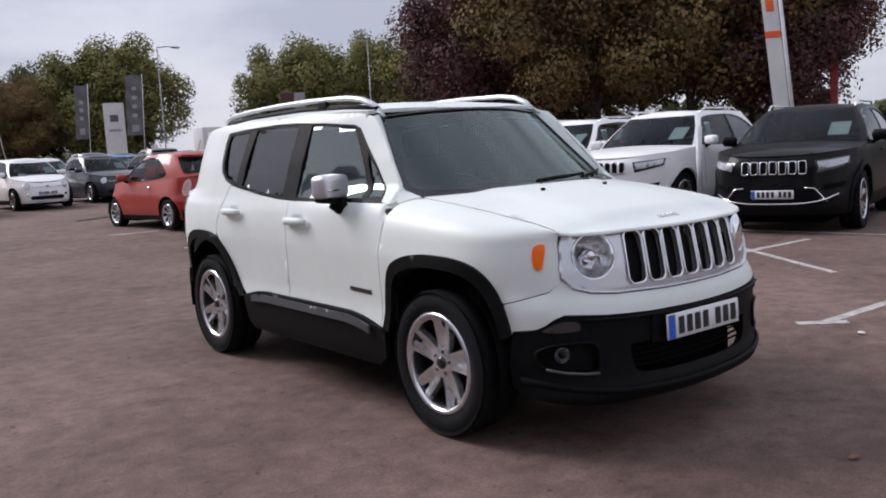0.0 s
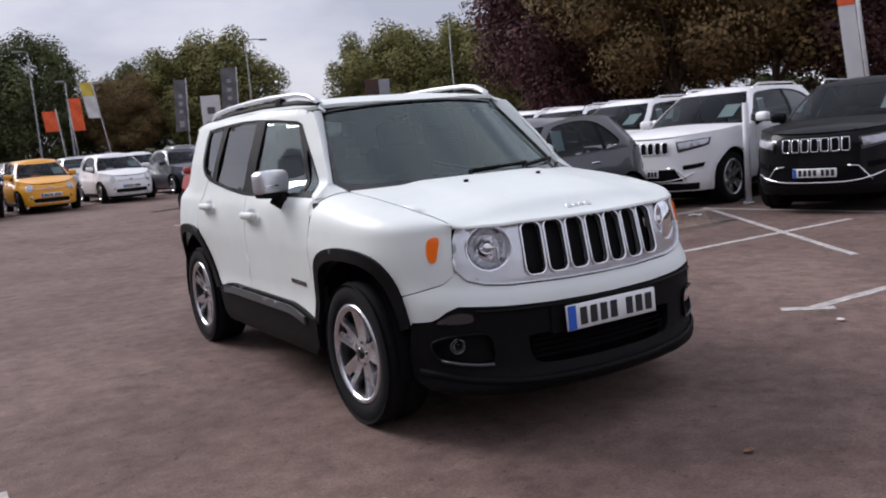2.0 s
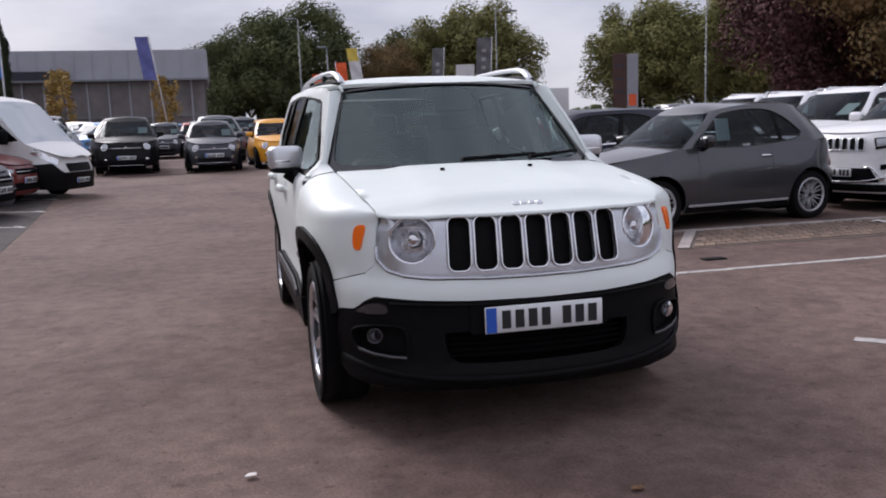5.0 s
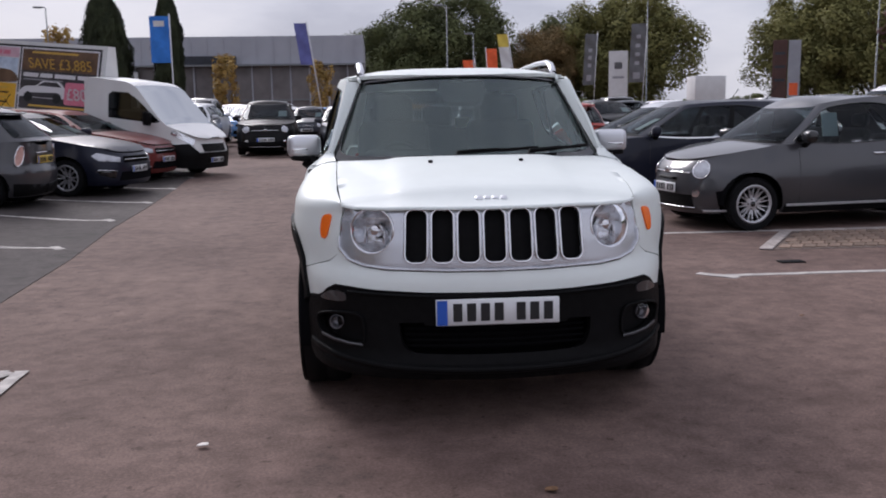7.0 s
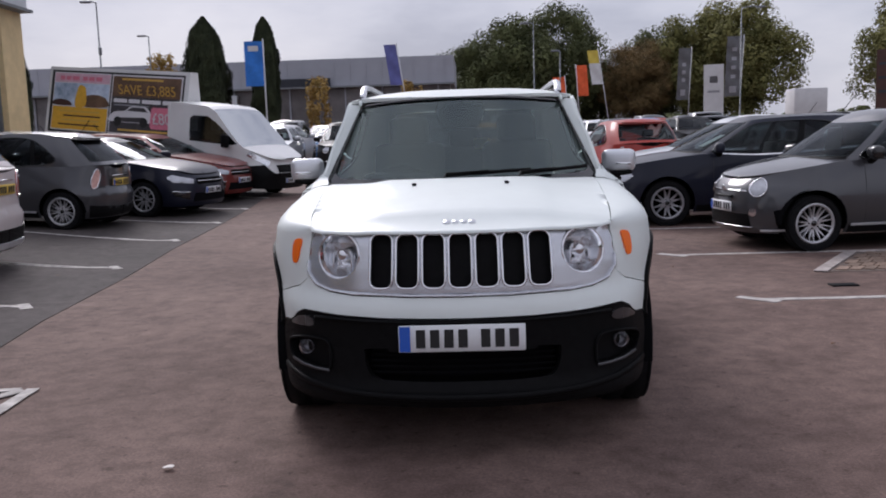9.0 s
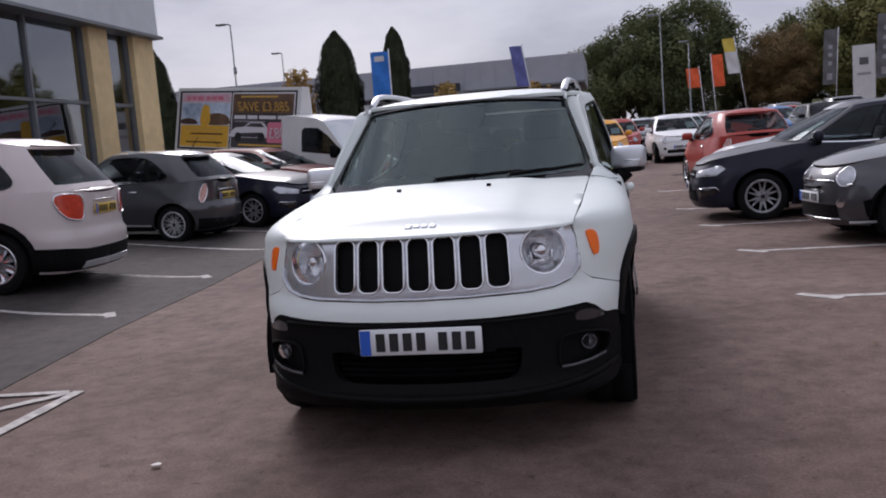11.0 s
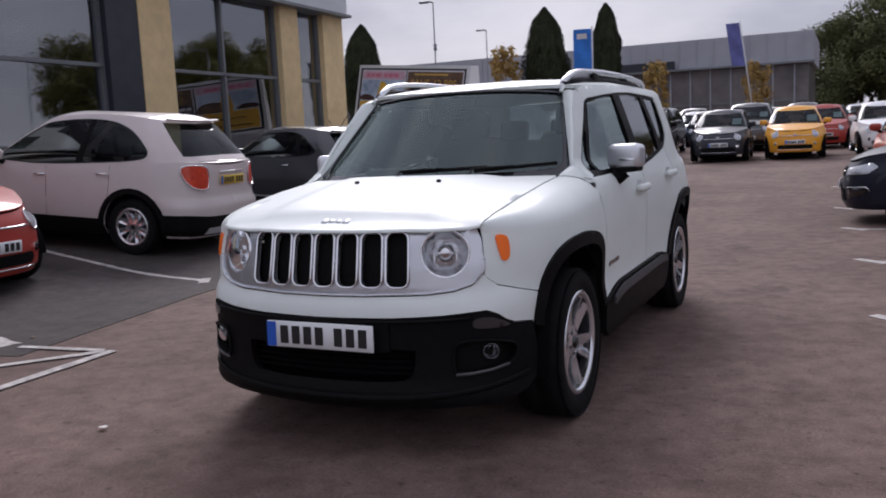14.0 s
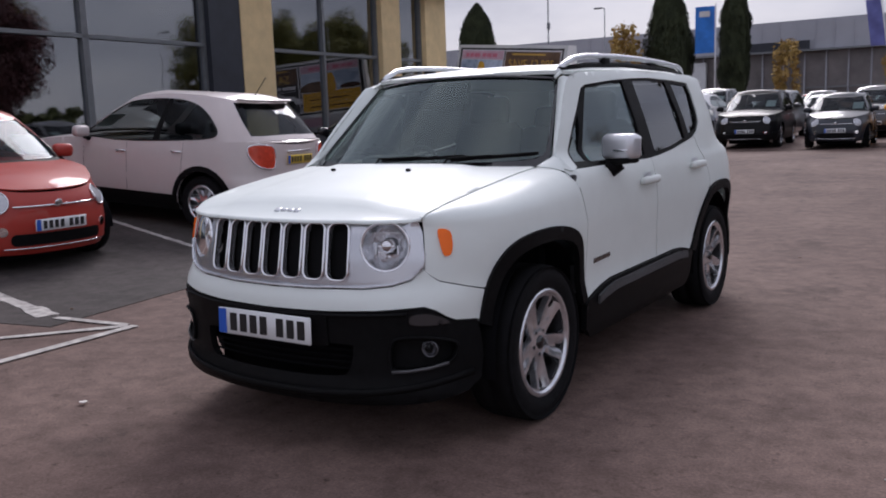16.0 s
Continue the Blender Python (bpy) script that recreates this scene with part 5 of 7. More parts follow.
        for g in (1, -1):
            for j, y in enumerate(joints if near else []):
                pts = [skin(g * Y(y + (0.05 if j == 2 else 0) * (z - 0.3)), z, -0.0015) for z in np.linspace(zb + 0.10, top(y) - 0.01, 7)]
                part("door_joint", tube(pts, 0.004, n=5), M_INK, car)
            for y in ([] if not near else [0.34] if doors == 2 else [-0.12, 0.80]):
                z = top(y) - 0.11
                part("door_handle", tube([skin(g * Y(y + t * 0.17), z, 0.006 + 0.022 * math.sin(math.pi * t)) for t in (0, 0.25, 0.5, 0.75, 1)], 0.010, 0.012, 8), M_CHROME if style.startswith("city") else color, car)
            mx, my, mz = skin(g * Y(bf + 0.50), top(bf + 0.5))
            mirror = part("door_mirror", moved(box(0, 0, 0, 0.215, 0.13, 0.145, 0.05, 3), pose(mx + g * 0.11, my - 0.02, mz + 0.085, 0, 0, g * -10)), M_GLOSSBLK if dark_mirror else color, car)
            if near:
                part("mirror_stalk", tube([(mx - g * 0.02, my, mz - 0.02), (mx + g * 0.09, my - 0.01, mz + 0.035)], 0.042, 0.03, 8), M_PLASTIC, mirror)
        # nose and tail by style
        zc = nose_z
        if style.startswith("city"):
            for g in (1, -1):
                patch("headlamp", circle(g * X(0.66 * w), zc - 0.075, 0.102, 24, 0.096), 0.012, M_LAMPK, "round headlamp", 0.03)
                if not near:
                    continue
                ring = [skin(s, z, 0.014) for s, z in circle(g * X(0.66 * w), zc - 0.075, 0.102, 24, 0.096)]
                part("lamp_ring", tube(ring + ring[:1], 0.007, n=6, up=(0, 1, 0.01), caps=False), M_CHROME, car)
                patch("fog_lamp", circle(g * X(0.62 * w), 0.42, 0.045, 16), 0.010, M_CHROME, "", 0.02)
            patch("lower_intake", rounded(0, 0.335, 0.92, 0.11, 0.05), 0.008, M_PLASTIC)
            for z, lo, hi in ((zc - 0.115, -0.42, 0.42),):
                pts = [skin(X(x), z, 0.014) for x in np.linspace(lo, hi, 11)]
                part("nose_bar", tube(pts, 0.009, n=6), M_CHROME, car, "chrome nose bar")
            m = Matrix.Translation(skin(0, zc - 0.10, 0.02)) @ Matrix.Rotation(-math.pi / 2, 4, "Z") @ Matrix.Rotation(0.3, 4, "Y")
            part("nose_badge", moved(lathe([(0.0005, 0.012), (0.034, 0.010), (0.042, 0.0)], 20), m), M_CHROME, car)
            if near:
                part("lip_bar", tube([skin(X(x), 0.255, 0.012) for x in np.linspace(-0.5, 0.5, 11)], 0.007, n=6), M_CHROME, car)
            if dark_mirror:
                patch("splitter", [(X(0.60 * w * t), zb + 0.05) for t in (-1, -0.5, 0, 0.5, 1)] + [(X(0.56 * w * t), 0.40) for t in (1, 0.5, -0.5, -1)], 0.010, M_PLASTIC)
                twin("corner_vent", [(X(0.82 * w), 0.28), (X(0.80 * w), 0.44), (Y(yf + 0.34), 0.46), (Y(yf + 0.38), 0.30)], 0.012, M_DARK)
                twin("splitter_edge", [(X(0.70 * w), zb + 0.02), (Y(yf + 0.42), zb + 0.03), (Y(yf + 0.42), zb + 0.05), (X(0.70 * w), zb + 0.04)], 0.026, M_SATIN)
                twin("skirt_edge", [(Y(-wb / 2 + ra * 1.1), zb + 0.075), (Y(wb / 2 - ra * 1.1), zb + 0.075), (Y(wb / 2 - ra * 1.1), zb + 0.10), (Y(-wb / 2 + ra * 1.1), zb + 0.10)], 0.022, M_SATIN)
                part("badge_bar", tube([skin(X(x), zc - 0.185, 0.012) for x in np.linspace(-0.2, 0.2, 7)], 0.022, 0.016, 6), M_PLASTIC, car)
            plate_z = 0.47
        elif style == "suv":
            slot = rounded(0, 0, 0.088, 0.160, 0.022)
            for c in range(-3, 4):
                s0 = 0.118 * c
                pts = [(s0 + s, zc - 0.125 + z) for s, z in slot]
                patch("grille_slot", pts, 0.008, M_DARK, "", 0.012, 0.05)
                ring = [skin(s, z, 0.012) for s, z in pts]
                part("slot_ring", tube(ring + ring[:1], 0.0085, n=6, up=(0, 1, 0.01), caps=False), M_CHROME, car)
            twin("lamp_surround", [(X(0.53 * w), zc - 0.045), (Y(yf + 0.46), zc - 0.005), (Y(yf + 0.40), zc - 0.11), (X(0.56 * w), zc - 0.20)], 0.010, M_GLOSSBLK, "", 0.02)
            twin("headlamp", [(X(0.56 * w), zc - 0.060), (Y(yf + 0.42), zc - 0.018), (Y(yf + 0.37), zc - 0.09), (X(0.58 * w), zc - 0.16)], 0.018, M_LAMPK, "slim clear headlamp", 0.02)
            patch("lower_intake", [(-X(0.62 * w), 0.40), (-X(0.50 * w), 0.58), (X(0.50 * w), 0.58), (X(0.62 * w), 0.40)], 0.008, M_DARK)
            for g in (1, -1):
                part("intake_trim", tube([skin(g * X(0.40 * w), 0.60, 0.016), skin(g * X(0.52 * w), 0.59, 0.016), skin(g * X(0.60 * w), 0.50, 0.018), skin(g * X(0.66 * w), 0.42, 0.02)], 0.010, n=6), M_CHROME, car)
            twin("fog_nest", [(X(0.62 * w), 0.56), (X(0.62 * w), 0.63), (X(0.86 * w), 0.66), (X(0.84 * w), 0.60)], 0.010, M_DARK)
            part("lip_bar", tube([skin(X(x), 0.40 + 0.10 * (abs(x) / 0.7) ** 4, 0.022) for x in np.linspace(-0.72, 0.72, 15)], 0.018, 0.012, 6), M_CHROME, car)
            low = [(X(0.8 * w * t), zb + 0.02) for t in (-1, -0.5, 0, 0.5, 1)] + [(X(0.8 * w * t), 0.37) for t in (1, 0.5, 0, -0.5, -1)]
            patch("lower_bumper", low, 0.012, M_PLASTIC)
            plate_z = 0.52
        else:
            patch("grille", rounded(0, zc - 0.10, 0.86, 0.11, 0.04), 0.008, M_DARK, "", 0.012)
            part("grille_bar", tube([skin(X(x), zc - 0.10, 0.012) for x in np.linspace(-0.42, 0.42, 9)], 0.008, n=6), M_CHROME, car)
            twin("headlamp", [(X(0.56 * w), zc - 0.06), (Y(yf + 0.34), zc + 0.02), (Y(yf + 0.42), zc - 0.03), (Y(yf + 0.30), zc - 0.115), (X(0.58 * w), zc - 0.14)], 0.012, M_LAMPK, "swept clear headlamp", 0.02)
            patch("lower_intake", [(-X(0.62 * w), 0.28), (-X(0.56 * w), 0.43), (X(0.56 * w), 0.43), (X(0.62 * w), 0.28)], 0.008, M_DARK)
            if near:
              twin("fog_nest", [(X(0.70 * w), 0.32), (X(0.68 * w), 0.44), (Y(yf + 0.32), 0.46), (Y(yf + 0.28), 0.38)], 0.010, M_GLOSSBLK)
            for g in (1, -1) if near else ():
                part("fog_trim", tube([skin(g * X(0.68 * w), 0.45, 0.016), skin(g * Y(yf + 0.30), 0.47, 0.018), skin(g * Y(yf + 0.34), 0.42, 0.018)], 0.008, n=6), M_CHROME, car)
            plate_z = 0.47
        px, py, pz = skin(0, plate_z, 0.022)
        bars_plate(car, 0.52, 0.111, Matrix.Translation((0, py, pz)), few=not near)
        # tail
        zt = belt_r - (0.10 if style == "city_x" else 0.16)
        lamp = [(P.end - 0.66 * w, zt + 0.10), (P.end - 0.84 * w - 0.06, zt + 0.12), (P.end - 0.84 * w - 0.12, zt - 0.03), (P.end - 0.72 * w, zt - 0.13), (P.end - 0.62 * w, zt - 0.05)]
        if style.startswith("city") and style != "city_x":
            lamp = [(P.end - 0.76 * w + 0.075 * math.cos(a) + 0.12 * math.sin(a) * 0.4, zt - 0.02 + 0.150 * math.sin(a)) for a in np.linspace(0, 2 * math.pi, 14, endpoint=False)]
        if style == "city_x":
            lamp = [(P.end - 0.52 * w, zt + 0.04), (P.end - 0.70 * w, zt + 0.085), (P.end - 0.92 * w, zt + 0.07), (P.end - 0.93 * w, zt - 0.03), (P.end - 0.78 * w, zt - 0.17), (P.end - 0.53 * w, zt - 0.19)]
            twin("rear_cladding", [(Y(wb / 2 + ra * 1.0), zb + 0.03), (P.end - 0.005, zb + 0.03), (P.end - 0.005, 0.47), (P.end - 0.5 * w, 0.47), (P.end - 0.85 * w, 0.50), (Y(wb / 2 + ra * 1.06), 0.50)], 0.016, M_PLASTIC, "", 0.02)
            twin("skid_strip", [(P.end - 0.62 * w, zb + 0.04), (P.end - 0.005, zb + 0.04), (P.end - 0.005, 0.33), (P.end - 0.56 * w, 0.33)], 0.030, M_SATIN, "silver skid strip", 0.012)
            twin("front_cladding", [(0.005, zb + 0.03), (Y(-wb / 2 - ra * 1.0), zb + 0.03), (Y(-wb / 2 - ra * 1.06), 0.46), (X(0.6 * w), 0.40), (0.005, 0.40)], 0.016, M_PLASTIC, "", 0.02)
        lamp = smooth_line(lamp, 3, True)
        for g in (1, -1):
            patch("tail_lamp", [(g * s, z) for s, z in lamp], 0.014, M_PALELENS if color in (M_RED, M_GREY) else M_REDLENS, "tail lamp", 0.02, 0.04)
            if style.startswith("city") and near:
                ring = [skin(g * s, z, 0.014) for s, z in lamp]
                part("tail_lamp_ring", tube(ring + ring[:1], 0.008, n=6, up=(0, 1, 0.01), caps=False), M_CHROME, car)
        rb = [(P.end - X(0.80 * w) * 1.0, zb + 0.02), (P.end - 0.02, zb + 0.02), (P.end - 0.02, 0.36), (P.end - X(0.80 * w), 0.40)]
        twin("rear_diffuser", rb, 0.012, M_PLASTIC)
        px, py, pz = skin(P.end, 0.90 if style == "city_x" else 0.74, 0.022)
        if near:
            bars_plate(car, 0.52, 0.111, Matrix.Translation((0, py, pz)) @ Matrix.Rotation(math.pi, 4, "Z"), True, True, "rear_plate")
        if near:
            part("aerial", tube([(0, rr - 0.15, H - 0.03), (0, rr + 0.02, H + 0.20)], 0.006, n=5), M_PLASTIC, car)
            part("tail_handle", tube([skin(P.end - 0.24, pz + 0.10, 0.02), skin(P.end, pz + 0.105, 0.03), (-skin(P.end - 0.24, pz + 0.10, 0.02)[0], *skin(P.end - 0.24, pz + 0.10, 0.02)[1:])], 0.014, 0.010, 6), M_CHROME, car)
        spo = [wall(e - 2.6 + 2.6 * t, 0.985) + Vector((0, 0.0, 0.0)) for t in (0, 0.25, 0.5, 0.75, 1)]
        spo = [Vector((p.x, p.y + 0.06, p.z + 0.012)) for p in spo]
        part("roof_spoiler", tube(spo + [Vector((-p.x, p.y, p.z)) for p in reversed(spo[:-1])], 0.055, 0.014, 8, up=(0, 0, 1)), color, car)
        if rails:
            for g in (1, -1):
                part("roof_rail", tube([(g * wr * 0.93, rf + 0.25, H - 0.06), (g * wr * 0.95, rf + 0.40, H + 0.015), (g * wr * 0.95, rr - 0.5, H + 0.015), (g * wr * 0.93, rr - 0.3, H - 0.05)], 0.016, n=6), M_CHROME, car)
        if cards:
            p0 = wall(1.9, 0.42)
            d = (wall(1.9, 0.6) - p0).normalized()
            rot = Matrix.Rotation(math.atan2(d.y, d.z) * -1.0, 4, "X")
            part("price_card", moved(box(0, 0, 0, 0.26, 0.004, 0.34), Matrix.Translation(p0 + Vector((0, 0.06, -0.02))) @ rot), M_PAPER, car, "pale price card behind the screen")

    def place(self, x, y, turn, copy=False, dz=0.0):
        """turn: degrees that the nose swings to the left from -y."""
        tilt = math.degrees(math.atan((ground_z(x - 1, y) - ground_z(x + 1, y)) / 2)) * math.sin(radians(turn)) if x < -5.5 and abs(y) < 18 else 0.0
        m = pose(x, y, ground_z(x, y) + dz, 0, 0, turn) @ pose(0, 0, 0, tilt)
        if copy:
            return copy_thing(self.car, m)
        self.car.matrix_world = m
        return self.car


W_CITY = WheelKit(0.300, 0.205, 0.185, 8, False, 0.38)
W_DARKMESH = WheelKit(0.300, 0.212, 0.195, 9, "mesh", 0.33, mat("shaded_alloy", (0.50, 0.50, 0.52), 0.25, metal=0.5, vary=0.06, scale=14))
W_X = WheelKit(0.335, 0.222, 0.205, 8, True)
W_HATCH = WheelKit(0.318, 0.222, 0.205, 6, "mesh", 0.40, mat("dark_alloy", (0.34, 0.34, 0.36), 0.3, metal=0.5, vary=0.06, scale=14))
W_SUV = WheelKit(0.385, 0.265, 0.25, 5, True)
W_FAR = WheelKit(0.305, 0.205, 0.19, 7, False, 0.5, fine=False)

# bays beyond the lane, cars nose out towards it
CarKit("city_car", "dark grey city car with mesh alloys in a marked bay", M_GREY, W_DARKMESH, group="small hatchbacks", cards=0, side_card=True, dark_mirror=True).place(4.69, 4.53, -82)
HATCH = dict(L=4.45, W=1.79, H=1.50, wb=2.64, fo=0.88, nose_z=0.74, cowl=(-0.88, 0.98), belt=0.95, belt_r=1.03, tail_z=0.98, bf=-1.12, rf=-0.22, rr=1.45, br=1.88, wr=0.57, rake=0.09, style="hatch", doors=4)
CarKit("hatchback", "navy blue family hatchback with bright alloys in a bay", M_NAVY, W_HATCH, **HATCH).place(4.10, 7.25, -92)
CarKit("hatchback", "silver hatchback parked in a marked bay", M_SILVER, W_HATCH, **HATCH).place(4.6, 9.8, -91)
CarKit("city_car", "coral red city car seen from behind on asphalt", M_RED, W_CITY, group="small hatchbacks").place(3.33, 13.06, 187)
SUVD = dict(L=4.82, W=1.94, H=1.76, wb=2.91, fo=0.92, zb=0.25, nose_z=1.02, cowl=(-0.92, 1.16), belt=1.14, belt_r=1.20, tail_z=1.15, bf=-1.18, rf=-0.36, rr=1.75, br=2.18, wr=0.64, rake=0.07, style="suv", doors=4, clad="body", rails=True, privacy=True, side_card=True)
CarKit("large_suv", "white large SUV with chrome seven-slot grille and roof rails", M_WHITE2, W_SUV, group="white off-road cars", **SUVD).place(9.12, 4.98, -79)
CarKit("large_suv", "white large SUV parked beside others under trees", M_WHITE2, W_SUV, group="white off-road cars", **SUVD).place(9.75, 7.75, -81)
white_suv = CarKit("large_suv", "white large SUV with a card in its side window", M_WHITE2, W_SUV, group="white off-road cars", **SUVD)
white_suv.place(10.6, 10.6, -82)
white_suv.place(11.4, 13.4, -82, True)
CHER = dict(SUVD, L=4.62, W=1.86, H=1.68, wb=2.70, fo=0.93, nose_z=0.98, cowl=(-0.86, 1.12), belt=1.10, bf=-1.15, rf=-0.32, rr=1.6, br=1.98, clad=True)
CarKit("medium_suv", "black medium SUV with chrome-ringed grille slots", M_BLACKP, W_SUV, **CHER).place(8.98, 2.32, -73)

# bays by the showroom
TURN_L = 12.7
CarKit("city_car", "coral red city car nose out in a showroom bay", M_RED, W_CITY, group="small hatchbacks").place(-6.9, 0.25, 89)
CITYX = dict(L=4.25, W=1.80, H=1.69, wb=2.57, fo=0.83, zb=0.22, nose_z=0.86, cowl=(-0.86, 1.04), belt=1.02, belt_r=1.10, tail_z=1.08, bf=-1.12, rf=-0.20, rr=1.56, br=2.02, wr=0.62, style="city_x", doors=4, clad=True, rake=0.11)
CarKit("crossover", "pearl white crossover with yellow rear plate, nose in", M_PEARL, W_X, group="crossovers", **CITYX).place(-7.15, 3.27, -83)
CarKit("city_car", "dark grey city car with roof spoiler, nose in", M_GREY, W_DARKMESH, group="small hatchbacks", dark_mirror=True).place(-7.35, 8.15, -93)
CarKit("hatchback", "dark navy coupe-like hatchback nose out in its bay", M_NAVY, W_HATCH, **dict(HATCH, H=1.42)).place(-6.95, 10.75, 90 - TURN_L)
CarKit("hatchback", "dark red hatchback nose out beside a van", M_DKRED, W_HATCH, **dict(HATCH, H=1.42)).place(-7.05, 13.35, 90 - TURN_L)

# the stock rows behind, noses towards the lane
far = dict(near=False)
CarKit("city_car", "yellow city car with a price card in the row", M_YELLOW, W_CITY, group="stock row").place(0.50, 22.6, 3)
CarKit("city_car", "dark slate city car with a price card", M_SLATE, W_CITY, group="stock row").place(-1.50, 22.2, 3)
CarKit("crossover", "black crossover with chrome nose bar in the row", M_BLACKP, W_X, group="stock row", **CITYX).place(-4.00, 22.9, 4)
CarKit("city_car", "white city car in the stock row", M_WHITE2, W_CITY, group="stock row").place(2.85, 23.8, 4)
fc = [CarKit("city_car", "dark blue-grey city car in the stock row", M_SLATE, W_FAR, group="stock row", **far),
      CarKit("hatchback", "silver hatchback in the stock rows", M_SILVER, W_FAR, group="stock row", **dict(HATCH, **far)),
      CarKit("hatchback", "white hatchback in the stock rows", M_WHITE2, W_FAR, group="stock row", **dict(HATCH, **far)),
      CarKit("hatchback", "blue hatchback in the stock rows", M_BLUE, W_FAR, group="stock row", **dict(HATCH, **far)),
      CarKit("hatchback", "black hatchback in the stock rows", M_BLACKP, W_FAR, group="stock row", **dict(HATCH, **far)),
      CarKit("city_car", "red city car in the stock rows", M_RED, W_FAR, group="stock row", **far),
      CarKit("city_car", "white city car in the stock rows", M_WHITE2, W_FAR, group="stock row", **far),
      CarKit("crossover", "grey crossover in the stock rows", M_GREY, W_FAR, group="stock row", **dict(CITYX, **far))]
rng = random.Random(7)
fc[0].place(5.25, 24.8, 5)
fc[1].place(-6.6, 23.0, 3)
fc[2].place(-9.1, 23.4, 2)
fc[3].place(-11.5, 23.8, 1)
fc[4].place(8.1, 26.4, 5)
fc[5].place(1.1, 28.2, 3)
fc[6].place(3.6, 29.0, 3)
fc[7].place(-1.3, 28.0, 3)
order = [1, 4, 2, 7, 3, 0, 2, 4, 1, 6, 5, 7]
count = 0
for row in range(5):
    y = 28.2 + 5.6 * row
    for k in range(-6, 15):
        x = 2.35 * k + 1.1 * (row % 2) + rng.uniform(-0.15, 0.15)
        if (row == 0 and -2.5 < x < 5.2) or x < -13 or abs(x) > 0.62 * (y + 14) or rng.random() < 0.03:
            continue
        fc[order[count % 12]].place(x, y + 0.10 * x + rng.uniform(-0.3, 0.3), rng.uniform(-2, 4) + (180 if rng.random() < 0.25 else 0), True)
        count += 1

# ---- ground and markings ----
gy = [-600, -40, 0, 8, 9, 10, 11, 12.5, 13.7, 15, 16.7, 18.5, 20.2, 22, 24, 26, 30, 40, 55, 70, 120, 600]
gverts = [(x, y, rise(y)) for y in gy for x in (-600, 600)]
solo("ground", (gverts, [(2 * i, 2 * i + 1, 2 * i + 3, 2 * i + 2) for i in range(len(gy) - 1)], [True] * (len(gy) - 1)), M_ASPH, "worn brown-grey asphalt car park", "ground", kind="structure")


def flat(pts, z, t=0.004):
    """A low slab with this outline whose top lies at z."""
    n = len(pts)
    v = [Vector((x, y, z + ground_z(x, y))) for x, y in pts] + [Vector((x, y, z - t + ground_z(x, y))) for x, y in pts]
    f = [tuple(range(n))] + [(i, n + i, n + (i + 1) % n, (i + 1) % n) for i in range(n)]
    return v, f, [False] * len(f)


def stripe(p, q, w):
    p, q = Vector(p), Vector(q)
    d = (q - p).normalized()
    s = Vector((-d.y, d.x)) * w / 2
    n = max(2, int((q - p).length / 0.12))
    rng2 = random.Random(int(p.x * 977 + p.y * 131))
    left, right_ = [], []
    for i in range(n + 1):
        c = p.lerp(q, i / n)
        left.append(c + s * (1 + rng2.uniform(-0.16, 0.10)))
        right_.append(c - s * (1 + rng2.uniform(-0.16, 0.10)))
    return list(reversed([tuple(a) for a in left])) + [tuple(a) for a in right_]


bay = [(-2.98, -1.25), (-3.12, -0.4), (-3.33, 0.9), (-3.52, 3.0), (-3.84, 5.4), (-4.35, 11.0), (-5.0, 17.4), (-5.6, 23.0), (-30, 28.0), (-30, -6.0), (-9.0, -2.5)]
solo("bay_surface", panel(bay, lambda x, y: (x, y, ground_z(x, y) + 0.005), 0.006, 0.6, back=False), M_ASPH2, "darker asphalt of the showroom bays", "pavement", kind="structure")
A_DIR, B_DIR = Vector((-0.2198, 0.9755)), Vector((-0.9755, 0.2198))


def marking(name, label, *stripes, z=0.0095):
    shape = join(*[flat(stripe(p, q, w), z + 0.0005 * i) for i, (p, q, w) in enumerate(stripes)])
    return solo(name, shape, M_LINE, label, "line", "bay lines", "structure")


for x, y in ((-3.79, 1.52), (-3.92, 3.72), (-4.13, 6.25), (-4.25, 8.67), (-4.41, 11.10), (-4.62, 13.65), (-4.80, 16.2)):
    p = Vector((x, y))
    marking("bay_line", "worn white bay line with a hooked end", (p, p + B_DIR * 4.6, 0.075), (p - A_DIR * 0.10 - B_DIR * 0.05, p + A_DIR * 0.12 + B_DIR * 0.06, 0.10))
marking("bay_line", "thick worn white bay line", ((-3.40, -1.02), (-8.0, 0.02), 0.11), ((-3.32, -1.06), (-3.72, -0.94), 0.16))
marking("hatch_line", "white corner marking on the lane", ((-2.43, -0.97), (-2.34, -3.6), 0.085), ((-2.47, -1.00), (-3.22, -1.90), 0.07), ((-2.50, -0.98), (-3.20, -1.07), 0.06), z=0.0105)
for y, x0, x1 in ((-1.40, 2.36, 7.4), (1.10, 2.24, 6.6), (3.61, 2.15, 7.1), (6.13, 2.02, 6.8), (8.62, 1.90, 6.6), (12.2, 1.80, 2.6)):
    d = -0.03
    marking("bay_line", "worn white bay line with a hooked end", ((x0, y), (x1, y + d), 0.085), ((x0 - 0.10, y + 0.13), (x0 + 0.14, y - 0.11), 0.10), z=0.004)
marking("bay_line", "long white line across the bays", ((4.4, -0.42), (7.15, 3.72), 0.08), z=0.006)
marking("bay_line", "white line before the off-road cars", ((7.05, 3.70), (7.65, -3.2), 0.07), z=0.0075)
M_TAR = mat("tar_seam", (0.034, 0.028, 0.026), 0.9, vary=0.3, scale=12, spec=0.05)


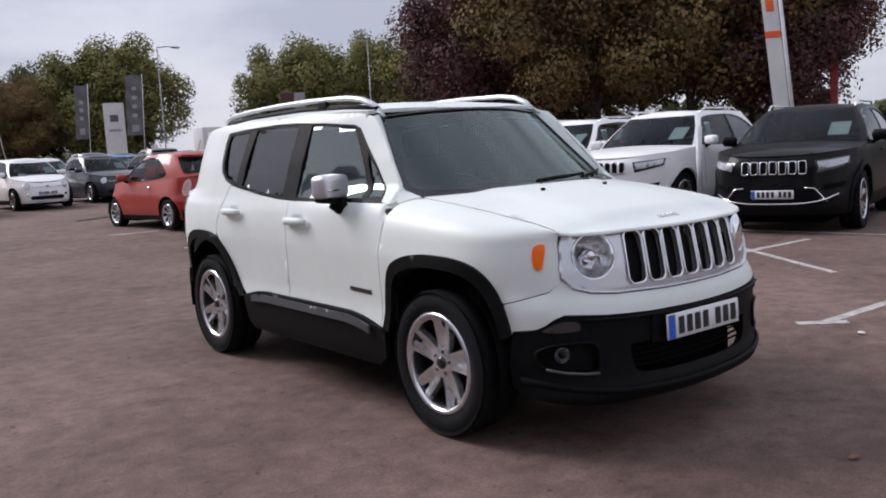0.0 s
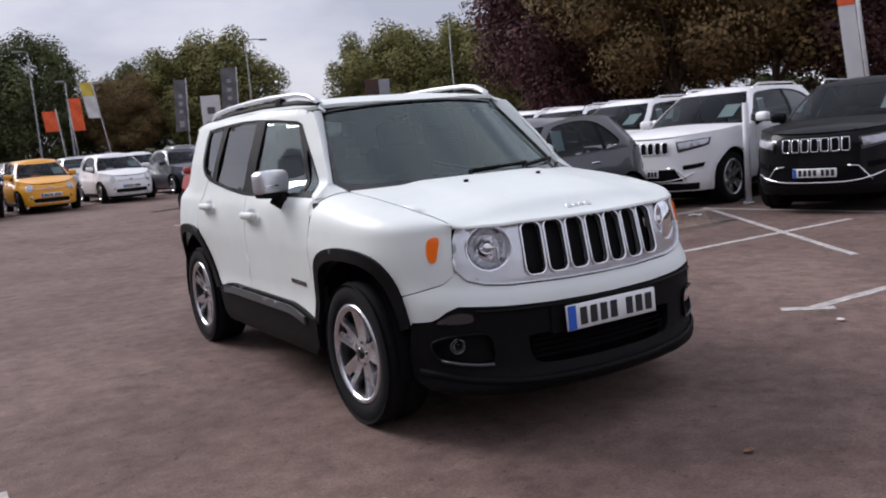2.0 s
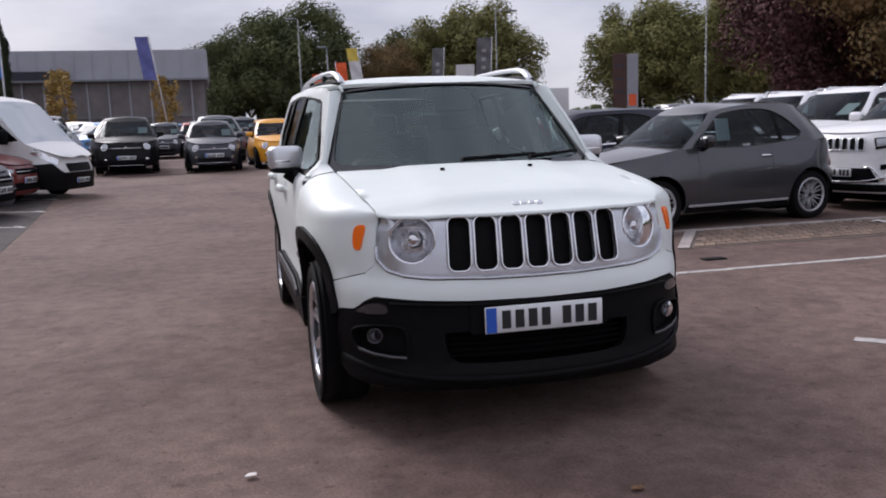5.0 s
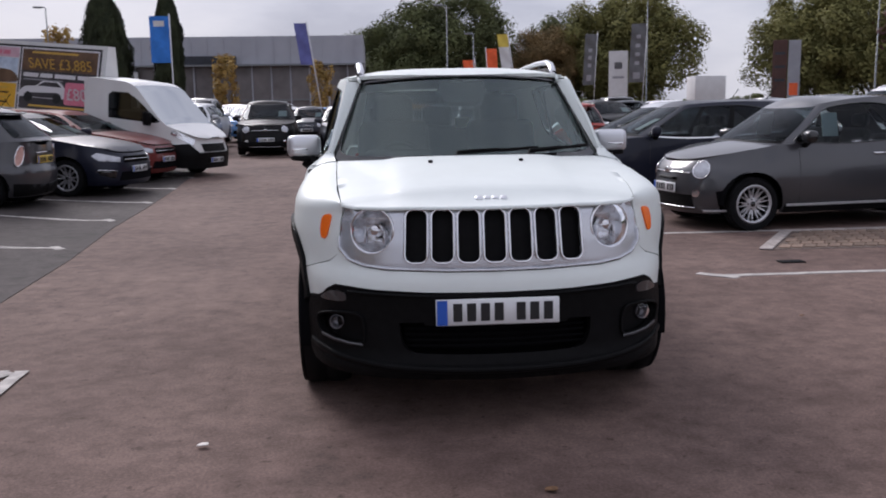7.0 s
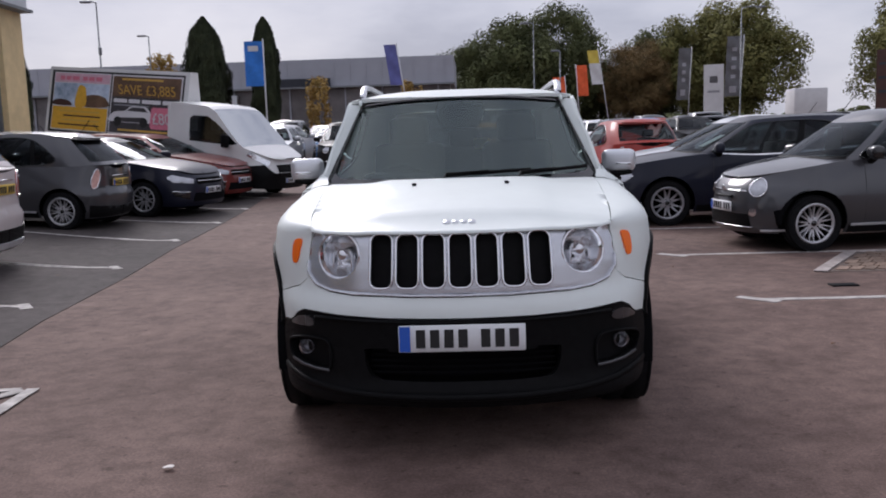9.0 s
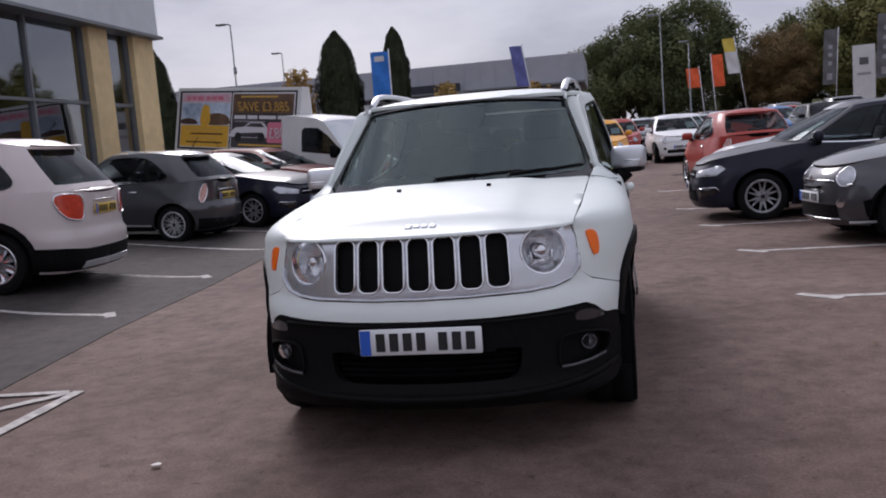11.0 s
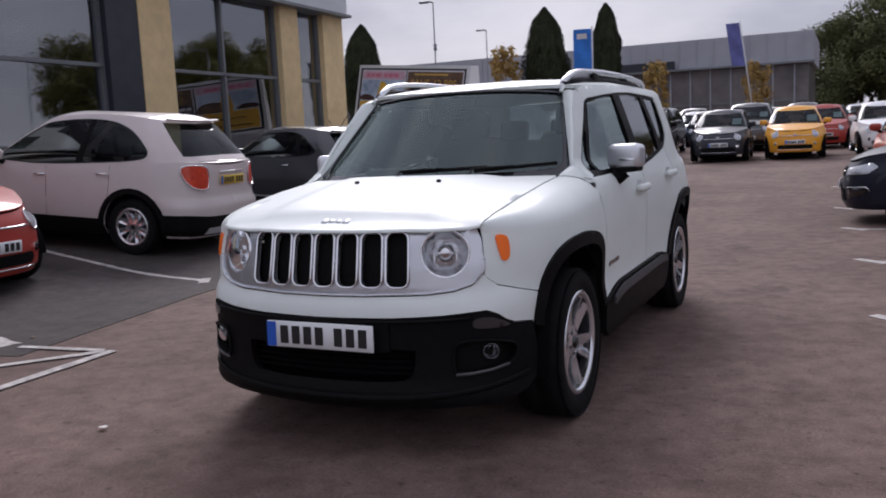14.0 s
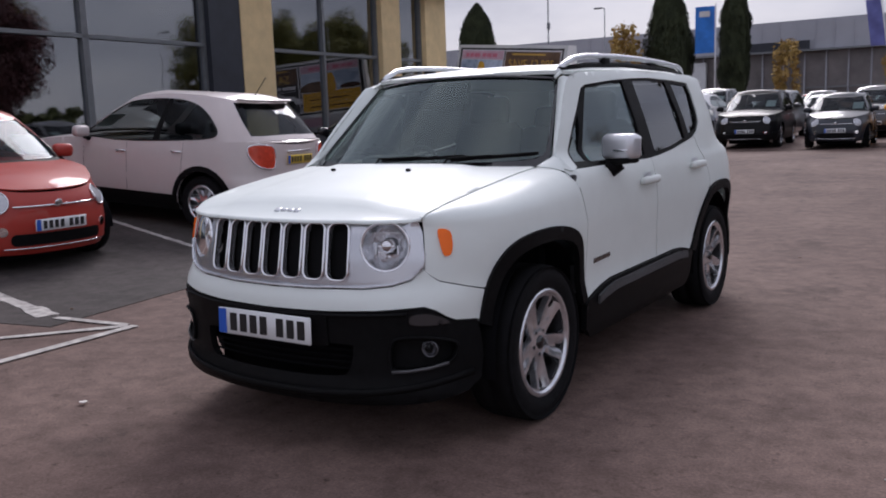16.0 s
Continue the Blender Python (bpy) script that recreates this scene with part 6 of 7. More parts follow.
def seam(pts, w, seed):
    """A ragged dark seam where the asphalt was mended."""
    r3 = random.Random(seed)
    line = smooth_line(pts, 10)
    shape = surface(lambda u, v: (lambda q, k: (q[0], q[1] + (2 * v - 1) * w * k, rise(q[1]) + 0.006))(line[min(int(u * (len(line) - 1) + 0.5), len(line) - 1)], r3.uniform(0.5, 1.3)), len(line) - 1, 1)
    solo("tar_seam", shape, M_TAR, "ragged dark tar seam across the asphalt", "seam", "tar seams", "structure")


seam([(-4.0, 19.9), (-1.5, 20.6), (0.86, 22.0), (2.47, 22.9), (5.11, 24.2), (8.0, 25.9)], 0.16, 4)
seam([(2.26, 16.59), (2.7, 16.85), (3.2, 17.09)], 0.16, 5)
# brick paving in the bay beside the lane
pav = [(3.16, 2.30), (5.75, 2.20), (7.0, 3.52), (4.02, 3.52)]
M_BRICK = mat("paving_brick", (0.20, 0.140, 0.105), rough=0.9, vary=0.22, scale=9, bump=0.4, bump_scale=70, obj_vary=0.22)
M_SETT = mat("pale_sett", (0.33, 0.29, 0.27), rough=0.9, vary=0.22, scale=9, bump=0.4, bump_scale=70, obj_vary=0.15)
paving = solo("pavement", flat(pav, 0.004, 0.005), mat("sand_joint", (0.115, 0.085, 0.072), 0.95, vary=0.2), "brick paving strip set in asphalt", "pavement", kind="structure")
brick_me = to_mesh("brick", box(0, 0, 0, 0.205, 0.098, 0.012, 0.004, 1, False), M_BRICK)
sett_me = to_mesh("edging_stone", box(0, 0, 0, 0.20, 0.12, 0.014, 0.004, 1, False), M_SETT)
ax = Vector((0.86, 1.30)).normalized()
ay = Vector((1, -0.02)).normalized()
pl = np.array(pav)
for i in range(13):
    for j in range(46):
        c = Vector(pav[0]) + ax * (0.18 + 0.212 * (i % 8)) + ay * (0.22 + 0.125 * (j + 0.5 * (i % 2)))
        if i < 8 and inside(np.array([[c.x, c.y]]), pl)[0] and edge_distance(np.array([[c.x, c.y]]), pl)[0] > 0.06:
            part("brick", brick_me, None, paving, m=pose(c.x, c.y, 0.008 + 0.001 * ((i * 7 + j * 3) % 3), 0, 0, math.degrees(math.atan2(ax.y, ax.x))))
for i in range(7):
    c = Vector(pav[0]) + ax * (0.10 + 0.212 * i) + ay * 0.05
    part("edging_stone", sett_me, None, paving, m=pose(c.x, c.y, 0.011, 0, 0, math.degrees(math.atan2(ax.y, ax.x))))
for i in range(14):
    c = Vector(pav[3]) + ay * (0.12 + 0.212 * i)
    part("edging_stone", sett_me, None, paving, m=pose(c.x, c.y - 0.03, 0.011, 0, 0, -1))
M_IRON = mat("rusted_iron", (0.085, 0.068, 0.058), 0.8, vary=0.3, scale=30, bump=0.3, bump_scale=90)
solo("manhole_cover", box(3.13, 1.62, 0.006, 0.22, 0.12, 0.012, 0.004, 1), M_RUBBER, "small dark iron cover in the asphalt", "cover")
solo("drain_cover", box(5.95, 2.45, 0.008, 0.42, 0.30, 0.010, 0.004, 1), M_IRON, "dark iron drain cover beside the paving", "cover")


def scrap(x, y, s, label, name, m, seed):
    r2 = random.Random(seed)
    pts = [(x + s * (0.6 + 0.5 * r2.random()) * math.cos(a), y + s * (0.5 + 0.4 * r2.random()) * math.sin(a)) for a in np.linspace(0, 2 * math.pi, 9, endpoint=False)]
    shape = panel(pts, lambda u, v: (u, v, ground_z(u, v) + 0.012 + 0.22 * s * (0.5 + 0.5 * math.sin(40 * u + seed) * math.cos(33 * v))), 0.003, s * 0.35)
    solo(name, shape, m, label, "litter", "scraps on the ground")


M_SCRAP = mat("scrap_paper", (0.62, 0.58, 0.55), 0.8, vary=0.1, scale=30)
M_DEADLEAF = mat("dead_leaf", (0.16, 0.085, 0.04), 0.85, vary=0.4, scale=40)
scrap(-1.23, -2.18, 0.028, "small pale paper scrap on the asphalt", "paper_scrap", M_SCRAP, 3)
scrap(6.28, 3.10, 0.13, "crumpled white paper on the paving", "paper_scrap", M_SCRAP, 5)
scrap(2.2, -1.75, 0.035, "small pale paper scrap by a bay line", "paper_scrap", M_SCRAP, 8)
scrap(1.75, -3.45, 0.03, "small pale scrap near the car", "paper_scrap", M_SCRAP, 9)
r3 = random.Random(4)
for i in range(46):
    x, y = r3.uniform(-7, 8), r3.uniform(-4.2, 12)
    if abs(x) < 1.2 and abs(y) < 2.4:
        continue
    scrap(x, y, r3.uniform(0.012, 0.026), "dry brown leaf lying on the asphalt", "fallen_leaf", M_DEADLEAF, 20 + i)
solo("marker_post", join(tube([(7.75, 3.42, 0), (7.75, 3.42, 1.46)], 0.045, n=16), tube([(7.75, 3.42, 0), (7.75, 3.42, 0.03)], 0.08, n=16)), mat("post_white", (0.55, 0.56, 0.58), 0.5, vary=0.12, scale=5), "slim white marker post between off-road cars", "post")

# ---- showroom ----
FO = Vector((-11.96, 9.8))
fa, fn_ = Vector((-0.035, 0.9994)), Vector((0.9994, 0.035))
F = Matrix(((fa.x, -fn_.x, 0, FO.x), (fa.y, -fn_.y, 0, FO.y), (0, 0, 1, 0), (0, 0, 0, 1)))  # local x along the front, y into the building
M_CREAM = mat("cream_render", (0.72, 0.55, 0.30), 0.85, vary=0.10, scale=2.5, bump=0.15, bump_scale=50)
M_DARKPANEL = mat("dark_panel", (0.022, 0.026, 0.036), 0.45, vary=0.2, scale=3)
M_FASCIA = mat("grey_fascia", (0.60, 0.62, 0.64), 0.55, vary=0.06, scale=2)
M_MULL = mat("grey_aluminium", (0.20, 0.21, 0.22), 0.45, metal=0.5, vary=0.1)
M_SHOP = glass("showroom_glass", (0.70, 0.76, 0.79), 0.80, 0.02, 2.9, wavy=0.05)
M_FLOORT = mat("showroom_tile", (0.28, 0.27, 0.26), 0.35, vary=0.1, scale=2)
show = thing("showroom", "car showroom with cream pillars and tall dark glazing", "building", kind="structure")


def fpart(name, shape, m, label=""):
    return part(name, moved(shape, F), m, show, label)


for x0, x1 in ((-0.46, 0.57), (4.96, 5.86), (7.20, 8.36), (-13.0, -12.0), (-20.5, -19.5)):
    fpart("pillar", box((x0 + x1) / 2, 0.30, 2.55, x1 - x0, 0.75, 5.1, 0.015, 1, False), M_CREAM, "cream rendered pillar")
fpart("dark_cladding", box(-0.925, 0.10, 2.55, 0.93, 0.3, 5.1), M_DARKPANEL)
fpart("fascia", box(-8.6, 0.20, 5.90, 34.0, 0.9, 1.75, 0.02, 1, False), M_FASCIA, "pale grey fascia band")
fpart("soffit", box(-8.6, 0.15, 5.06, 34.0, 1.1, 0.08), M_MULL)
fpart("end_wall", box(8.2, 6.2, 2.55, 0.3, 11.0, 5.1), M_CREAM)
fpart("roof", box(-8.6, 6.0, 6.85, 34.2, 12.6, 0.2), M_FASCIA)
fpart("back_wall", box(-8.6, 11.8, 2.85, 34.0, 0.3, 5.7), M_FASCIA)
fpart("far_end_wall", box(-25.2, 6.0, 2.85, 0.3, 11.2, 5.7), M_CREAM)
fpart("plinth", box(-8.6, 0.20, 0.35, 33.6, 0.5, 0.70), M_DARKPANEL)
fpart("inner_floor", box(-8.6, 6.0, 0.62, 33.4, 11.0, 0.1), M_FLOORT)
fpart("inner_desk", box(-3.0, 2.6, 1.30, 2.2, 0.8, 1.3, 0.04), M_DARKPANEL)
fpart("inner_panel", box(-3.0, 6.0, 2.3, 3.6, 0.15, 1.6), mat("blue_display", (0.03, 0.05, 0.11), 0.5))
fpart("inner_banner", box(3.6, 3.0, 2.0, 1.9, 0.1, 1.5), mat("orange_display", (0.42, 0.20, 0.05), 0.6))
for x0, x1, mids in ((-12.0, -4.37, (-8.2,)), (-4.37, -1.39, ()), (0.57, 4.96, (2.62,)), (5.86, 7.20, ()), (-19.5, -13.0, (-16.2,))):
    win = fpart("window", box((x0 + x1) / 2, 0.20, 0.74, x1 - x0, 0.12, 0.10), M_MULL, "tall aluminium-framed showroom window")
    for x in (x0 + 0.03, x1 - 0.03, *mids):
        part("mullion", moved(box(x, 0.16, 2.86, 0.07, 0.14, 4.36), F), M_MULL, win)
    part("transom", moved(box((x0 + x1) / 2, 0.155, 3.10, x1 - x0, 0.13, 0.075), F), M_MULL, win)
    edges = [x0, *mids, x1]
    for u, v in zip(edges, edges[1:]):
        for z0, z1 in ((0.78, 3.06), (3.14, 5.02)):
            pane_ob = part("pane", moved(box((u + v) / 2, 0.18, (z0 + z1) / 2, v - u - 0.06, 0.012, z1 - z0), F), M_SHOP, win)
            pane_ob.visible_shadow = False

# ---- the long grey shed behind ----
shed = thing("warehouse", "long grey metal-clad showroom hall across the road", "building", kind="structure")
M_CLAD = mat("grey_cladding", (0.36, 0.37, 0.41), 0.6, vary=0.06, scale=0.4)
M_BROWNG = mat("shaded_glazing", (0.155, 0.14, 0.138), 0.3, vary=0.35, scale=0.35)
part("wall", box(-45, 114, 9.62, 86, 20, 3.5), M_CLAD, shed, "pale grey cladding")
for k in range(43):
    part("cladding_rib", box(-87 + 2 * k, 103.96, 9.62, 0.12, 0.10, 3.4), M_CLAD, shed)
part("eave", box(-45, 103.6, 7.86, 86.4, 1.0, 0.22), M_MULL, shed)
part("glazing", box(-45, 114.5, 3.9, 85, 20, 7.8), M_BROWNG, shed, "dim brown glazing")
for k in range(36):
    part("post", box(-86.6 + 2.36 * k, 104.3, 3.9, 0.16, 0.2, 7.8), M_CLAD, shed)
part("rail", box(-45, 104.3, 3.6, 85, 0.15, 0.2), M_MULL, shed)
part("door_surround", box(-33, 103.9, 3.6, 7.0, 0.5, 7.2), M_FASCIA, shed)
part("sign_panel", box(-22, 103.5, 8.5, 9.0, 0.2, 1.0), M_DARKPANEL, shed)


# ---- banners, signs and lamps ----
def polar(origin, bearing, d):
    return origin[0] + d * math.sin(radians(bearing)), origin[1] + d * math.cos(radians(bearing))


E8, E0 = (-0.077, -5.49), (-3.2, -4.41)


def hgt(el, d):
    return 1.33 + d * math.tan(radians(el))


def banner(label, origin, b0, b1, e0, e1, d, m, pole="right", lean=0.0, sub=()):
    """A cloth banner on a pole, between two bearings and two elevations as seen from origin."""
    x0, y0 = polar(origin, b0, d)
    x1, y1 = polar(origin, b1, d)
    z1, z0 = hgt(e0, d), hgt(e1, d)
    w = math.hypot(x1 - x0, y1 - y0)
    h = z1 - z0
    turn = math.degrees(math.atan2(y1 - y0, x1 - x0))
    ob = thing("banner_flag", label, "flag", "banners", at=pose((x0 + x1) / 2, (y0 + y1) / 2, 0, 0, 0, turn))

    def cloth(t0, t1, u0=0.0, u1=1.0, off=0.0):
        return panel([(-w / 2 + w * u0, z0 + h * t0), (-w / 2 + w * u1, z0 + h * t0), (-w / 2 + w * u1, z0 + h * t1), (-w / 2 + w * u0, z0 + h * t1)],
                     lambda x, z: (x + lean * (z - z1), 0.05 * w * math.sin(3.0 * z + 4 * x / w) - off, z), 0.012, max(0.12, w / 7))
    part("cloth", cloth(0, 1), m, ob)
    for t0, t1, u0, u1, sm in sub:
        part("printed_patch", cloth(t0, t1, u0, u1, 0.012), sm, ob)
    px = w / 2 + 0.05 if pole == "right" else -w / 2 - 0.05
    part("pole", tube([(px + lean * (0 - z1), 0, 0), (px, 0, z1 + 0.15)], 0.045, n=10), mat("pole_white", (0.55, 0.55, 0.56), 0.5, vary=0.1) if "pole_white" not in bpy.data.materials else bpy.data.materials["pole_white"], ob)
    return ob


M_FBLUE = mat("flag_blue", (0.03, 0.17, 0.55), 0.8, vary=0.15, scale=2)
M_FPUR = mat("flag_violet", (0.12, 0.13, 0.34), 0.8, vary=0.15, scale=2)
M_FOR = mat("flag_orange", (0.75, 0.12, 0.035), 0.8, vary=0.15, scale=2)
M_FYEL = mat("flag_yellow", (0.62, 0.48, 0.08), 0.8, vary=0.1, scale=2)
M_FWHITE = mat("flag_white", (0.62, 0.62, 0.62), 0.8, vary=0.06, scale=2)
M_FGREY = mat("flag_grey", (0.115, 0.115, 0.12), 0.8, vary=0.15, scale=2)
M_FLGREY = mat("flag_pale_grey", (0.30, 0.30, 0.32), 0.8, vary=0.1, scale=2)
M_FBROWN = mat("totem_brown", (0.07, 0.030, 0.022), 0.7, vary=0.2, scale=2)
banner("tall violet banner flag on a white pole", E8, -5.5, -4.72, 6.0, 3.4, 75, M_FPUR, lean=-0.14)
banner("blue banner flag on a white pole", E8, -14.4, -13.25, 6.35, 3.55, 58, M_FBLUE, sub=((0.78, 0.90, 0.2, 0.75, M_FWHITE),))
banner("orange banner flag among the stock cars", E8, 5.45, 6.20, 3.55, 2.35, 92, M_FOR, "right", -0.08)
banner("orange banner flag on a pole", E8, 6.98, 7.65, 4.25, 2.3, 92, M_FOR, "left", -0.06)
banner("yellow and white banner flag on a pole", E8, 7.68, 8.35, 5.15, 3.0, 90, M_FWHITE, "right", -0.14, sub=((0.62, 1.0, 0.0, 1.0, M_FYEL),))
banner("dark grey banner flag with pale lettering marks", E8, 13.40, 14.15, 5.0, 1.8, 105, M_FGREY, "right", 0.05, sub=((0.08, 0.20, 0.3, 0.7, M_FLGREY), (0.35, 0.42, 0.35, 0.65, M_FLGREY), (0.5, 0.57, 0.35, 0.65, M_FLGREY), (0.65, 0.72, 0.35, 0.65, M_FLGREY)))
banner("tall dark grey banner flag with pale marks", E8, 16.30, 17.25, 5.55, 1.9, 100, M_FGREY, "right", 0.05, sub=((0.06, 0.17, 0.3, 0.75, M_FLGREY), (0.3, 0.36, 0.35, 0.65, M_FLGREY), (0.45, 0.51, 0.35, 0.65, M_FLGREY), (0.6, 0.66, 0.35, 0.65, M_FLGREY), (0.75, 0.81, 0.35, 0.65, M_FLGREY)))
banner("tall white feather flag with orange band and shield", E0, 57.95, 58.85, 10.6, 0.9, 21, M_FWHITE, "right", -0.10,
       sub=((0.48, 0.52, 0.0, 1.0, M_FOR), (0.64, 0.71, 0.25, 0.75, M_FOR), (0.71, 0.77, 0.25, 0.75, M_FYEL), (0.90, 0.97, 0.1, 0.9, M_FOR)))


def totem(name, label, origin, b0, b1, e0, e1, d, m, marks=()):
    x0, y0 = polar(origin, b0, d)
    x1, y1 = polar(origin, b1, d)
    z1 = hgt(e0, d)
    w = math.hypot(x1 - x0, y1 - y0)
    ob = thing(name, label, "sign", at=pose((x0 + x1) / 2, (y0 + y1) / 2, 0, 0, 0, math.degrees(math.atan2(y1 - y0, x1 - x0))))
    part("board", box(0, 0, z1 / 2, w, 0.30, z1, 0.03, 1, False), m, ob)
    for t, h, u, sm in marks:
        part("mark", box(0, -0.16, z1 * t, w * u, 0.02, z1 * h), sm, ob)
    return ob


totem("totem_sign", "white totem sign board with a dark emblem", E8, 14.90, 16.10, 3.9, 1.6, 104, M_FWHITE, ((0.80, 0.09, 0.4, M_FGREY), (0.64, 0.03, 0.6, M_FLGREY)))
totem("totem_sign", "brown totem sign board with faint bars", E8, 24.7, 25.55, 4.2, 1.3, 66, M_FBROWN, ((0.85, 0.03, 0.7, M_DARKPANEL), (0.70, 0.03, 0.7, M_DARKPANEL), (0.55, 0.03, 0.7, M_DARKPANEL)))
totem("totem_sign", "pale totem sign board with an orange foot", E8, 25.6, 26.3, 4.15, 1.3, 66, M_FLGREY, ((0.45, 0.14, 0.7, M_FOR),))
totem("totem_sign", "dark red sign board among the trees", E0, 62.05, 62.5, 4.5, 2.4, 36, mat("sign_red", (0.22, 0.02, 0.02), 0.7, vary=0.2))
tx, ty = polar(E8, 20.9, 85)
solo("box_lorry", join(box(tx, ty, 3.4, 2.9, 2.3, 2.3, 0.05), box(tx, ty, 1.2, 2.8, 2.2, 2.2, 0.05)), M_FWHITE, "white box body of a far lorry", "lorry", at=None)


def lamp_post(label, origin, b, el, d, arm=(1.0, 0.0), cam_box=False):
    x, y = polar(origin, b, d)
    z = hgt(el, d)
    ob = thing("street_lamp", label, "lamp", "lamp posts", at=pose(x, y, 0))
    part("pole", tube([(0, 0, 0), (0, 0, 1.2), (0, 0, 1.25), (0, 0, z)], [0.075, 0.075, 0.05, 0.035], n=10), M_STEEL, ob)
    part("arm", tube([(0, 0, z), (arm[0] * 0.5, arm[1] * 0.5, z + 0.08), (arm[0], arm[1], z + 0.05)], 0.035, n=8), M_STEEL, ob)
    part("lantern", moved(box(0, 0, 0, 0.55, 0.20, 0.12, 0.05, 2), pose(arm[0], arm[1], z + 0.04, 0, 0, math.degrees(math.atan2(arm[1], arm[0])))), M_STEEL, ob)
    if cam_box:
        part("fitting", box(0.02, 0, z * 0.72, 0.16, 0.16, 0.40, 0.05), M_STEEL, ob)


lamp_post("grey street lamp with a small fitting halfway up", E8, -23.0, 8.6, 48, (-0.5, -0.1), True)
lamp_post("grey street lamp behind the van", E8, -20.15, 6.65, 62, (-0.45, -0.1))
lamp_post("grey street lamp before the trees", E0, 20.2, 7.2, 62, (1.3, 0.0))
lamp_post("grey street lamp among trees", E0, 33.4, 7.35, 62, (-0.8, 0.0))
lamp_post("thin grey lamp post before dark trees", E8, 4.3, 7.0, 60, (-0.6, 0.0))
lamp_post("thin grey lamp post between banners", E8, 6.0, 5.2, 57, (-0.3, 0.0))

# ---- the advertising van ----
van = thing("advertising_van", "white van with a large poster board on its back", "van")
M_VAN = paint("van_white", (0.70, 0.70, 0.69))
VP = Plan([(0, -2.75), (0.45, -2.72), (0.75, -2.60), (0.93, -2.35), (1.0, -1.9), (1.02, -1.0), (1.02, 0.5), (1.02, 2.6), (0.98, 2.72), (0.6, 2.76), (0, 2.76)])
van_top = lerp_list([(-2.75, 1.02), (-2.5, 1.12), (-2.05, 1.28), (-1.95, 1.34), (-1.15, 2.12), (-0.9, 2.22), (-0.2, 2.26), (0.3, 2.26)])
nose_in = lerp_list([(0.3, 0.0), (0.7, 0.02), (1.0, -0.10), (1.3, -0.12)])


def van_skin(s, z, off=0.0):
    x, y, nx, ny = VP.at(s)
    f = 1 - step01(VP.x(0.8), VP.y(-1.8), abs(s))
    d = f * nose_in(z) + (1 - f) * (-0.10 * step01(1.25, 2.3, z)) + off
    return x + nx * d, y + ny * d, z


vh = [(0, 0.32)] + [(VP.y(y), 0.32) for y in (-2.02,)] + [(VP.y(-1.62 + 0.41 * math.cos(a)), 0.36 + 0.41 * math.sin(a)) for a in np.linspace(math.pi, 0, 12)] + [(VP.y(-1.2), 0.32), (VP.y(0.25), 0.32)]
vh += [(VP.y(y), van_top(y)) for y in np.linspace(0.25, -2.72, 30)] + [(VP.x(x), van_top(VP.at(VP.x(x))[1])) for x in (0.5, 0.25)] + [(0, van_top(-2.75))]
cab_win = [(-1.88, 1.36), (-1.70, 1.32), (-0.44, 1.36), (-0.40, 1.90), (-0.50, 1.98), (-0.95, 1.98), (-1.25, 1.82)]
win_s = [(VP.y(y), z) for y, z in cab_win]
half = panel(vh, van_skin, 0.02, 0.09, [win_s], back=False)
vb = part("body", join(half, mirrored(half)), M_VAN, van)
for g in (1, -1):
    part("side_window", panel([(g * s, z) for s, z in win_s], lambda s, z: van_skin(s, z, -0.012), 0.0, 0.1), M_PRIV, van)
    part("headlamp", panel([(g * s, z) for s, z in [(VP.x(0.66), 0.98), (VP.y(-2.20), 1.20), (VP.y(-2.12), 1.10), (VP.x(0.72), 0.86)]], lambda s, z: van_skin(s, z, 0.012), 0.02, 0.08), M_LAMP, van)
    part("door_mirror", box(g * 1.14, -1.62, 1.42, 0.14, 0.18, 0.32, 0.04), M_PLASTIC, van)
    part("door_handle", box(g * 1.02, -0.45, 1.15, 0.03, 0.14, 0.20, 0.012), M_PLASTIC, van)
    part("door_joint", tube([van_skin(g * VP.y(-0.52), z, 0) for z in (0.5, 1.0, 1.5, 2.0)], 0.006, n=5), M_INK, van)


def van_lid(x, y, y0, y1):
    return van_top(y) + 0.05 * (1 - (x / 1.0) ** 2) * step01(-2.8, -2.4, y)


def van_strip(y0, y1, m, name, inset=1.0):
    fn = lambda u, v: (lambda y: (lambda e: ((2 * v - 1) * e * inset, y, van_top(y) + 0.04 * (1 - (2 * v - 1) ** 2)))(van_skin(VP.y(max(y, -2.74)), van_top(y))[0]))(y0 + (y1 - y0) * u)
    return part(name, surface(fn, 10, 10), m, van)


van_strip(-2.74, -2.02, M_VAN, "bonnet")
van_strip(-2.02, -1.10, M_BGGLASS, "windscreen")
van_strip(-1.10, 0.25, M_VAN, "roof")
part("cab_interior", join(box(0, -0.55, 1.10, 1.76, 1.30, 0.90, 0.04), box(-0.45, -0.45, 1.70, 0.42, 0.16, 0.50, 0.06), box(0.45, -0.45, 1.70, 0.42, 0.16, 0.50, 0.06), box(0, -1.50, 1.22, 1.70, 0.80, 0.12, 0.04)), M_DASH, van)
part("cab_back", box(0, 0.26, 1.3, 1.9, 0.06, 1.85), M_VAN, van)
part("bumper", panel([(-VP.y(-2.04), 0.32), (-VP.y(-2.04), 0.84), (-VP.x(0.8), 0.90), (-VP.x(0.6), 0.70), (VP.x(0.6), 0.70), (VP.x(0.8), 0.90), (VP.y(-2.04), 0.84), (VP.y(-2.04), 0.32)], lambda s, z: van_skin(s, z, 0.03), 0.03, 0.1), M_PLASTIC, van, "black plastic bumper")
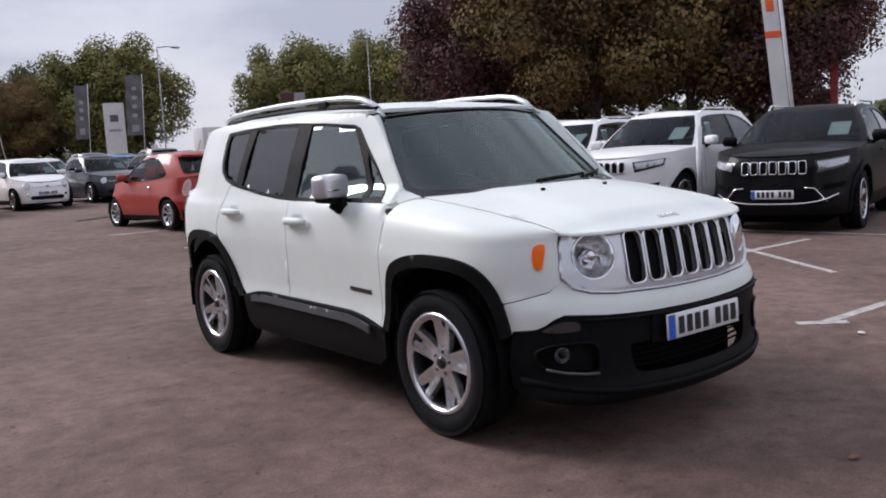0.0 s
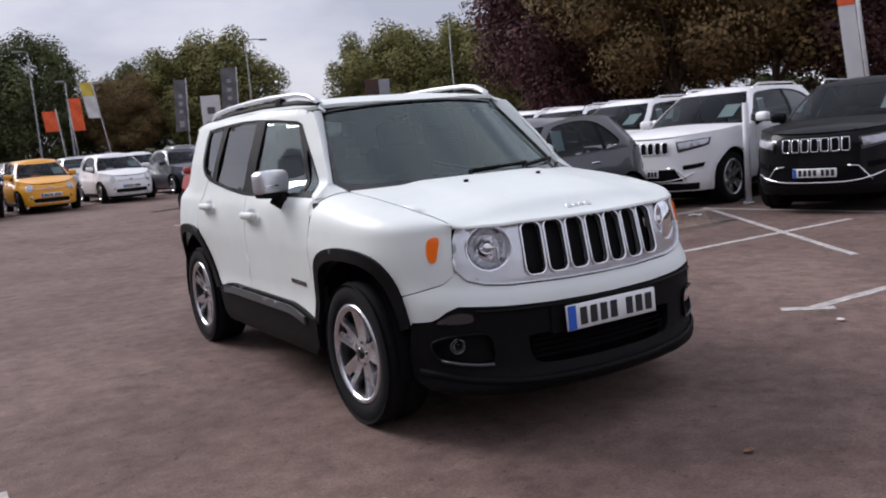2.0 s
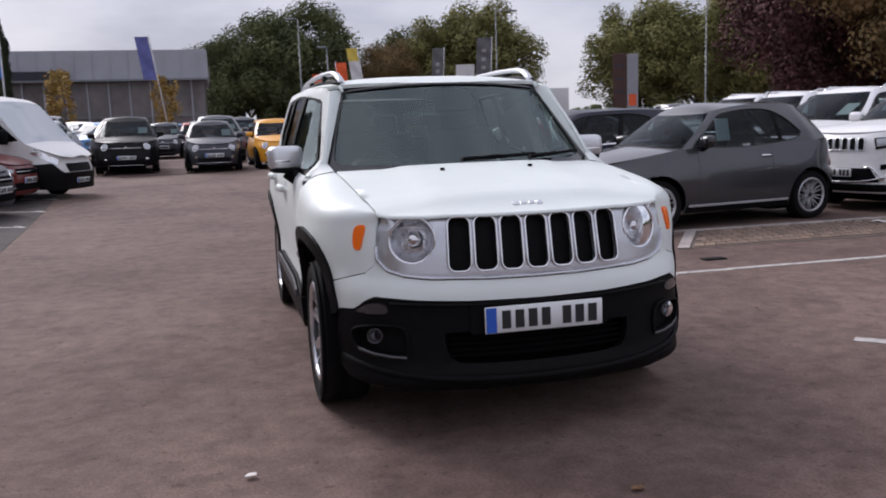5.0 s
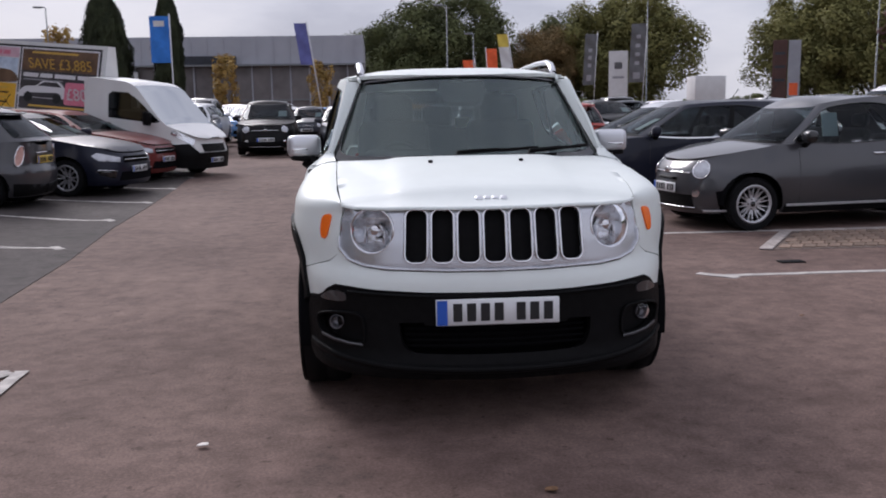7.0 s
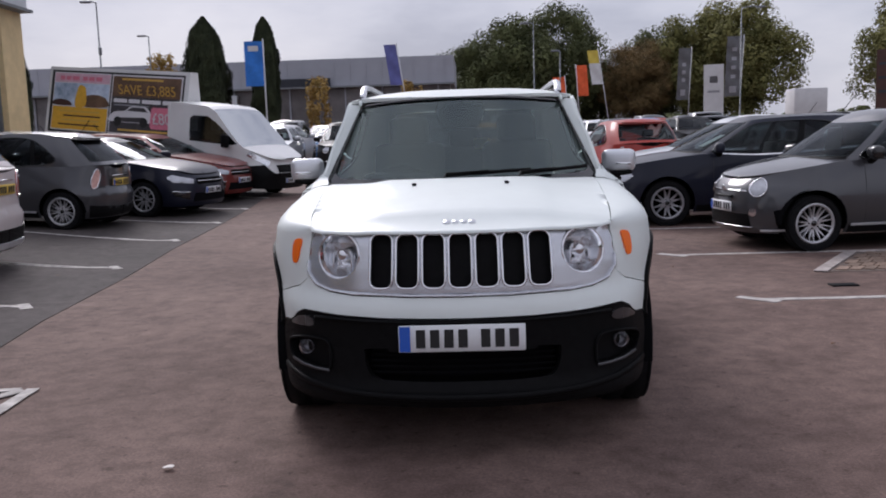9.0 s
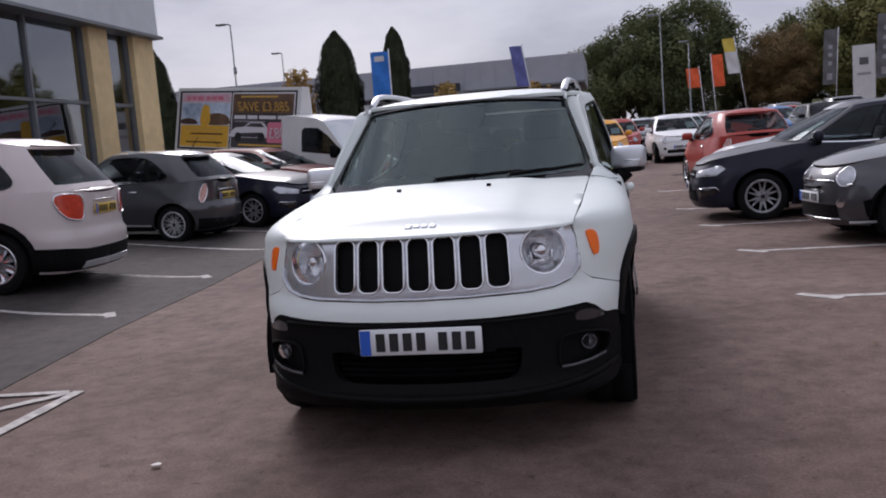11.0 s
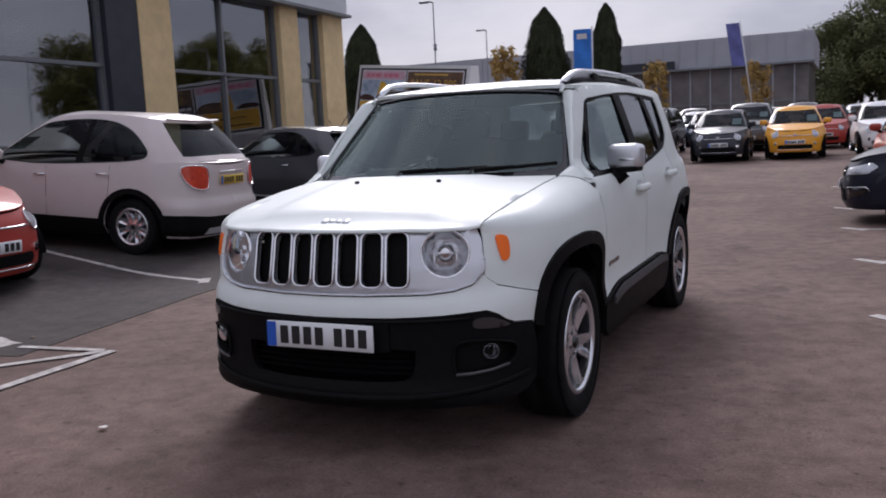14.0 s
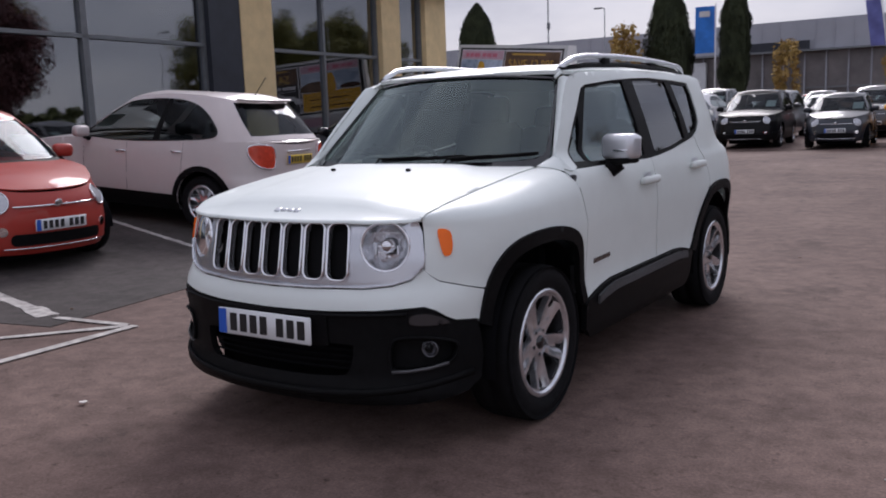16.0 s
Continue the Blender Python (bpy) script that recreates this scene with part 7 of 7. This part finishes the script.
part("grille", panel([(-0.45, 0.72), (0.45, 0.72), (0.5, 0.90), (-0.5, 0.90)], lambda s, z: van_skin(s, z, 0.012), 0.01, 0.1), M_PLASTIC, van)
bars_plate(van, 0.52, 0.111, Matrix.Translation((0, -2.81, 0.52)))
part("chassis", box(0, 1.6, 0.62, 1.5, 3.6, 0.30, 0.03), M_DARK, van)
for sgn in (1, -1):
    W_FAR.put(van, sgn * 0.90, -1.62)
    W_FAR.put(van, sgn * 0.90, 1.75)
BY0, BY1, BZ0, BZ1 = 0.30, 5.10, 1.22, 2.98  # the board's ends and edges
lean_x = lerp_list([(BZ0 - 0.2, -0.44), (BZ1 + 0.1, -0.13)])


def wedge(y0, y1, z0, z1, grow=0.0):
    """A long body with sloping flanks, wide at its foot."""
    a, b = -lean_x(z0) + grow, -lean_x(z1) + grow
    v = [(x, y, z) for y in (y0, y1) for x, z in ((-a, z0), (a, z0), (b, z1), (-b, z1))]
    f = [(0, 1, 2, 3), (7, 6, 5, 4), (0, 4, 5, 1), (1, 5, 6, 2), (2, 6, 7, 3), (3, 7, 4, 0)]
    return [Vector(q) for q in v], f, [False] * 6


deck = part("board_body", join(box(0, 2.7, 0.92, 1.90, 4.8, 0.55, 0.03), wedge(BY0 - 0.04, BY1 + 0.04, BZ0 - 0.06, BZ1 + 0.05)), M_VAN, van, "white board frame")


def sloped(name, outline, m, off=0.0, label="", step=0.5):
    """A print on the sloping flank of the board."""
    return part(name, panel(outline, lambda y, z: (lean_x(z) - 0.004 - off, y, z), 0.004, step, flip=True), m, deck, label)


def poster(name, y0, y1, z0, z1, m, off=0.0, label=""):
    return sloped(name, [(y0, z0), (y1, z0), (y1, z1), (y0, z1)], m, off, label)


M_POSTN = mat("poster_night", (0.050, 0.045, 0.050), 0.5, vary=0.35, scale=2)
M_POSTY = mat("poster_yellow", (0.72, 0.40, 0.035), 0.5, vary=0.08)
M_POSTB = mat("poster_sky", (0.30, 0.42, 0.60), 0.5, vary=0.35, scale=2, color2=(0.55, 0.62, 0.72))
M_POSTP = mat("poster_pink", (0.68, 0.20, 0.28), 0.5, vary=0.05)
M_POSTPALE = mat("poster_pale_pink", (0.66, 0.42, 0.50), 0.5, vary=0.12, scale=5)
M_POSTW = mat("poster_white", (0.70, 0.68, 0.70), 0.5)
M_POSTBR = mat("poster_brown", (0.13, 0.075, 0.045), 0.5, vary=0.35, scale=3)
M_GOLD = mat("poster_gold", (0.62, 0.38, 0.08), 0.5)
MID = 2.86  # where the two posters meet
poster("poster_border", BY0 + 0.10, BY1 - 0.06, BZ0 + 0.04, BZ1 - 0.04, M_INK, 0.0, "dark border")
poster("poster_half", MID + 0.03, BY1 - 0.16, BZ0 + 0.10, BZ1 - 0.09, M_POSTW, 0.005)
poster("poster_strip", MID + 0.06, BY1 - 0.19, BZ1 - 0.36, BZ1 - 0.12, M_POSTPALE, 0.010)
for k, (y0, y1) in enumerate(((4.72, 4.55), (4.50, 4.32), (4.28, 4.02), (3.90, 3.72), (3.68, 3.46), (3.42, 3.20))):
    poster("text_bar", y1, y0, BZ1 - 0.30, BZ1 - 0.19, M_POSTP, 0.014)
poster("poster_picture", MID + 0.06, BY1 - 0.19, 1.98, BZ1 - 0.38, M_POSTB, 0.010)
sloped("poster_picture", smooth_line([(4.10, 2.0), (3.72, 2.0), (3.74, 2.44), (3.86, 2.54), (4.02, 2.50)], 3, True), M_POSTY, 0.018)
sloped("poster_picture", smooth_line([(3.90, 2.0), (2.95, 2.0), (2.95, 2.18), (3.2, 2.30), (3.7, 2.28)], 3, True), M_POSTBR, 0.014)
sloped("poster_picture", smooth_line([(4.88, 2.0), (4.25, 2.0), (4.3, 2.10), (4.6, 2.16), (4.88, 2.12)], 3, True), M_FBROWN, 0.014)
poster("poster_text_panel", MID + 0.06, BY1 - 0.19, BZ0 + 0.13, 1.96, M_POSTY, 0.012)
for k in range(4):
    poster("text_bar", 3.15 + 0.05 * (k % 2), 4.65 - 0.08 * (k % 3), 1.46 + 0.12 * k, 1.50 + 0.12 * k, M_GOLD if k % 2 else M_FBROWN, 0.016)
poster("board_edge", BY0 + 0.16, MID - 0.02, BZ0 + 0.10, BZ1 - 0.09, M_POSTW, 0.005)
poster("poster_half", BY0 + 0.20, MID - 0.06, BZ0 + 0.14, BZ1 - 0.13, M_POSTN, 0.009)
poster("poster_band", BY0 + 0.20, MID - 0.06, BZ1 - 0.66, BZ1 - 0.13, M_POSTBR, 0.011)
poster("text_bar", 1.10, 2.50, BZ1 - 0.23, BZ1 - 0.18, M_GOLD, 0.015)
for y0, y1 in ((0.62, 1.05), (1.12, 1.75), (1.82, 2.20), (2.26, 2.72)):
    poster("text_bar", y0, y1, BZ1 - 0.82, BZ1 - 0.72, M_POSTW, 0.015)
poster("text_bar", 1.5, 2.7, BZ1 - 0.90, BZ1 - 0.87, M_FLGREY, 0.015)
sloped("price_patch", rounded(1.0, 1.80, 0.82, 0.56, 0.08), M_POSTP, 0.016)
poster("text_bar", 0.60, 2.50, BZ0 + 0.20, BZ0 + 0.25, M_GOLD, 0.013)
carp = smooth_line([(2.78, 1.66), (2.80, 1.80), (2.62, 1.92), (2.30, 1.95), (2.08, 2.08), (1.62, 2.08), (1.42, 1.92), (1.36, 1.80), (1.40, 1.66)], 3, True)
sloped("printed_car", carp, M_POSTW, 0.013, step=0.2)
sloped("printed_car_glass", [(2.24, 1.95), (2.06, 2.05), (1.66, 2.05), (1.52, 1.94)], M_POSTN, 0.018, step=0.2)
sloped("printed_car_side", [(2.60, 1.66), (2.58, 1.76), (1.62, 1.80), (1.58, 1.66)], M_POSTN, 0.018, step=0.2)
for y in (2.52, 1.62):
    sloped("printed_wheel", circle(y, 1.66, 0.13, 14), M_INK, 0.022, step=0.1)
part("lower_panel", box(-0.955, 2.72, 0.96, 0.012, 4.6, 0.40), M_POSTW, deck)
for y0, y1, m in ((1.55, 2.15, M_POSTY), (0.75, 1.35, M_POSTB), (2.9, 3.9, M_POSTPALE)):
    part("lower_print", box(-0.966, (y0 + y1) / 2, 0.97, 0.012, y1 - y0, 0.28), m, deck)


def words(text, size, at, m, parent):
    cu = bpy.data.curves.new("lettering", "FONT")
    cu.body, cu.size, cu.extrude, cu.align_x = text, size, 0.002, "CENTER"
    tmp = bpy.data.objects.new("lettering", cu)
    me = bpy.data.meshes.new_from_object(tmp)
    bpy.data.objects.remove(tmp)
    me.materials.clear()
    me.materials.append(m)
    part("lettering", me, None, parent, m=at)


LEAN = math.atan2(lean_x(2.0) - lean_x(3.0), 1.0) * -1.0
for text, size, y, z, m in (("SAVE £3,885", 0.37, 1.58, BZ1 - 0.60, M_GOLD), ("£80", 0.42, 1.0, 1.65, M_POSTW)):
    words(text, size, Matrix.Translation((lean_x(z) - 0.034, y, z)) @ Matrix.Rotation(-math.pi / 2, 4, "Z") @ Matrix.Rotation(math.pi / 2 + LEAN, 4, "X"), m, deck)
van.matrix_world = pose(-6.50, 15.00, 0.215, 0, 0, 68) @ pose(0, 0, 0, 5.3) @ Matrix.Diagonal((0.92, 0.92, 0.92, 1))


# ---- trees ----
def crown_shape(rng4, rx, ry, rz, clumps, leaves, leaf, column=False):
    v, f = [], []
    cs = []
    for _ in range(clumps):
        while True:
            d = Vector((rng4.uniform(-1, 1), rng4.uniform(-1, 1), rng4.uniform(-1, 1)))
            if 0.30 < d.length < 1.0:
                break
        cs.append((Vector((d.x * rx, d.y * ry, d.z * rz)) * (0.82 if column else 1), rng4.uniform(0.20, 0.36) * (0.8 if column else 1)))
    for c, k in cs:
        for _ in range(leaves):
            d = Vector((rng4.gauss(0, 1), rng4.gauss(0, 1), rng4.gauss(0, 1))).normalized()
            p = c + Vector((d.x * rx * k, d.y * ry * k, d.z * rz * k * 0.85)) * rng4.uniform(0.55, 1.12)
            n = (d + Vector((rng4.uniform(-0.55, 0.55), rng4.uniform(-0.55, 0.55), rng4.uniform(-0.2, 0.7)))).normalized()
            a = n.orthogonal().normalized()
            a = (Matrix.Rotation(rng4.uniform(0, 6.28), 3, n) @ a) * leaf * rng4.uniform(0.6, 1.3)
            b = n.cross(a) * rng4.uniform(0.5, 0.9)
            q = len(v)
            v += [p - a, p - b * 0.9 + n * leaf * 0.15, p + a, p + b]
            f.append((q, q + 1, q + 2, q + 3))
    return v, f, [False] * len(f)


def column_crown(rng4, h, base, rx, leaves, leaf):
    """A dense upright crown: foliage laid over a tall, round-topped body with soft ribs."""
    v, f = [], []
    lobes = [(rng4.uniform(0, 6.28), rng4.uniform(0.1, 0.95), rng4.uniform(0.10, 0.26)) for _ in range(46)]
    for _ in range(leaves):
        t, a = rng4.random() ** 0.9, rng4.uniform(0, 6.2832)
        r = rx * min(1.0, 0.72 + 0.8 * t) * (1 - max(0.0, (t - 0.35) / 0.65) ** 3.6) ** 0.85
        for a0, t0, k in lobes:
            da = (a - a0 + math.pi) % (2 * math.pi) - math.pi
            r += rx * k * 0.6 * math.exp(-((da / 0.42) ** 2) - (((t - t0) / 0.13) ** 2))
        r *= 0.86 + 0.24 * noise.noise(Vector((2.2 * math.cos(a), 2.2 * math.sin(a), 7.0 * t + h))) + 0.10 * noise.noise(Vector((6 * math.cos(a), 6 * math.sin(a), 22.0 * t)))
        r *= rng4.uniform(0.80, 1.06)
        p = Vector((r * math.cos(a), r * math.sin(a), base + (h - base) * t))
        n = Vector((math.cos(a), math.sin(a), rng4.uniform(0.0, 0.8))).normalized()
        up = Vector((rng4.uniform(-0.35, 0.35), rng4.uniform(-0.35, 0.35), 1)).normalized() * leaf * rng4.uniform(0.8, 1.7)
        w = n.cross(up).normalized() * leaf * rng4.uniform(0.3, 0.6)
        q = len(v)
        v += [p - up, p - w, p + up, p + w]
        f.append((q, q + 1, q + 2, q + 3))
    return v, f, [False] * len(f)


def trunk_shape(rng4, h, base, r, rx):
    limbs = [tube([(0, 0, -0.3), (0.05, 0.02, base * 0.5), (0.0, 0.06, base), (0.08, 0, h * 0.75)], [r * 1.25, r, r * 0.8, r * 0.2], n=9)]
    for k in range(7):
        a = k * 0.9 + rng4.uniform(-0.3, 0.3)
        z0 = base * rng4.uniform(0.75, 1.25)
        e = rx * rng4.uniform(0.45, 0.8)
        limbs.append(tube([(0, 0, z0), (e * 0.4 * math.cos(a), e * 0.4 * math.sin(a), z0 + 0.16 * h), (e * math.cos(a), e * math.sin(a), z0 + 0.33 * h)], [r * 0.5, r * 0.32, r * 0.1], n=6))
    return join(*limbs)


class TreeKit:
    def __init__(self, h, rx, base, m, seed, clumps=34, leaves=150, leaf=0.30, r=0.22, column=False):
        rng4 = random.Random(seed)
        rz = (h - base) / 2
        if column:
            self.crown = to_mesh("crown", column_crown(rng4, h, base, rx, leaves * clumps, leaf), m)
        else:
            self.crown = to_mesh("crown", moved(crown_shape(rng4, rx, rx, rz, clumps, leaves, leaf, column), Matrix.Translation((0, 0, base + rz))), m)
        self.trunk = to_mesh("trunk", trunk_shape(rng4, h, base, r, rx), M_BARK)

    def put(self, label, x, y, s=1.0, turn=0.0, group="trees"):
        ob = thing("tree", label, "tree", group, at=pose(x, y, 0, 0, 0, turn) @ Matrix.Diagonal((s, s, s, 1)))
        part("trunk", self.trunk, None, ob)
        part("crown", self.crown, None, ob)


def grow(kit, label, origin, b, d, el, h, turn):
    """A tree whose top shows at that bearing and elevation from origin, d metres off."""
    x, y = polar(origin, b, d)
    kit.put(label, x, y, hgt(el, d) / h, turn)


T_G = TreeKit(12, 5.0, 1.6, M_LEAFG, 1, 58, 460, 0.135)
T_G2 = TreeKit(12, 4.6, 1.4, M_LEAFG, 2, 58, 460, 0.135)
T_D = TreeKit(12, 5.2, 1.0, M_LEAFD, 3, 58, 460, 0.135)
T_D2 = TreeKit(12, 4.6, 1.0, M_LEAFD, 4, 58, 460, 0.135)
T_M = TreeKit(11, 3.7, 2.0, M_LEAFM, 5, 90, 620, 0.088)
T_B = TreeKit(13, 5.2, 2.9, M_LEAFB, 6, 100, 760, 0.092)
T_C = TreeKit(9.5, 1.42, 0.9, M_LEAFC, 7, 120, 260, 0.12, r=0.13, column=True)
T_C2 = TreeKit(9.5, 1.02, 0.9, M_LEAFC, 17, 100, 260, 0.11, r=0.12, column=True)
T_Y = TreeKit(6, 1.0, 1.5, M_LEAFY, 8, 30, 75, 0.10, r=0.06)
for kit, b, d, el, turn in ((T_D2, -0.8, 172, 5.4, 0), (T_D, 1.3, 166, 6.5, 50), (T_D2, 3.4, 164, 7.2, 120), (T_D2, 5.4, 164, 7.8, 200), (T_D, 2.2, 178, 6.6, 220), (T_D2, 6.8, 176, 5.6, 20)):
    grow(kit, "dark green broadleaf tree behind the stock rows", E8, b, d, el, 12, turn)
grow(T_B, "bronze-green tree behind the stock rows", E8, 10.6, 166, 5.6, 13, 30)
for kit, b, d, el, turn in ((T_D, 9.4, 178, 5.0, 10), (T_D2, 12.3, 174, 6.1, 60), (T_G, 13.9, 172, 6.8, 80), (T_G2, 15.7, 168, 7.4, 10), (T_G, 17.2, 168, 7.6, 240), (T_D, 15.4, 182, 5.8, 130)):
    grow(kit, "green broadleaf tree behind the stock rows", E8, b, d, el, 12, turn)
for kit, b, d, el, turn in ((T_G, 26.6, 160, 7.0, 100), (T_G2, 27.8, 156, 7.3, 190), (T_G, 30.5, 154, 7.5, 270), (T_G2, 33.4, 150, 7.1, 330), (T_G, 36.2, 146, 7.8, 70), (T_D, 27.0, 176, 6.0, 15), (T_D2, 32.6, 170, 6.0, 75)):
    grow(kit, "yellow-green broadleaf tree beyond the car park", E8, b, d, el, 12, turn)
for kit, b, d, el, turn, lab in ((T_M, 40.6, 40, 13.0, 0, "dark maroon tree behind white cars"), (T_M, 43.6, 44, 12.0, 90, "dark maroon tree behind white cars"), (T_B, 48.2, 37, 17.0, 10, "large bronze-green tree behind white cars"), (T_B, 54.0, 38, 18.0, 120, "large bronze-green tree behind white cars"), (T_B, 51.0, 46, 15.0, 60, "large bronze-green tree behind white cars"),
                                 (T_M, 58.9, 38, 13.0, 40, "dark maroon tree beyond the feather flag"), (T_B, 57.6, 44, 15.0, 200, "large bronze-green tree behind white cars"), (T_B, 45.6, 48, 13.0, 260, "large bronze-green tree behind white cars")):
    grow(kit, lab, E0, b, d, el, 13 if kit is T_B else 11, turn)
for kit, b, d, el, turn in ((T_C, -16.85, 86, 7.75, 0), (T_C2, -13.2, 100, 7.75, 100), (T_C, -28.3, 61, 7.3, 40)):
    grow(kit, "dense dark columnar tree beside the road", E8, b, d, el, 9.5, turn)
grow(T_Y, "small yellowing tree beside the road", E8, -19.5, 82, 5.9, 6, 0)
for b, el in ((-9.9, 4.35), (-3.9, 3.9)):
    grow(T_Y, "small yellow autumn tree before the hall", E8, b, 84, el, 6, b * 20)
# a low hedge closes the far side; its added, unseen right end darkens showroom reflections
hr = random.Random(12)
hs = []
for k in range(104):
    b = -4 + 1.1 * k
    d = 118 - 0.9 * max(0, b - 18) if b < 40 else 62 - 0.2 * (b - 40)
    x, y = polar(E0, b, d)
    hs.append(moved(crown_shape(hr, 2.6, 2.0, 1.5 if b < 40 else 1.9, 7, 60, 0.30), Matrix.Translation((x, y, 1.6))))
solo("hedge", join(*hs), M_LEAFD, "dark hedge along the far edge of the car park", "hedge", kind="stuff")
